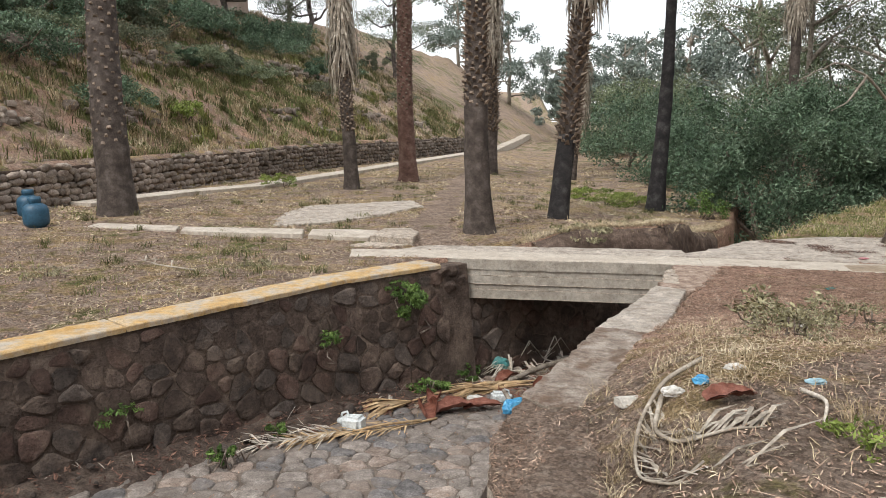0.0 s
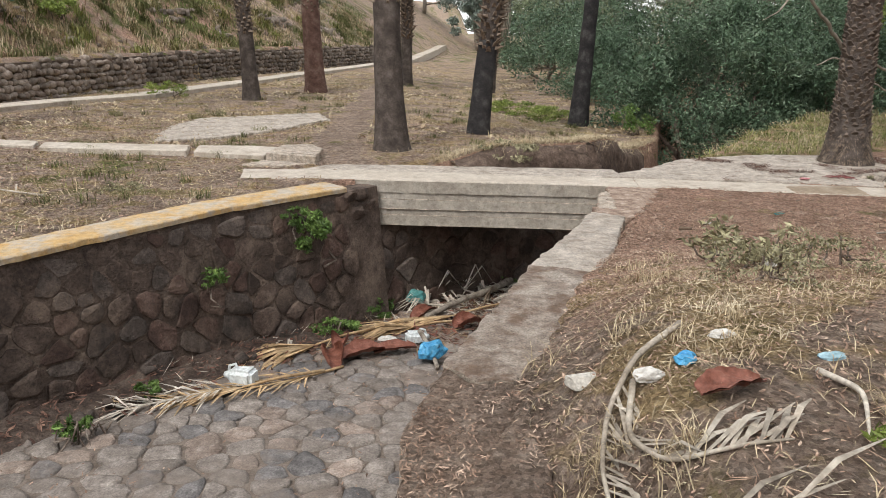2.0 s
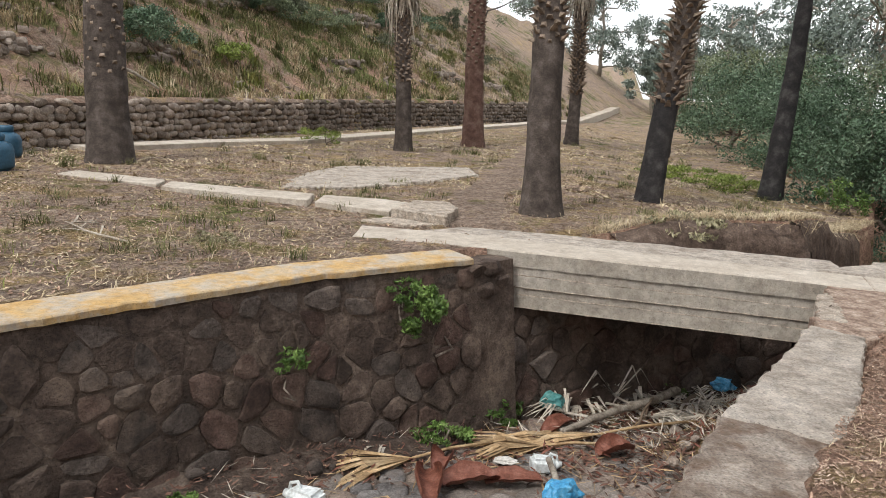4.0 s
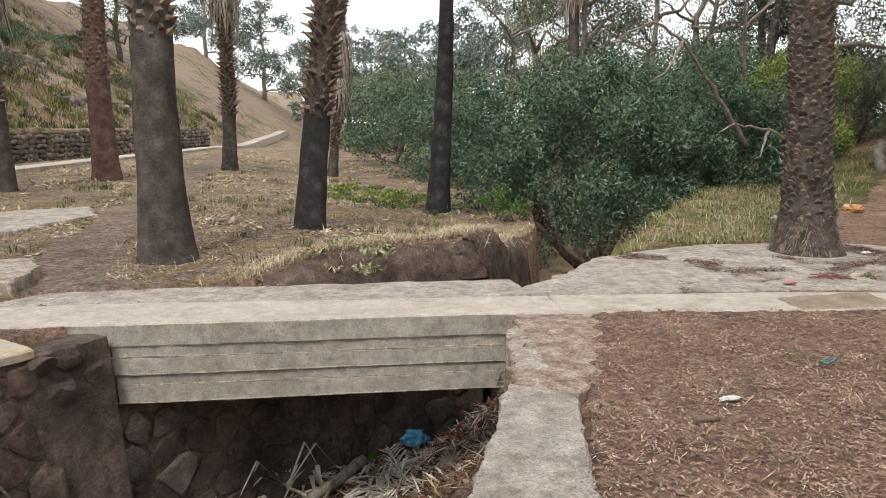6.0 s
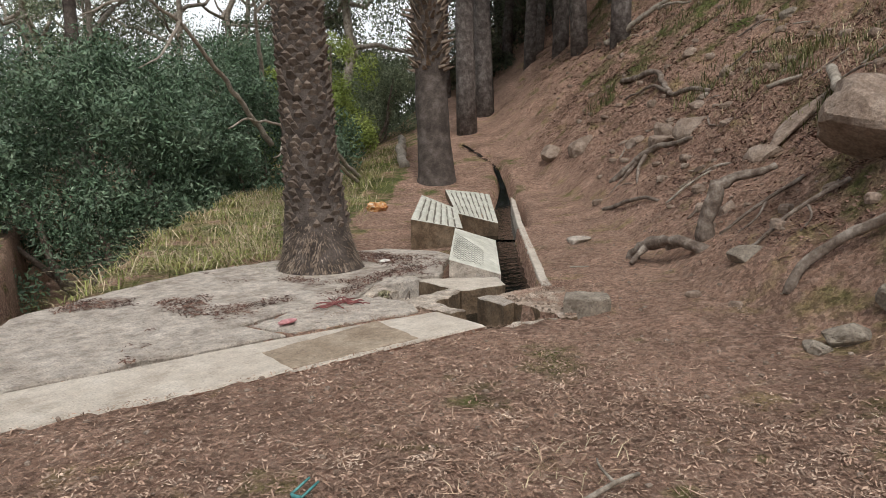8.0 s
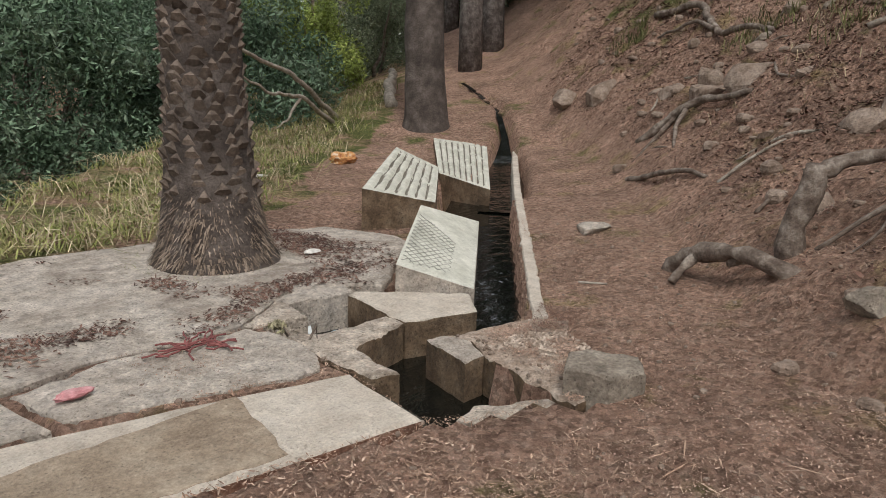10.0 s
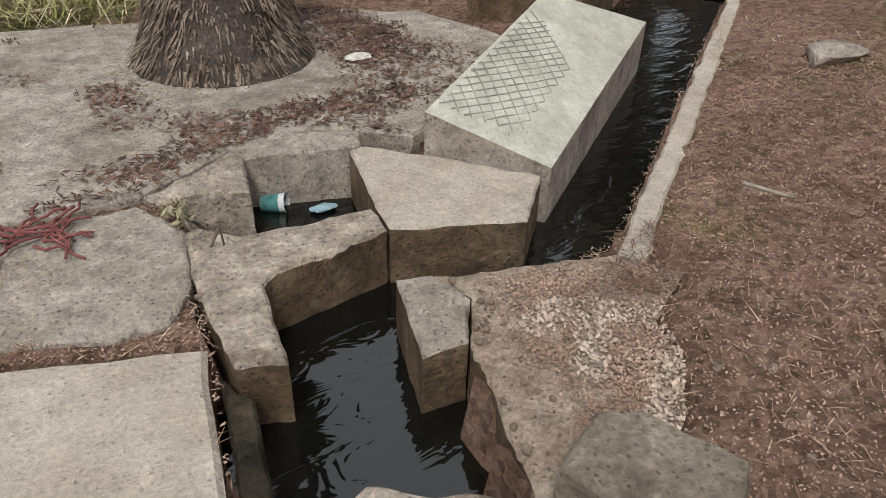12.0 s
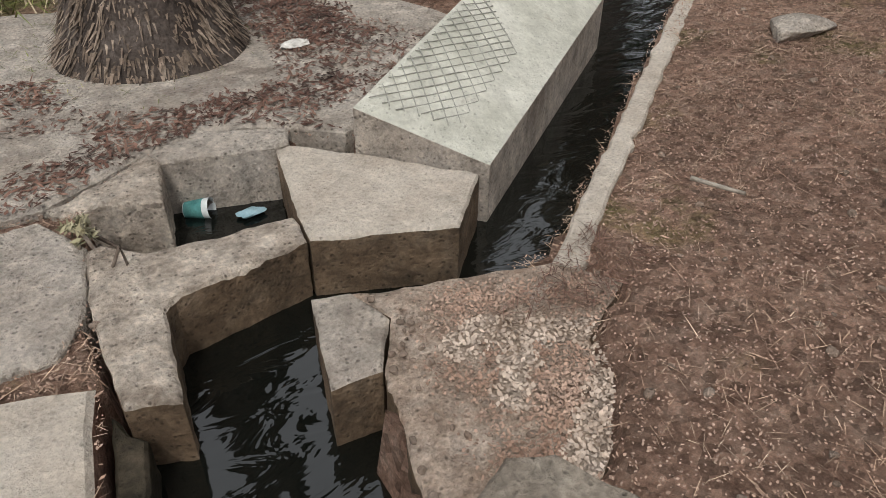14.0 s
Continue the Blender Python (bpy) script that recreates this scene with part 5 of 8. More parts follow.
# pines on the right hillside; the last five, unseen, are added for shade
PINES = [(26.0, 21.0, 0.2), (28.2, 20.6, 0.22), (30.0, 19.4, 0.22), (27.2, 23.0, 0.2), (32.0, 26.0, 0.22), (25.2, 20.4, 0.17), (22.0, 20.9, 0.19), (26.6, 18.0, 0.2), (18.0, 18.0, 0.26), (20.1, 18.9, 0.27), (23.7, 19.8, 0.2), (22.5, 18.0, 0.24), (20.8, 16.4, 0.23), (19.4, 14.6, 0.25), (24.4, 17.2, 0.22), (24.0, 23.5, 0.24), (27.0, 26.0, 0.24), (31.0, 23.0, 0.24), (34.0, 28.0, 0.24), (29.0, 17.0, 0.24), (33.0, 20.0, 0.24), (37.0, 24.0, 0.24), (26.0, 34.0, 0.24), (36.0, 33.0, 0.24), (22.0, 29.0, 0.22), (27.5, 21.0, 0.22), (30.5, 29.5, 0.24), (25.0, 13.0, 0.22), (29.5, 12.0, 0.24), (34.5, 15.0, 0.24), (17.5, 3.0, 0.24), (20.0, 5.0, 0.24), (20.5, 1.0, 0.24), (23.0, 6.5, 0.24), (24.5, 3.0, 0.24)]
for i, (x, y, q) in enumerate(PINES):
    tree("pine_tree", (x, y), 13 + (i * 37 % 5), 2.9, 11000 if 6 < i < 16 else 7000, 0.11, LEAF_OLIVE, PINE, "tall straight pine with furrowed dark bark", 400 + i, q, lean=((i * 29 % 7 - 3) * 0.12, (i * 17 % 7 - 3) * 0.12), limbs=10, first=0.42, bend=0.012)

# ---- masonry pieces ----
def lay_stones(line, sign, batter, z_lo, z_hi, course, width, meshes, parent, name, limit, keep, seed, thick=0.16, spill=None):
    """Courses of uneven stones on a wall face: the first ones are objects, the rest one mesh."""
    r = random.Random(seed)
    pts = resample(line, 0.05)
    lens = [0.0]
    for a, b in zip(pts[:-1], pts[1:]):
        lens.append(lens[-1] + (Vector(b) - Vector(a)).length)
    total, rest = lens[-1], Geo()
    items = []

    def spot(d):
        i = min(len(pts) - 2, int(np.searchsorted(lens, d)) - 1 if d > 0 else 0)
        a, b = Vector(pts[i]), Vector(pts[i + 1])
        t = (b - a).normalized()
        return a.lerp(b, (d - lens[i]) / max(1e-6, lens[i + 1] - lens[i])), t
    row = 0
    k = 0.0
    while k < 1:
        d = r.uniform(0, width)
        h = course * r.uniform(0.85, 1.2)
        while d < total:
            w = width * r.uniform(0.6, 1.5)
            p, t = spot(min(total - 0.01, d + w / 2))
            lo, hi = z_lo(p.y), z_hi(p.y)
            n_ = max(1, (hi - lo) / course)
            z = lo + (k + 0.5 / n_) * (hi - lo) + r.uniform(-0.2, 0.2) * course
            if z < hi - 0.03:
                nrm = Vector((t.y, -t.x)) * sign
                off = batter * (1 - (z - lo) / (hi - lo))
                q = p + nrm * (off + r.uniform(-0.022, 0.006))
                ang = math.atan2(nrm.y, nrm.x)
                m = Matrix.Translation((q.x, q.y, z)) @ Matrix.Rotation(ang, 4, 'Z') @ Matrix.Rotation(math.pi / 2, 4, 'Y') @ Matrix.Rotation(r.uniform(-0.25, 0.25), 4, 'Z') @ Matrix.Diagonal((h * r.uniform(0.8, 1.3), w * 1.1, thick * r.uniform(0.6, 1.4), 1))
                items.append((keep(p.x, p.y), m, r.choice(meshes)))
            d += w
        row += 1
        k += course / max(0.4, z_hi(pts[len(pts) // 2][1]) - z_lo(pts[len(pts) // 2][1]))
    items.sort(key=lambda it: it[0])
    for i, (_, m, me) in enumerate(items):
        if i < limit:
            ob = new(name, me)
            ob.parent = parent
            ob.matrix_parent_inverse = parent.matrix_basis.inverted()
            ob.matrix_basis = m
        else:
            rest.add([m @ v.co for v in me.vertices], [tuple(p.vertices) for p in me.polygons])
    if rest.v:
        o = part(name + "_rest", rest.mesh(name + "_rest", meshes[0].materials[0], True), None, parent)
        o["kind"] = "stuff"


basalts = [stone_mesh("wall_stone", 60 + i, BASALT, 0.25) for i in range(6)]
def rubble_face(line, batter, z_hi, size, parent, limit, keep, seed):
    """Fitted rubble on a battered wall face that looks to the right of the line; larger stones towards the foot."""
    r = random.Random(seed)
    pts = resample(line, 0.05)
    lens = [0.0]
    for a, b in zip(pts[:-1], pts[1:]):
        lens.append(lens[-1] + (Vector(b) - Vector(a)).length)
    seeds, z = [], -2.3
    while z < z_hi + 0.25:
        step = size * (1.25 if z < -1.1 else 1.0)
        d = r.uniform(-0.3, 0)
        while d < lens[-1] + 0.3:
            seeds.append((d + r.uniform(-0.3, 0.3) * step, z + r.uniform(-0.32, 0.32) * step))
            d += step * r.uniform(0.55, 2.0)
        z += step * 0.82
    items = []
    for (d, z), poly in zip(seeds, cells(seeds, 0.5)):
        if not 0.05 < d < lens[-1] - 0.05:
            continue
        i = min(len(pts) - 2, int(np.searchsorted(lens, d)) - 1)
        a, b = Vector(pts[i]), Vector(pts[i + 1])
        t = (b - a).normalized()
        p = a.lerp(b, (d - lens[i]) / (lens[i + 1] - lens[i]))
        lo = float(floor_z(p.y)) - 0.05
        if not lo - 0.1 < z < z_hi - 0.06:
            continue
        poly = [np.array((q[0], min(q[1], z_hi - 0.012 - z))) for q in poly]
        nrm = Vector((t.y, -t.x, 0))
        up = (Vector((0, 0, 1)) - nrm * batter / (z_hi - lo)).normalized()
        c = Vector((p.x, p.y, z)) + nrm * batter * (1 - (z - lo) / (z_hi - lo))
        out = Vector((t.x, t.y, 0)).cross(up)
        m = Matrix(((t.x, up.x, out.x, c.x), (t.y, up.y, out.y, c.y), (0, up.z, out.z, c.z), (0, 0, 0, 1)))
        buried = r.random() < (0.6 if z > -0.75 else 0.35)
        me = cell_stone("wall_stone", poly, r.uniform(0.006, 0.034) * (0.15 if buried else 1), r.uniform(0.002, 0.03), r.choice((BASALT, BASALT, BASALT_RED, BASALT_GREY)), r, 0.6, False)
        if me:
            items.append((keep(p.x, p.y), m, me))
    place_stones(items, limit, parent, "wall_stone")


rubble_face([(-8.2, 1.55), (-6.8, 3.2), (-4.0, 6.36), (-1.36, 9.37), (-0.02, 10.42)], 0.24, -0.07, 0.225, wall_left, 300, lambda x, y: -y, 1)
rubble_face([(0.32, 10.86), (1.5, 11.75), (2.9, 12.4), (3.9, 12.72)], 0.16, -0.18, 0.23, wall_under, 150, lambda x, y: y, 2)
lay_stones([(-2.25, 0.0), (-0.5, 2.95), (0.30, 3.35), (0.35, 4.3), (0.63, 5.08), (0.92, 5.66), (1.78, 7.33), (2.99, 9.44), (3.55, 10.35)], -1, 0.12, lambda y: float(floor_z(y)) - 0.02, lambda y: -0.04, 0.25, 0.33, basalts, wall_right, "wall_stone", 150, lambda x, y: -y, 3, 0.1)

ret_line = [(-13, 9.5), (-9.6, 15.5), (-8.5, 19.3), (-7.5, 23.2), (-4.9, 31.8), (-3.0, 35.5), (1.3, 45.6)]
pts = resample(ret_line, 0.6)
g = Geo()
o_ = offset_line(pts, -0.5)
zb = [gz(*offset_line(pts, 0.5)[i]) for i in range(len(pts))]
n = len(pts)
g.add([(*pts[i], zb[i] - 0.3) for i in range(n)] + [(*pts[i], zb[i] + 0.93) for i in range(n)] + [(*o_[i], zb[i] + 0.93) for i in range(n)] + [(*o_[i], zb[i] - 0.3) for i in range(n)],
      [(i + n * k, i + 1 + n * k, i + 1 + n * ((k + 1) % 4), i + n * ((k + 1) % 4)) for i in range(n - 1) for k in range(4)] + [(0, n, 2 * n, 3 * n), (n - 1, 4 * n - 1, 3 * n - 1, 2 * n - 1)])
retaining = tagged(part("retaining_wall", g.mesh("retaining_wall", MORTAR)), "dry-stone retaining wall at the foot of the hill", "wall", kind="structure")
drystones = [stone_mesh("dry_stone", 80 + i, DRYSTONE, 0.2) for i in range(6)]
lay_stones(ret_line, 1, 0.1, lambda y: 0.02, lambda y: 1.08, 0.16, 0.25, drystones, retaining, "dry_stone", 300, lambda x, y: abs(y - 20), 4, 0.2)

# cobbled channel floor
floor_pieces = tagged(new("channel_floor"), "cobbled channel bed strewn with palm debris", "channel bed", kind="structure")
r = random.Random(5)
BED = CHAN_L[:5] + [(1.5, 11.75)] + [p for p in CHAN_R if p[1] < 11][::-1]
ys_, xs_ = np.arange(0.5, 10.21, 0.3), np.arange(-8.5, 3.6, 0.3)
gx_, gy_ = np.meshgrid(xs_, ys_)
gzv = floor_z(gy_) + 0.012 * fbm(gx_, gy_, 0.6, 2, 8)
on_bed = in_poly(gx_ + 0.15, gy_ + 0.15, BED) | (np.minimum(seg_dist(gx_ + 0.15, gy_ + 0.15, CHAN_L)[0], seg_dist(gx_ + 0.15, gy_ + 0.15, CHAN_R)[0]) < 0.3)
g = Geo()
nx_ = len(xs_)
g.add([(float(a), float(b), float(c)) for a, b, c in zip(gx_.ravel(), gy_.ravel(), gzv.ravel())], [(j * nx_ + i, j * nx_ + i + 1, (j + 1) * nx_ + i + 1, (j + 1) * nx_ + i) for j in range(len(ys_) - 1) for i in range(nx_ - 1) if on_bed[j, i]])
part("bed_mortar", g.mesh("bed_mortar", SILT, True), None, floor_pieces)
seeds = []
yy = 2.2
while yy < 10.4:
    xx = -7.6 + r.uniform(0, 0.3)
    while xx < 3.2:
        seeds.append((xx + r.uniform(-0.08, 0.08), yy + r.uniform(-0.075, 0.075)))
        xx += r.uniform(0.2, 0.4)
    yy += 0.225
sx_, sy_ = np.array(seeds).T
inside_ = in_poly(sx_, sy_, BED) & (seg_dist(sx_, sy_, CHAN_L)[0] > 0.26) & (seg_dist(sx_, sy_, CHAN_R)[0] > 0.12)
items = []
for (X, Y), poly, ok in zip(seeds, cells(seeds, 0.4), inside_):
    if ok:
        me = cell_stone("cobble", poly, r.uniform(0.012, 0.034), r.uniform(0.002, 0.014), r.choice((COBBLE, COBBLE, COBBLE, COBBLE_WARM, COBBLE_BLUE)), r, 0.15)
        if me:
            items.append((abs(Y - 7.2) + 0.3 * abs(X + 0.5), Matrix.Translation((X, Y, float(floor_z(Y)))) @ Matrix.Rotation(r.uniform(-0.05, 0.05), 4, 'X') @ Matrix.Rotation(r.uniform(-0.05, 0.05), 4, 'Y'), me))
place_stones(items, 300, floor_pieces, "cobble")

# woodland behind the pines
for i, (x, y, sz, h) in enumerate(((27, 31, 4, 6), (33, 27, 4, 6), (38, 24, 4.5, 6), (31, 34, 4, 7), (36, 38, 5, 8), (43, 30, 5, 8), (24, 36, 3.5, 5), (41, 20, 5, 7), (47, 24, 5, 8), (30, 42, 5, 9))):
    shrub("woodland_shrub", (x, y), (sz, sz, h), 11000, 0.11, LEAF_OLIVE if i % 2 else LEAF_MID, "grey-green woodland undergrowth among the pines", 800 + i, 26, 5, low=0.05)

for i, (x, y, sz, h) in enumerate(((28.5, 22.0, 2.4, 2.6), (31.5, 20.5, 2.8, 3.2), (34.0, 17.5, 3.0, 3.6), (26.0, 24.0, 2.2, 2.4), (30.5, 25.5, 2.6, 3.6))):
    shrub("woodland_shrub", (x, y), (sz, sz, h), 9000, 0.08, LEAF_OLIVE, "low dusky undergrowth between the pine trunks", 840 + i, 20, 5, low=0.05)
# dark growth along the top of the dry hill
for i, (x, y, sz, h) in enumerate(((-15.4, 26.6, 1.6, 1.7), (-15.0, 28.6, 1.6, 1.9), (-14.0, 30.4, 1.4, 1.5), (-13.4, 33.2, 1.5, 1.6), (-15.0, 24.3, 1.5, 1.6), (-10.1, 43.4, 1.6, 2.0), (-10.1, 35.3, 0.8, 0.9), (-7.3, 41.6, 0.9, 1.0), (-11.1, 32.7, 0.8, 0.8), (-5.5, 57.0, 1.4, 1.6), (-13.0, 38.5, 1.4, 1.6), (-16.8, 27.5, 2.0, 2.6), (-16.2, 30.8, 2.0, 2.6))):
    shrub("hill_shrub", (x, y), (sz, sz, h), 7000, 0.05, LEAF_DARK if i % 3 else LEAF_OLIVE, "dark green shrub on the dry hillside", 870 + i, 16, 4, low=0.05)

# ---- rocks, roots, logs ----
def boulder(name, loc, dims, seed, mat, label, turn=0.0, tilt=0.0, cat="rock", rough=0.22):
    bm = bmesh.new()
    bmesh.ops.create_icosphere(bm, subdivisions=3, radius=0.5)
    for v in bm.verts:
        p = v.co.copy()
        k = 1 + rough * noise.noise(p * 2.1 + Vector((seed, 0, 0))) + 0.4 * rough * noise.noise(p * 6 + Vector((0, seed, 0)))
        m = max(abs(p.x), abs(p.y), abs(p.z))
        v.co = p * k * (0.62 + 0.38 * 0.5 / max(m, 0.2))
    rr = random.Random(int(seed * 31) + 5)
    for _ in range(11):
        nrm = Vector((rr.uniform(-1, 1), rr.uniform(-1, 1), rr.uniform(-0.6, 1))).normalized()
        cut = rr.uniform(0.30, 0.42)
        for v in bm.verts:
            over = v.co.dot(nrm) - cut
            if over > 0:
                v.co -= nrm * over * 0.92
    ob = part(name, bm, mat)
    ob.matrix_basis = Matrix.Translation(loc) @ Matrix.Rotation(radians(turn), 4, 'Z') @ Matrix.Rotation(radians(tilt), 4, 'X') @ Matrix.Diagonal((*dims, 1))
    return tagged(ob, label, cat)


def limb(name, pts, r0, r1, mat, label, cat, seed=1, forks=(), sides=9, knots=0.12):
    """A branch, root or log along points; forks: further lines of points that leave it."""
    thing = tagged(new(name), label, cat)
    thing.matrix_basis = Matrix.Translation(pts[0])
    for k, (nm, line, a, b) in enumerate([("main_stem", pts, r0, r1)] + [("fork", f, r0 * 0.6, r1 * 0.5) for f in forks]):
        g = Geo()
        fine = []
        for p, q in zip(line[:-1], line[1:]):
            n = max(2, int((Vector(q) - Vector(p)).length / max(0.06, a * 1.2)))
            fine += [Vector(p).lerp(Vector(q), i / n) for i in range(n)]
        fine.append(Vector(line[-1]))
        n = len(fine)
        if n > 4:
            for _ in range(3):
                fine = [fine[0]] + [(fine[i - 1] + fine[i] * 2 + fine[i + 1]) / 4 for i in range(1, n - 1)] + [fine[-1]]
        fine = [p + Vector([noise.noise((p.x * 4 + seed, p.y * 4, p.z * 4 + c * 9)) * a * 0.7 for c in range(3)]) for p in fine]
        rad = [(a + (b - a) * i / (n - 1)) * (1 + knots * 2 * noise.noise((i * 0.7, seed, k))) for i in range(n)]
        g.tube(fine, rad, sides)
        part(nm, g.mesh(nm, mat, True), None, thing)
    return thing


cast("grey_stone", [(7.49, 9.17), (7.64, 9.24), (7.72, 9.2), (7.82, 9.0), (7.68, 8.9), (7.53, 8.98)], 0.12, GREYROCK, "grey flat-topped stone at the end of the basin slab", 61, 0.2, "stone", 0.012)
boulder("flat_rock", (10.1, 10.5, gz(10.1, 10.5) + 0.01), (0.42, 0.26, 0.11), 2, CONCRETE, "flat pale rock half buried in red soil", 10)
for i, (x, y, d, t) in enumerate(((13.4, 10.95, (0.75, 0.5, 0.45), 30), (13.0, 10.3, (0.8, 0.45, 0.5), 60), (15.2, 13.2, (0.9, 0.7, 0.6), 10), (10.87, 8.82, (0.55, 0.4, 0.35), 80), (9.92, 8.87, (0.4, 0.2, 0.42), 20), (8.72, 8.36, (0.3, 0.2, 0.12), 50), (15.6, 10.8, (0.4, 0.3, 0.3), 0), (12.2, 9.6, (0.35, 0.3, 0.2), 15), (14.2, 11.9, (0.5, 0.4, 0.3), 70), (11.6, 9.7, (0.3, 0.22, 0.18), 33))):
    boulder("hillside_rock", (x, y, gz(x, y) - 0.06), (d[0] * 0.9, d[1] * 0.9, d[2]), 10 + i, ROCK, "angular brown rock embedded in the red slope", t, 20)
boulder("overhanging_boulder", (9.06, 7.56, gz(9.06, 7.56) + 0.25), (0.95, 0.8, 0.62), 31, ROCK, "big dark boulder jutting from the slope", 20, 10)
slab_rock = boulder("leaning_slab_rock", (0, 0, 0), (1.3, 0.5, 0.13), 32, ROCK, "long flat stone slab lying on the slope", rough=0.1)
slab_rock.matrix_basis = Matrix.Translation((11.3, 8.63, gz(11.3, 8.63) + 0.07)) @ Matrix.Rotation(radians(-25), 4, 'Z') @ Matrix.Rotation(radians(-33), 4, 'Y') @ Matrix.Rotation(radians(-22), 4, 'X') @ Matrix.Diagonal((1.3, 0.5, 0.13, 1))


def gpt(x, y, up=0.0):
    return (x, y, gz(x, y) + up)


limb("root_log", [gpt(9.42, 9.55, -0.06), gpt(9.34, 9.42, 0.10), gpt(9.24, 9.25, 0.17), gpt(9.14, 9.02, 0.14), gpt(9.08, 8.84, 0.08), gpt(9.03, 8.68, -0.06)], 0.058, 0.045, ROOT, "thick gnarled grey root arching out of soil", "root", 3, forks=([gpt(9.28, 9.34, 0.12), gpt(9.18, 9.38, 0.06), gpt(9.1, 9.4, -0.01)], [gpt(9.18, 9.12, 0.12), gpt(9.26, 9.04, 0.06), gpt(9.3, 8.92, -0.02)]), knots=0.45)
b_ = gz(9.34, 8.86)
limb("dead_stump_branch", [(9.34, 8.86, b_ - 0.08), (9.35, 8.85, b_ + 0.16), (9.36, 8.83, b_ + 0.36), (9.38, 8.81, b_ + 0.5)], 0.085, 0.06, ROOT, "mossy dead stump with a side arm on the slope", "stump", 4, forks=([(9.36, 8.84, b_ + 0.42), (9.48, 8.7, b_ + 0.5), (9.6, 8.55, b_ + 0.53), (9.72, 8.4, b_ + 0.6)],), knots=0.2)
limb("snag_branch", [gpt(12.0, 8.5, 0.1), gpt(11.1, 8.25, 0.16), gpt(10.2, 7.95, 0.2), gpt(9.5, 7.75, 0.05)], 0.055, 0.04, WOOD, "pale barkless branch lying down the slope", "branch", 5)
limb("hillside_root", [gpt(13.02, 11.55, -0.02), gpt(12.98, 11.2, 0.1), gpt(13.0, 10.88, 0.12), gpt(12.8, 10.55, 0.12), gpt(12.55, 10.2, 0.02)], 0.05, 0.03, ROOT, "exposed grey root crossing the red slope", "root", 6, forks=([gpt(12.98, 11.0, 0.1), gpt(12.7, 11.0, 0.07), gpt(12.25, 10.8, 0.0)], [gpt(13.0, 11.1, 0.1), gpt(12.8, 11.3, 0.03), gpt(12.5, 11.35, 0.0)]))
limb("hillside_root", [gpt(11.95, 11.12, 0.0), gpt(11.6, 10.75, 0.05), gpt(11.3, 10.3, 0.06), gpt(11.05, 10.0, 0.0)], 0.03, 0.02, ROOT, "thin exposed root on the lower slope", "root", 7)
limb("hillside_root", [gpt(16.9, 13.3, 0.0), gpt(16.3, 12.3, 0.12), gpt(15.2, 11.6, 0.12), gpt(14.9, 11.1, 0.1), gpt(14.25, 10.55, 0.02)], 0.06, 0.035, ROOT, "exposed root high on the red slope", "root", 8, forks=([gpt(15.3, 11.7, 0.1), gpt(15.9, 12.2, 0.1), gpt(16.2, 12.9, 0.02)],))
limb("hillside_root", [gpt(9.6, 8.15, 0.0), gpt(9.5, 8.3, 0.05), gpt(9.4, 8.5, 0.05), gpt(9.25, 8.7, 0.0)], 0.018, 0.012, ROOT, "thin exposed root beside the stump", "root", 81, forks=([gpt(9.45, 8.4, 0.04), gpt(9.25, 8.4, 0.03), gpt(9.1, 8.5, 0.0)],))
limb("hillside_root", [gpt(8.95, 7.7, 0.02), gpt(8.9, 7.9, 0.06), gpt(8.72, 8.05, 0.05), gpt(8.6, 8.3, 0.0)], 0.018, 0.012, ROOT, "thin root running down below the boulder", "root", 82, forks=([gpt(8.85, 7.95, 0.05), gpt(8.65, 7.85, 0.03), gpt(8.5, 7.9, 0.0)],))
limb("fallen_branch", [gpt(19.3, 14.9, 0.15), gpt(19.3, 13.3, 0.3), gpt(19.25, 12.7, 0.35), gpt(19.0, 11.6, 0.3)], 0.07, 0.04, WOOD, "long pale fallen branch across the upper slope", "branch", 83, forks=([gpt(19.3, 13.6, 0.3), gpt(18.9, 13.2, 0.3), gpt(18.6, 12.6, 0.2)],))
boulder("hillside_rock", gpt(13.9, 11.5, 0.0), (0.55, 0.45, 0.32), 90, ROCK, "angular brown rock embedded in the red slope", 40, 20)
boulder("hillside_rock", gpt(13.5, 10.95, 0.02), (0.5, 0.35, 0.3), 91, ROCK, "angular brown rock embedded in the red slope", 70, 20)
boulder("hillside_rock", gpt(15.4, 13.95, 0.03), (0.7, 0.5, 0.4), 92, ROCK, "brown rock at the foot of the slope", 20, 15)
boulder("pale_rock", gpt(8.54, 8.25, 0.0), (0.34, 0.22, 0.14), 93, GREYROCK, "pale mossy rock low on the slope", 120)
boulder("pale_rock", gpt(7.5, 7.38, 0.0), (0.34, 0.2, 0.16), 94, GREYROCK, "pale crumbly rock in the litter", 120)
boulder("pale_rock", gpt(7.36, 7.52, -0.01), (0.2, 0.14, 0.1), 95, GREYROCK, "small pale rock in the litter", 60)
boulder("pale_rock", gpt(7.64, 7.2, 0.02), (0.26, 0.2, 0.2), 96, GREYROCK, "pale crumbly rock in the litter", 20)
limb("thin_log", [gpt(12.32, 9.25, 0.03), gpt(12.34, 8.88, 0.05)], 0.03, 0.02, WOOD, "short broken stick on the slope", "branch", 9)
limb("fallen_branch", [gpt(24.0, 15.2, 0.2), gpt(22.0, 13.6, 0.35), gpt(20.6, 12.4, 0.3)], 0.10, 0.05, WOOD, "pale fallen tree branch lying up the slope", "branch", 10, forks=([gpt(22.6, 14.1, 0.3), gpt(21.6, 14.0, 0.5), gpt(20.5, 13.8, 0.3)],))
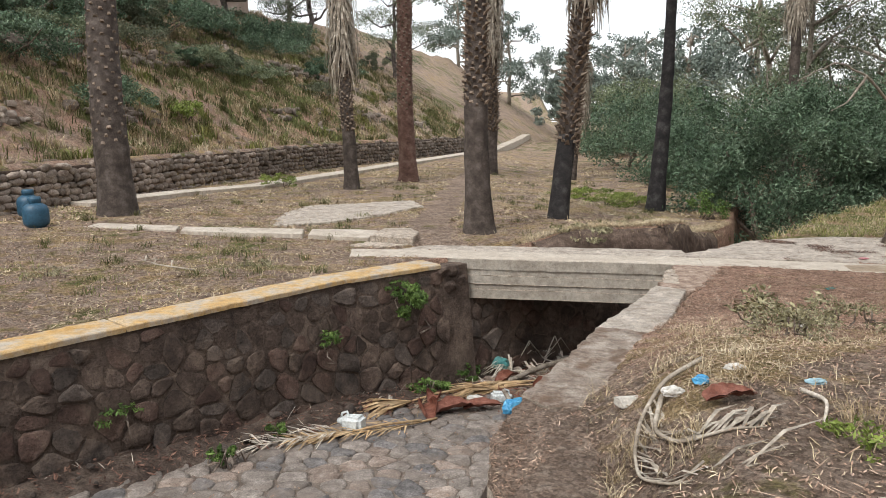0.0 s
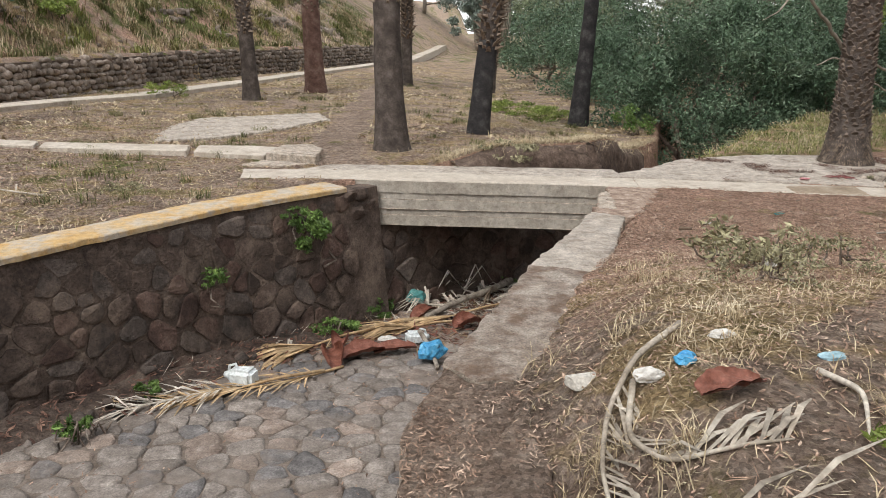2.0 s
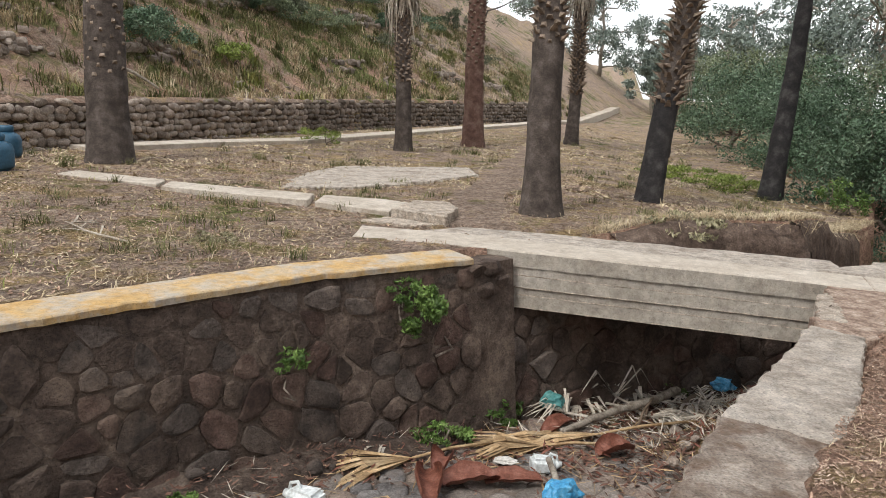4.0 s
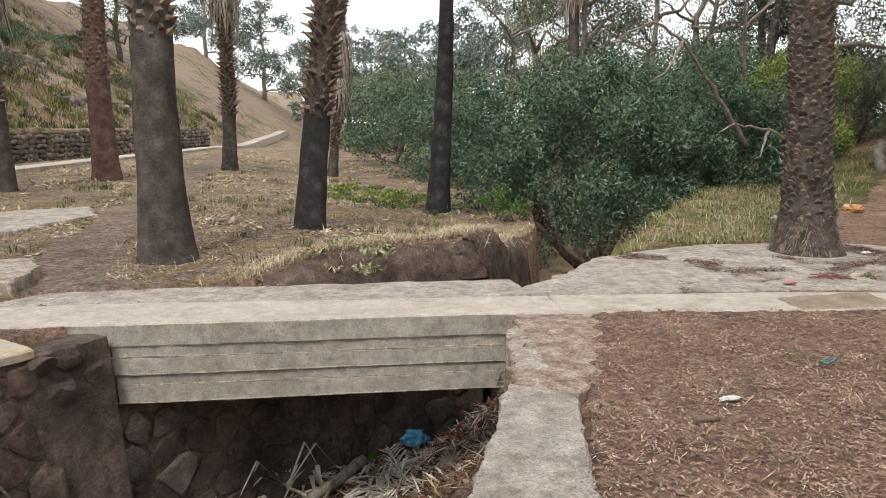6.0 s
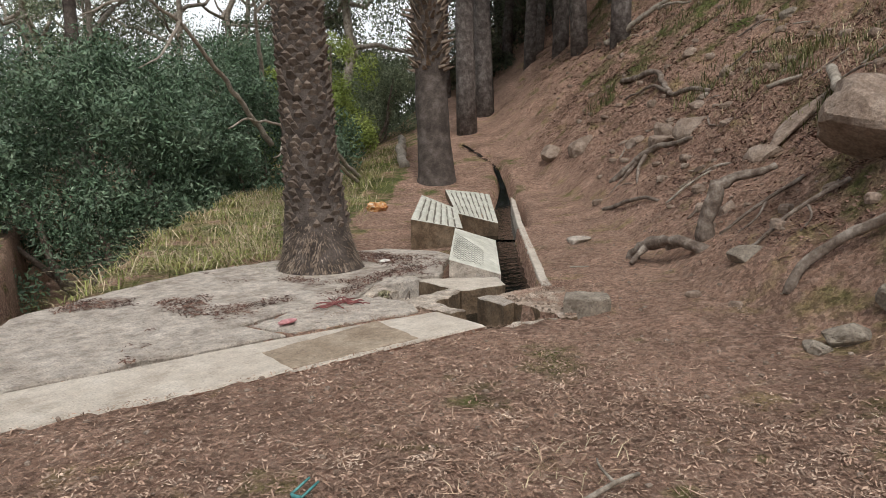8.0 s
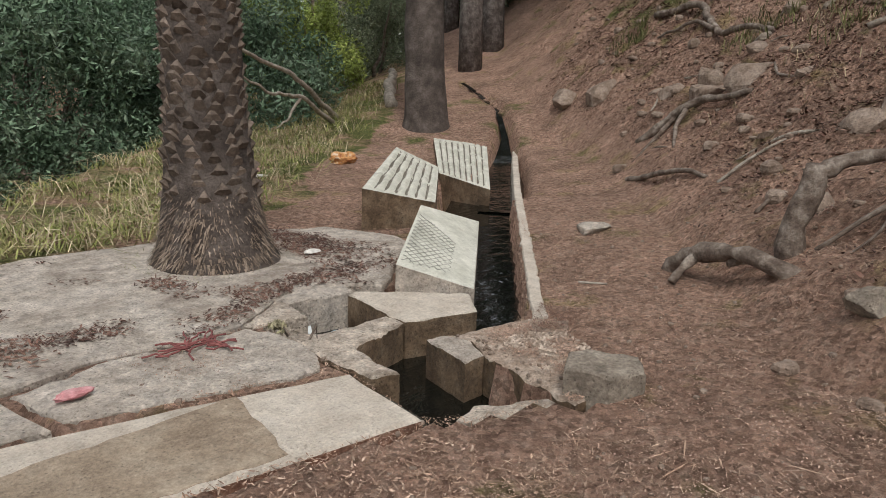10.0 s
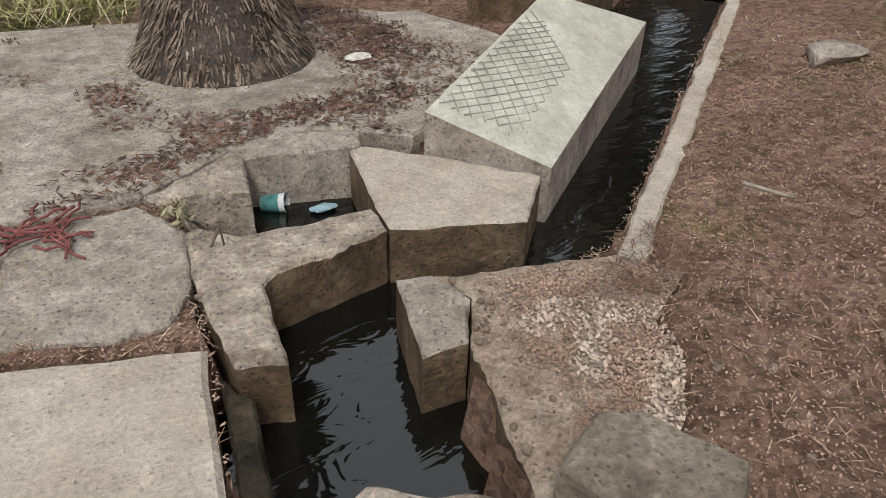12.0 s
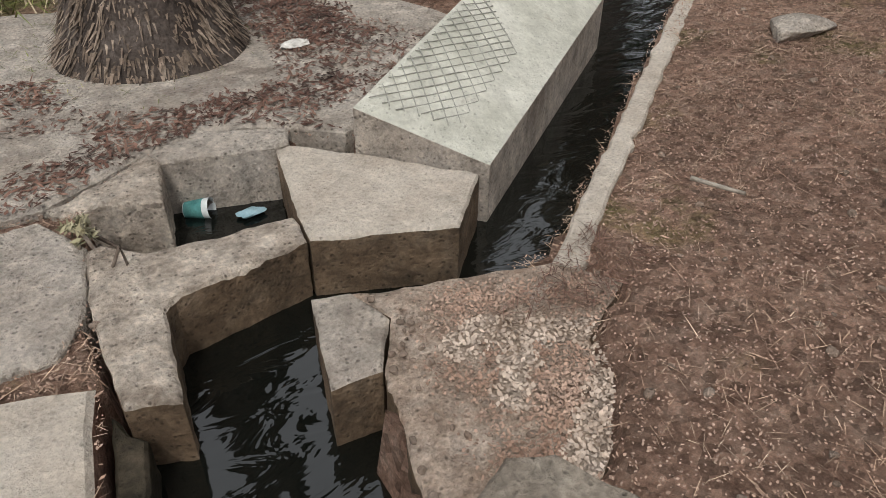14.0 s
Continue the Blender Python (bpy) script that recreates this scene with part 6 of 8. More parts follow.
limb("fallen_branch", [gpt(22.3, 14.9, 0.1), gpt(21.0, 13.5, 0.25), gpt(20.0, 12.6, 0.15)], 0.12, 0.08, WOOD, "grey fallen trunk lying on the slope", "branch", 11)
limb("fallen_log", [gpt(14.6, 17.1, 0.05), gpt(15.2, 17.7, 0.2), gpt(16.2, 18.6, 0.4)], 0.11, 0.08, WOOD, "grey fallen trunk in grass beyond the palms", "log", 12)
limb("ground_root", [gpt(8.0, 7.84, -0.05), gpt(8.06, 7.8, 0.07), gpt(8.15, 7.62, 0.1), gpt(8.14, 7.33, 0.1), gpt(8.1, 7.0, 0.08)], 0.036, 0.032, ROOT, "bent root rising from the litter", "root", 13)
limb("garden_branch", [gpt(-10.3, 21.2, 0.1), gpt(-9.7, 21.5, 0.2), gpt(-9.2, 21.75, 0.1)], 0.05, 0.03, WOOD, "pale dead branch lying above the stone wall", "branch", 14)

# bare branches reaching out of the thicket
for i, (pts, r0, fk) in enumerate((
        ([(12.2, 18.4, 1.0), (11.0, 18.0, 2.1), (9.9, 17.6, 3.0), (9.0, 17.3, 3.3), (8.2, 17.4, 2.9)], 0.06, ([(9.9, 17.6, 3.0), (9.3, 17.2, 2.4), (8.8, 17.0, 2.2)],)),
        ([(13.6, 17.4, 0.3), (12.3, 16.9, 1.0), (11.0, 16.4, 1.35), (9.9, 16.0, 1.45), (9.5, 15.9, 1.3)], 0.05, ([(11.0, 16.4, 1.35), (10.5, 16.0, 0.9), (10.2, 15.8, 0.85)],)),
        ([(13.4, 17.2, 0.2), (12.2, 16.6, 0.7), (11.2, 16.0, 0.8), (10.4, 15.7, 1.1)], 0.045, ([(12.2, 16.6, 0.7), (11.6, 16.2, 0.4), (11.2, 15.9, 0.35)],)),
        ([(13.0, 19.5, 1.5), (12.4, 18.9, 3.0), (12.0, 18.5, 4.0), (11.2, 18.2, 4.6)], 0.06, ([(12.2, 18.7, 3.5), (12.9, 18.3, 4.3), (13.4, 18.0, 4.6)],)))):
    limb("bare_branch", pts, r0, 0.012, WOOD, "bare pale branch reaching out of the thicket", "branch", 20 + i, fk)

# ---- things on the ground ----
def dry_fan(name, loc, direction, size, spread, seed, label, mat=FROND, n=22, lift=0.12):
    """A dried fan leaf: stalk and folded blades."""
    r = random.Random(seed)
    thing = tagged(new(name), label, "palm leaf")
    o, a = Vector(loc), radians(direction)
    thing.matrix_basis = Matrix.Translation(o)
    d = Vector((math.cos(a), math.sin(a), 0))
    g = Geo()
    g.tube([o - d * size * 0.9 + Vector((0, 0, 0.02)), o - d * size * 0.4 + Vector((0, 0, 0.05)), o + Vector((0, 0, 0.03))], [0.018, 0.016, 0.012], 6)
    part("stalk", g.mesh("stalk", mat, True), None, thing)
    qs = []
    for i in range(n):
        f = (i / (n - 1) - 0.5) * spread + r.uniform(-0.06, 0.06)
        e = Vector((math.cos(a + f), math.sin(a + f), 0))
        s = Vector((-e.y, e.x, 0)) * size * 0.03
        L = size * r.uniform(0.75, 1.1)
        z = lift * r.uniform(0.2, 1.0)
        p0, p1, p2 = o + Vector((0, 0, 0.03)), o + e * L * 0.55 + Vector((0, 0, z)), o + e * L + Vector((0, 0, max(0.01, z * r.uniform(-0.2, 0.7)))) + s * r.uniform(-2, 2)
        qs += [[p0 - s * 0.3, p0 + s * 0.3, p1 + s, p1 - s], [p1 - s, p1 + s, p2 + s * 0.15, p2 - s * 0.15]]
    part("blade", quads_mesh("blade", np.array(qs), mat), None, thing)
    return thing


def dry_frond(name, pts, seed, label, leaflets=34, length=0.4, mat=FROND, side_only=0):
    """A long dried leaf: a midrib and drooping leaflets."""
    r = random.Random(seed)
    thing = tagged(new(name), label, "palm leaf")
    thing.matrix_basis = Matrix.Translation(pts[0])
    g = Geo()
    fine = []
    for p, q in zip(pts[:-1], pts[1:]):
        fine += [Vector(p).lerp(Vector(q), i / 6) for i in range(6)]
    fine.append(Vector(pts[-1]))
    for _ in range(3):
        fine = [fine[0]] + [(fine[i - 1] + fine[i] * 2 + fine[i + 1]) / 4 for i in range(1, len(fine) - 1)] + [fine[-1]]
    g.tube(fine, [0.016 * (1 - 0.7 * i / len(fine)) for i in range(len(fine))], 6)
    part("midrib", g.mesh("midrib", mat, True), None, thing)
    qs = []
    for i in range(leaflets):
        k = min(len(fine) - 2, int(len(fine) * (0.25 + 0.72 * i / leaflets)))
        p, t = fine[k], (fine[k + 1] - fine[k]).normalized()
        sgn = side_only or (1 if i % 2 else -1)
        s = Vector((-t.y, t.x, 0)) * sgn
        d = (t * r.uniform(0.5, 1.3) + s * r.uniform(0.4, 1)).normalized()
        L = length * r.uniform(0.6, 1.15)
        w = Vector((-d.y, d.x, 0)) * 0.012
        p1 = p + d * L * 0.5 + Vector((0, 0, r.uniform(0.0, 0.07)))
        p2 = p + d * L + Vector((0, 0, r.uniform(-0.02, 0.04)))
        qs += [[p - w * 0.5, p + w * 0.5, p1 + w, p1 - w], [p1 - w, p1 + w, p2 + w * 0.2, p2 - w * 0.2]]
    part("leaflet_layer", quads_mesh("leaflet_layer", np.array(qs), mat), None, thing)["kind"] = "stuff"
    return thing


PLASTIC_WHITE = material("white_plastic", [(0.62, 0.66, 0.66), (0.72, 0.76, 0.76)], 6, 0.4, 0.05, 20, 30, spec=0.5)
PLASTIC_BLUE = material("blue_plastic_film", [(0.03, 0.20, 0.42), (0.07, 0.33, 0.58), (0.20, 0.50, 0.72)], 14, 0.4, 0.3, 30, 40, spec=0.5)
PLASTIC_TEAL = material("teal_plastic_film", [(0.05, 0.20, 0.20), (0.14, 0.36, 0.34)], 14, 0.5, 0.3, 30, 40)
PALEBLUE = material("pale_blue_paper", [(0.22, 0.36, 0.42), (0.36, 0.50, 0.55)], 14, 0.7, 0.2, 30, 40)
PAPER = material("dirty_white_paper", [(0.50, 0.48, 0.44), (0.68, 0.66, 0.62)], 14, 0.8, 0.2, 30, 40)
PINK = material("pink_cloth", [(0.42, 0.16, 0.17), (0.60, 0.36, 0.36)], 14, 0.9, 0.4, 60, 60)
ORANGE = material("orange_white_litter", [(0.62, 0.55, 0.45), (0.55, 0.28, 0.10), (0.30, 0.10, 0.05)], 16, 0.8, 0.3, 40, 40)
GAS_BLUE = material("blue_enamel", [(0.02, 0.075, 0.13), (0.035, 0.11, 0.18)], 5, 0.45, 0.05, 20, 30, spec=0.5)
WINE = material("wine_stain_cloth", [(0.16, 0.05, 0.05), (0.28, 0.11, 0.10)], 16, 0.95, 0.4, 40, 50)
BRICK = material("pale_brick", [(0.46, 0.43, 0.38), (0.62, 0.59, 0.53)], 9, 0.95, 0.5, 30, 50)
BRANCHES = material("brown_sticks", [(0.12, 0.085, 0.06), (0.22, 0.165, 0.12)], 8, 0.9, 0.4, 30, 40)


def crumple(name, loc, dims, seed, mat, label, cat="litter", amp=0.35, turn=0.0):
    """A crumpled bag or scrap."""
    bm = bmesh.new()
    bmesh.ops.create_icosphere(bm, subdivisions=3, radius=0.5)
    for v in bm.verts:
        p = v.co.copy()
        k = 1 + amp * noise.noise(p * 3 + Vector((seed * 2.3, 0, 0))) + amp * 0.7 * noise.noise(p * 8 + Vector((0, seed, 0)))
        v.co = p * k
        v.co.z = max(v.co.z, -0.3)
    ob = part(name, bm, mat)
    ob.matrix_basis = Matrix.Translation(loc) @ Matrix.Rotation(radians(turn), 4, 'Z') @ Matrix.Diagonal((*dims, 1))
    return tagged(ob, label, cat)


def fz(y):
    return float(floor_z(y))


def jug(name, loc, turn, size, label):
    """A lying plastic jug: body, neck, cap and handle."""
    thing = tagged(new(name), label, "jug")
    thing.matrix_basis = Matrix.Translation(loc) @ Matrix.Rotation(radians(turn), 4, 'Z')
    m = thing.matrix_basis
    bm = bmesh.new()
    bmesh.ops.create_cube(bm, size=1, matrix=Matrix.Diagonal((0.66, 0.5, 0.45, 1)))
    for v in bm.verts:
        if v.co.x > 0:
            v.co.y *= 0.72
            v.co.z *= 0.8
    bmesh.ops.bevel(bm, geom=bm.edges[:], offset=0.09, segments=3, affect='EDGES')
    body = part("body", bm, PLASTIC_WHITE, thing)
    body.matrix_parent_inverse = Matrix()
    body.matrix_basis = Matrix.Diagonal((size, size, size, 1))
    g = Geo()
    g.tube([(0.3 * size, 0, 0), (0.38 * size, 0, 0), (0.46 * size, 0, 0.0)], [0.15 * size, 0.09 * size, 0.075 * size], 10)
    nk = part("neck", g.mesh("neck", PLASTIC_WHITE, True), None, thing)
    nk.matrix_parent_inverse = Matrix()
    g = Geo()
    g.tube([(0.1 * size, 0, 0.17 * size), (0.16 * size, 0, 0.30 * size), (0.32 * size, 0, 0.24 * size), (0.36 * size, 0, 0.06 * size)], 0.035 * size, 7)
    h = part("handle", g.mesh("handle", PLASTIC_WHITE, True), None, thing)
    h.matrix_parent_inverse = Matrix()
    return thing


jug("white_jug", (-1.07, 8.16, fz(8.16) + 0.12), 160, 0.42, "white plastic jug lying on channel cobbles")
jug("white_jug", (0.76, 9.40, fz(9.40) + 0.09), 10, 0.36, "small white plastic jug among palm debris")


def sheath(name, loc, turn, size, label, curl=1.0, seed=1):
    """A curled red-brown leaf sheath, thin but bent like a trough."""
    g = Geo()
    nu, nv = 10, 16
    vs = []
    for side in (0, 1):
        for j in range(nv + 1):
            for i in range(nu + 1):
                u, v = i / nu - 0.5, j / nv
                w = size[1] * (0.35 + 0.65 * math.sin(math.pi * min(1, v * 0.9 + 0.1)))
                a = u * 2.4 * curl
                x = size[0] * (v - 0.5)
                y = math.sin(a) * w * 0.5
                z = (1 - math.cos(a)) * w * 0.45 + size[2] * math.sin(v * 3.1) * 0.6 + 0.02 * noise.noise((u * 4, v * 6, seed)) - side * 0.008
                vs.append((x, y, z + 0.02))
    n1 = (nu + 1) * (nv + 1)
    fs = [(j * (nu + 1) + i, j * (nu + 1) + i + 1, (j + 1) * (nu + 1) + i + 1, (j + 1) * (nu + 1) + i) for j in range(nv) for i in range(nu)]
    fs += [tuple(k + n1 for k in f[::-1]) for f in fs]
    g.add(vs, fs)
    ob = part(name, g.mesh(name, HUSK, True))
    ob.matrix_basis = Matrix.Translation(loc) @ Matrix.Rotation(radians(turn), 4, 'Z')
    return tagged(ob, label, "leaf sheath")


sheath("palm_sheath", (-0.20, 8.74, fz(8.74) + 0.06), 100, (0.5, 0.24, 0.05), "rolled red-brown palm sheath in the channel", 1.7, 1)
sheath("palm_sheath", (0.14, 8.93, fz(8.93) + 0.05), 25, (0.5, 0.3, 0.05), "twisted red-brown palm sheath in the channel", -1.0, 2)
sheath("palm_sheath", (0.50, 9.02, fz(9.02) + 0.05), 12, (0.5, 0.28, 0.04), "crumpled red-brown palm sheath on cobbles", 0.8, 5)
sheath("palm_sheath", (1.46, 9.92, fz(9.92) + 0.07), 30, (0.4, 0.24, 0.05), "dark red palm sheath under the coping", 1.3, 3)
sheath("palm_sheath", (-0.12, 9.05, fz(9.05) + 0.10), 75, (0.26, 0.2, 0.14), "upright curled red palm sheath", 1.5, 4)
sheath("palm_sheath", (0.95, 10.45, fz(10.45) + 0.07), 50, (0.5, 0.24, 0.10), "red-brown palm sheath among fronds", 0.9, 6)
crumple("blue_bag", (0.88, 8.66, fz(8.66) + 0.16), (0.30, 0.22, 0.24), 1, PLASTIC_BLUE, "crumpled bright blue plastic bag on a stick", "plastic bag", turn=20)
crumple("teal_bag", (0.88, 11.0, fz(11.0) + 0.2), (0.26, 0.22, 0.20), 2, PLASTIC_TEAL, "crumpled teal plastic bag beside the wall", "plastic bag")
crumple("pale_bag", (0.74, 11.35, fz(11.35) + 0.2), (0.24, 0.24, 0.24), 3, PAPER, "dirty pale plastic bag in the channel", "plastic bag")
crumple("blue_bag", (2.98, 12.35, fz(12.35) + 0.24), (0.46, 0.3, 0.2), 4, PLASTIC_BLUE, "bright blue plastic bag under the bridge", "plastic bag", turn=-30)
crumple("blue_bag", (3.75, 14.3, fz(14.3) + 0.3), (0.28, 0.24, 0.24), 5, PLASTIC_BLUE, "small blue plastic bag beyond the bridge", "plastic bag")
crumple("paper_scrap", (0.42, 9.42, fz(9.42) + 0.08), (0.22, 0.12, 0.06), 6, PAPER, "white paper scrap among fronds")
limb("stick", [(0.80, 9.15, fz(9.15) + 0.25), (0.87, 8.75, fz(8.75) + 0.14), (0.92, 8.42, fz(8.42) + 0.03)], 0.028, 0.024, WOOD, "pale stick holding a blue bag", "branch", 31)
limb("channel_branch", [(0.95, 10.3, fz(10.3) + 0.10), (1.35, 10.7, fz(10.7) + 0.16), (1.85, 11.2, fz(11.2) + 0.2), (2.42, 11.85, fz(11.85) + 0.22)], 0.035, 0.055, WOOD, "long barkless branch lying in the channel", "branch", 32)
limb("channel_branch", [(2.4, 11.6, fz(11.6) + 0.1), (3.0, 12.4, fz(12.4) + 0.2), (3.5, 13.4, fz(13.4) + 0.3)], 0.05, 0.03, BRANCHES, "dark branch lying under the bridge", "branch", 33)
dry_fan("dry_fan_leaf", (-0.42, 9.3, fz(9.3) + 0.04), 214, 0.95, 0.75, 1, "dry golden fan palm leaf in the channel", n=24, mat=TAN)
dry_fan("dry_fan_leaf", (1.35, 10.4, fz(10.4) + 0.05), 207, 1.35, 0.42, 2, "dry tan fan palm leaf across the channel", n=26, mat=TAN)
dry_fan("dry_fan_leaf", (0.75, 9.9, fz(9.9) + 0.05), 195, 0.8, 0.8, 21, "dry golden fan leaf beside the wall", n=22, mat=TAN)
dry_fan("dry_fan_leaf", (-1.05, 8.0, fz(8.0) + 0.03), 203, 0.95, 0.5, 22, "flattened dry palm leaf on the cobbles", n=24, mat=TAN, lift=0.06)
dry_fan("dry_fan_leaf", (-0.7, 9.6, fz(9.6) + 0.03), 230, 0.5, 1.8, 23, "grey shredded leaf at the wall foot", n=24, mat=PALE_LIT_FROND, lift=0.15)
dry_fan("dry_fan_leaf", (1.05, 10.9, fz(10.9) + 0.08), 160, 0.5, 2.8, 24, "grey shredded fan leaf in debris", n=26, mat=PALE_LIT_FROND, lift=0.22)
dry_fan("dry_fan_leaf", (1.65, 11.6, fz(11.6) + 0.12), 120, 0.55, 3.2, 25, "grey upright fan leaf under the bridge", n=28, mat=PALE_LIT_FROND, lift=0.4)
dry_fan("dry_fan_leaf", (3.0, 13.3, fz(13.3) + 0.08), 250, 0.7, 2.4, 26, "grey shredded fan leaf beyond the bridge", n=26, mat=PALE_LIT_FROND, lift=0.25)
dry_fan("dry_fan_leaf", (2.7, 12.6, fz(12.6) + 0.06), 10, 0.6, 2.4, 27, "grey broken fan leaf in debris", n=24, mat=PALE_LIT_FROND, lift=0.2)
dry_fan("dry_fan_leaf", (1.9, 12.2, fz(12.2) + 0.1), 215, 0.8, 2.2, 3, "grey dry fan leaf under the bridge", lift=0.25, mat=PALE_LIT_FROND)
dry_fan("dry_fan_leaf", (1.2, 11.5, fz(11.5) + 0.05), 250, 0.7, 2.6, 4, "grey dry fan leaf at the wall foot", lift=0.2, mat=PALE_LIT_FROND)
dry_fan("dry_fan_leaf", (2.6, 11.9, fz(11.9) + 0.05), 300, 0.7, 2.0, 5, "grey shredded fan leaf under the bridge", lift=0.15, mat=PALE_LIT_FROND)
dry_fan("dry_fan_leaf", (2.0, 11.2, fz(11.2) + 0.04), 330, 0.6, 2.0, 6, "grey shredded fan leaf in debris", lift=0.15, mat=PALE_LIT_FROND)
dry_fan("dry_fan_leaf", (1.78, 2.98, 0.46), -60, 0.6, 1.6, 7, "dry tan fan leaf on the grassy bank", n=20)
dry_frond("dry_frond", [(-0.08, 8.52, fz(8.52) + 0.06), (-0.5, 8.25, fz(8.25) + 0.04), (-1.0, 8.0, fz(8.0) + 0.04), (-1.7, 7.7, fz(7.7) + 0.04)], 8, "long dry palm frond lying on the cobbles", 46, 0.4, TAN)
dry_frond("dry_frond", [(-0.95, 8.15, fz(8.15) + 0.05), (-1.5, 7.85, fz(7.85) + 0.06), (-2.1, 7.55, fz(7.55) + 0.04)], 9, "matted dry palm frond at the wall foot", 50, 0.4, PALE_LIT_FROND)
for i in range(9):
    rr_ = random.Random(70 + i)
    x, y = 0.6 + rr_.uniform(0, 2.6), 10.4 + rr_.uniform(0, 2.4)
    x = max(x, (y - 10.3) * 1.05)
    a = rr_.uniform(0, 6.28)
    L = rr_.uniform(0.5, 1.1)
    dry_frond("dry_frond", [(x, y, fz(y) + 0.06 + 0.1 * rr_.random()), (x + L * 0.5 * math.cos(a), y + L * 0.5 * math.sin(a), fz(y) + 0.14), (x + L * math.cos(a), y + L * math.sin(a), fz(y) + 0.08)], 90 + i, "grey broken palm frond in the channel debris", 22, 0.3, PALE_LIT_FROND)

# curled frond on the near bank
dry_frond("curled_frond", [gpt(1.63, 4.36, 0.06), gpt(1.33, 4.14, 0.07), gpt(1.14, 3.9, 0.06), gpt(1.04, 3.65, 0.05), gpt(1.0, 3.4, 0.04), gpt(1.1, 3.15, 0.03), gpt(1.4, 2.98, 0.02)], 11, "long dry palm frond curled on dry grass", 30, 0.40, FROND, side_only=1)
dry_frond("curled_frond", [gpt(1.28, 4.0, 0.04), gpt(1.15, 3.7, 0.05), gpt(1.2, 3.45, 0.04), gpt(1.42, 3.35, 0.03), gpt(1.6, 3.36, 0.02)], 12, "pale split palm frond on dry grass", 20, 0.3, FROND, side_only=1)
dry_frond("curled_frond", [gpt(2.0, 3.85, 0.02), gpt(2.02, 3.6, 0.06), gpt(1.85, 3.32, 0.02)], 13, "short pale frond stalk on dry grass", 0, 0.3, PALE_LIT_FROND)
sheath("palm_sheath", gpt(1.56, 3.72, 0.02), 15, (0.30, 0.17, 0.03), "reddish crumpled palm sheath on dry grass", -0.8, 7)
boulder("pale_stone", gpt(1.19, 4.36, 0.02), (0.26, 0.14, 0.08), 41, BRICK, "flat pale stone in dry grass", 10)
crumple("blue_scrap", gpt(1.50, 4.0, 0.03), (0.10, 0.08, 0.05), 8, PLASTIC_BLUE, "small blue plastic scrap on dry grass")
crumple("white_scrap", gpt(1.34, 3.98, 0.03), (0.14, 0.08, 0.07), 9, PAPER, "white plastic scrap on dry grass")
crumple("white_scrap", gpt(1.80, 4.28, 0.02), (0.12, 0.07, 0.05), 10, PAPER, "white torn wrapper on dry grass")
crumple("blue_wrapper", gpt(2.14, 3.98, 0.02), (0.12, 0.07, 0.04), 11, PALEBLUE, "pale blue wrapper on dry grass")
crumple("white_scrap", gpt(3.1, 6.1, 0.03), (0.12, 0.08, 0.06), 12, PAPER, "white scrap in withered weeds")
dry_frond("dry_frond", [gpt(-3.45, 9.95, 0.03), gpt(-4.0, 10.15, 0.06), gpt(-4.4, 10.45, 0.08), gpt(-4.2, 10.7, 0.04)], 14, "thin dry frond stalk on the far bank", 8, 0.25)

# litter round the washing place
boulder("pale_brick", gpt(3.55, 9.74, 0.03), (0.24, 0.15, 0.1), 42, BRICK, "broken pale brick beside the footbridge", 15, rough=0.08)
flag("rubble_edge", [(2.68, 8.9), (2.98, 8.66), (3.55, 9.2), (3.95, 9.7), (4.15, 10.06), (3.72, 10.19), (3.3, 10.30), (3.12, 9.85)], -0.005, SOILCRUST, "broken cement rubble between coping and bridge", 62, 0.35, "rubble", 0.04)
flag("rubble_edge", [(2.80, 9.10), (2.98, 9.05), (3.12, 9.5), (3.2, 10.0), (3.06, 9.9)], 0.0, ROUGH, "chipped pale cement edge beside the bridge", 63, 0.2, "rubble", 0.03)
crumple("pink_scrap", (6.1, 10.48, 0.03), (0.14, 0.07, 0.035), 13, PINK, "pink cloth scrap on the paving")
crumple("orange_litter", gpt(11.2, 14.6, 0.06), (0.36, 0.24, 0.18), 14, ORANGE, "orange and white rubbish at the grass edge")
crumple("white_litter", gpt(9.55, 14.3, 0.04), (0.5, 0.12, 0.06), 15, PAPER, "white paper litter at the grass edge")
crumple("pink_scrap", gpt(9.85, 14.6, 0.05), (0.22, 0.1, 0.06), 16, PINK, "pink scrap at the grass edge")
crumple("white_scrap", (8.14, 11.52, 0.03), (0.13, 0.06, 0.03), 17, PAPER, "white paper scrap on the paving")
g = Geo()
rn = random.Random(18)
for i in range(26):
    a, x, y = rn.uniform(0, 6.28), 6.68 + rn.gauss(0, 0.075), 10.62 + rn.gauss(0, 0.045)
    pts = []
    for k in range(5):
        pts.append((x, y, 0.022 + rn.uniform(0, 0.012)))
        a += rn.uniform(-0.9, 0.9)
        x, y = x + 0.035 * math.cos(a), y + 0.035 * math.sin(a)
    g.tube(pts, 0.0045, 5)
tagged(part("red_net", g.mesh("red_net", WINE, True)), "tangled wine-red plastic netting on the paving", "netting")
g = Geo()
for dx, dy in ((0, 0), (0, 0.05)):
    g.tube([(4.62 + dx, 8.58 + dy, 0.02), (4.72 + dx, 8.60 + dy, 0.035)], 0.005, 6)
g.tube([(4.62, 8.58, 0.02), (4.60, 8.60, 0.03), (4.62, 8.63, 0.02)], 0.008, 6)
tagged(part("blue_clip", g.mesh("blue_clip", PLASTIC_TEAL, True)), "small bent blue plastic clip on the soil", "clip")
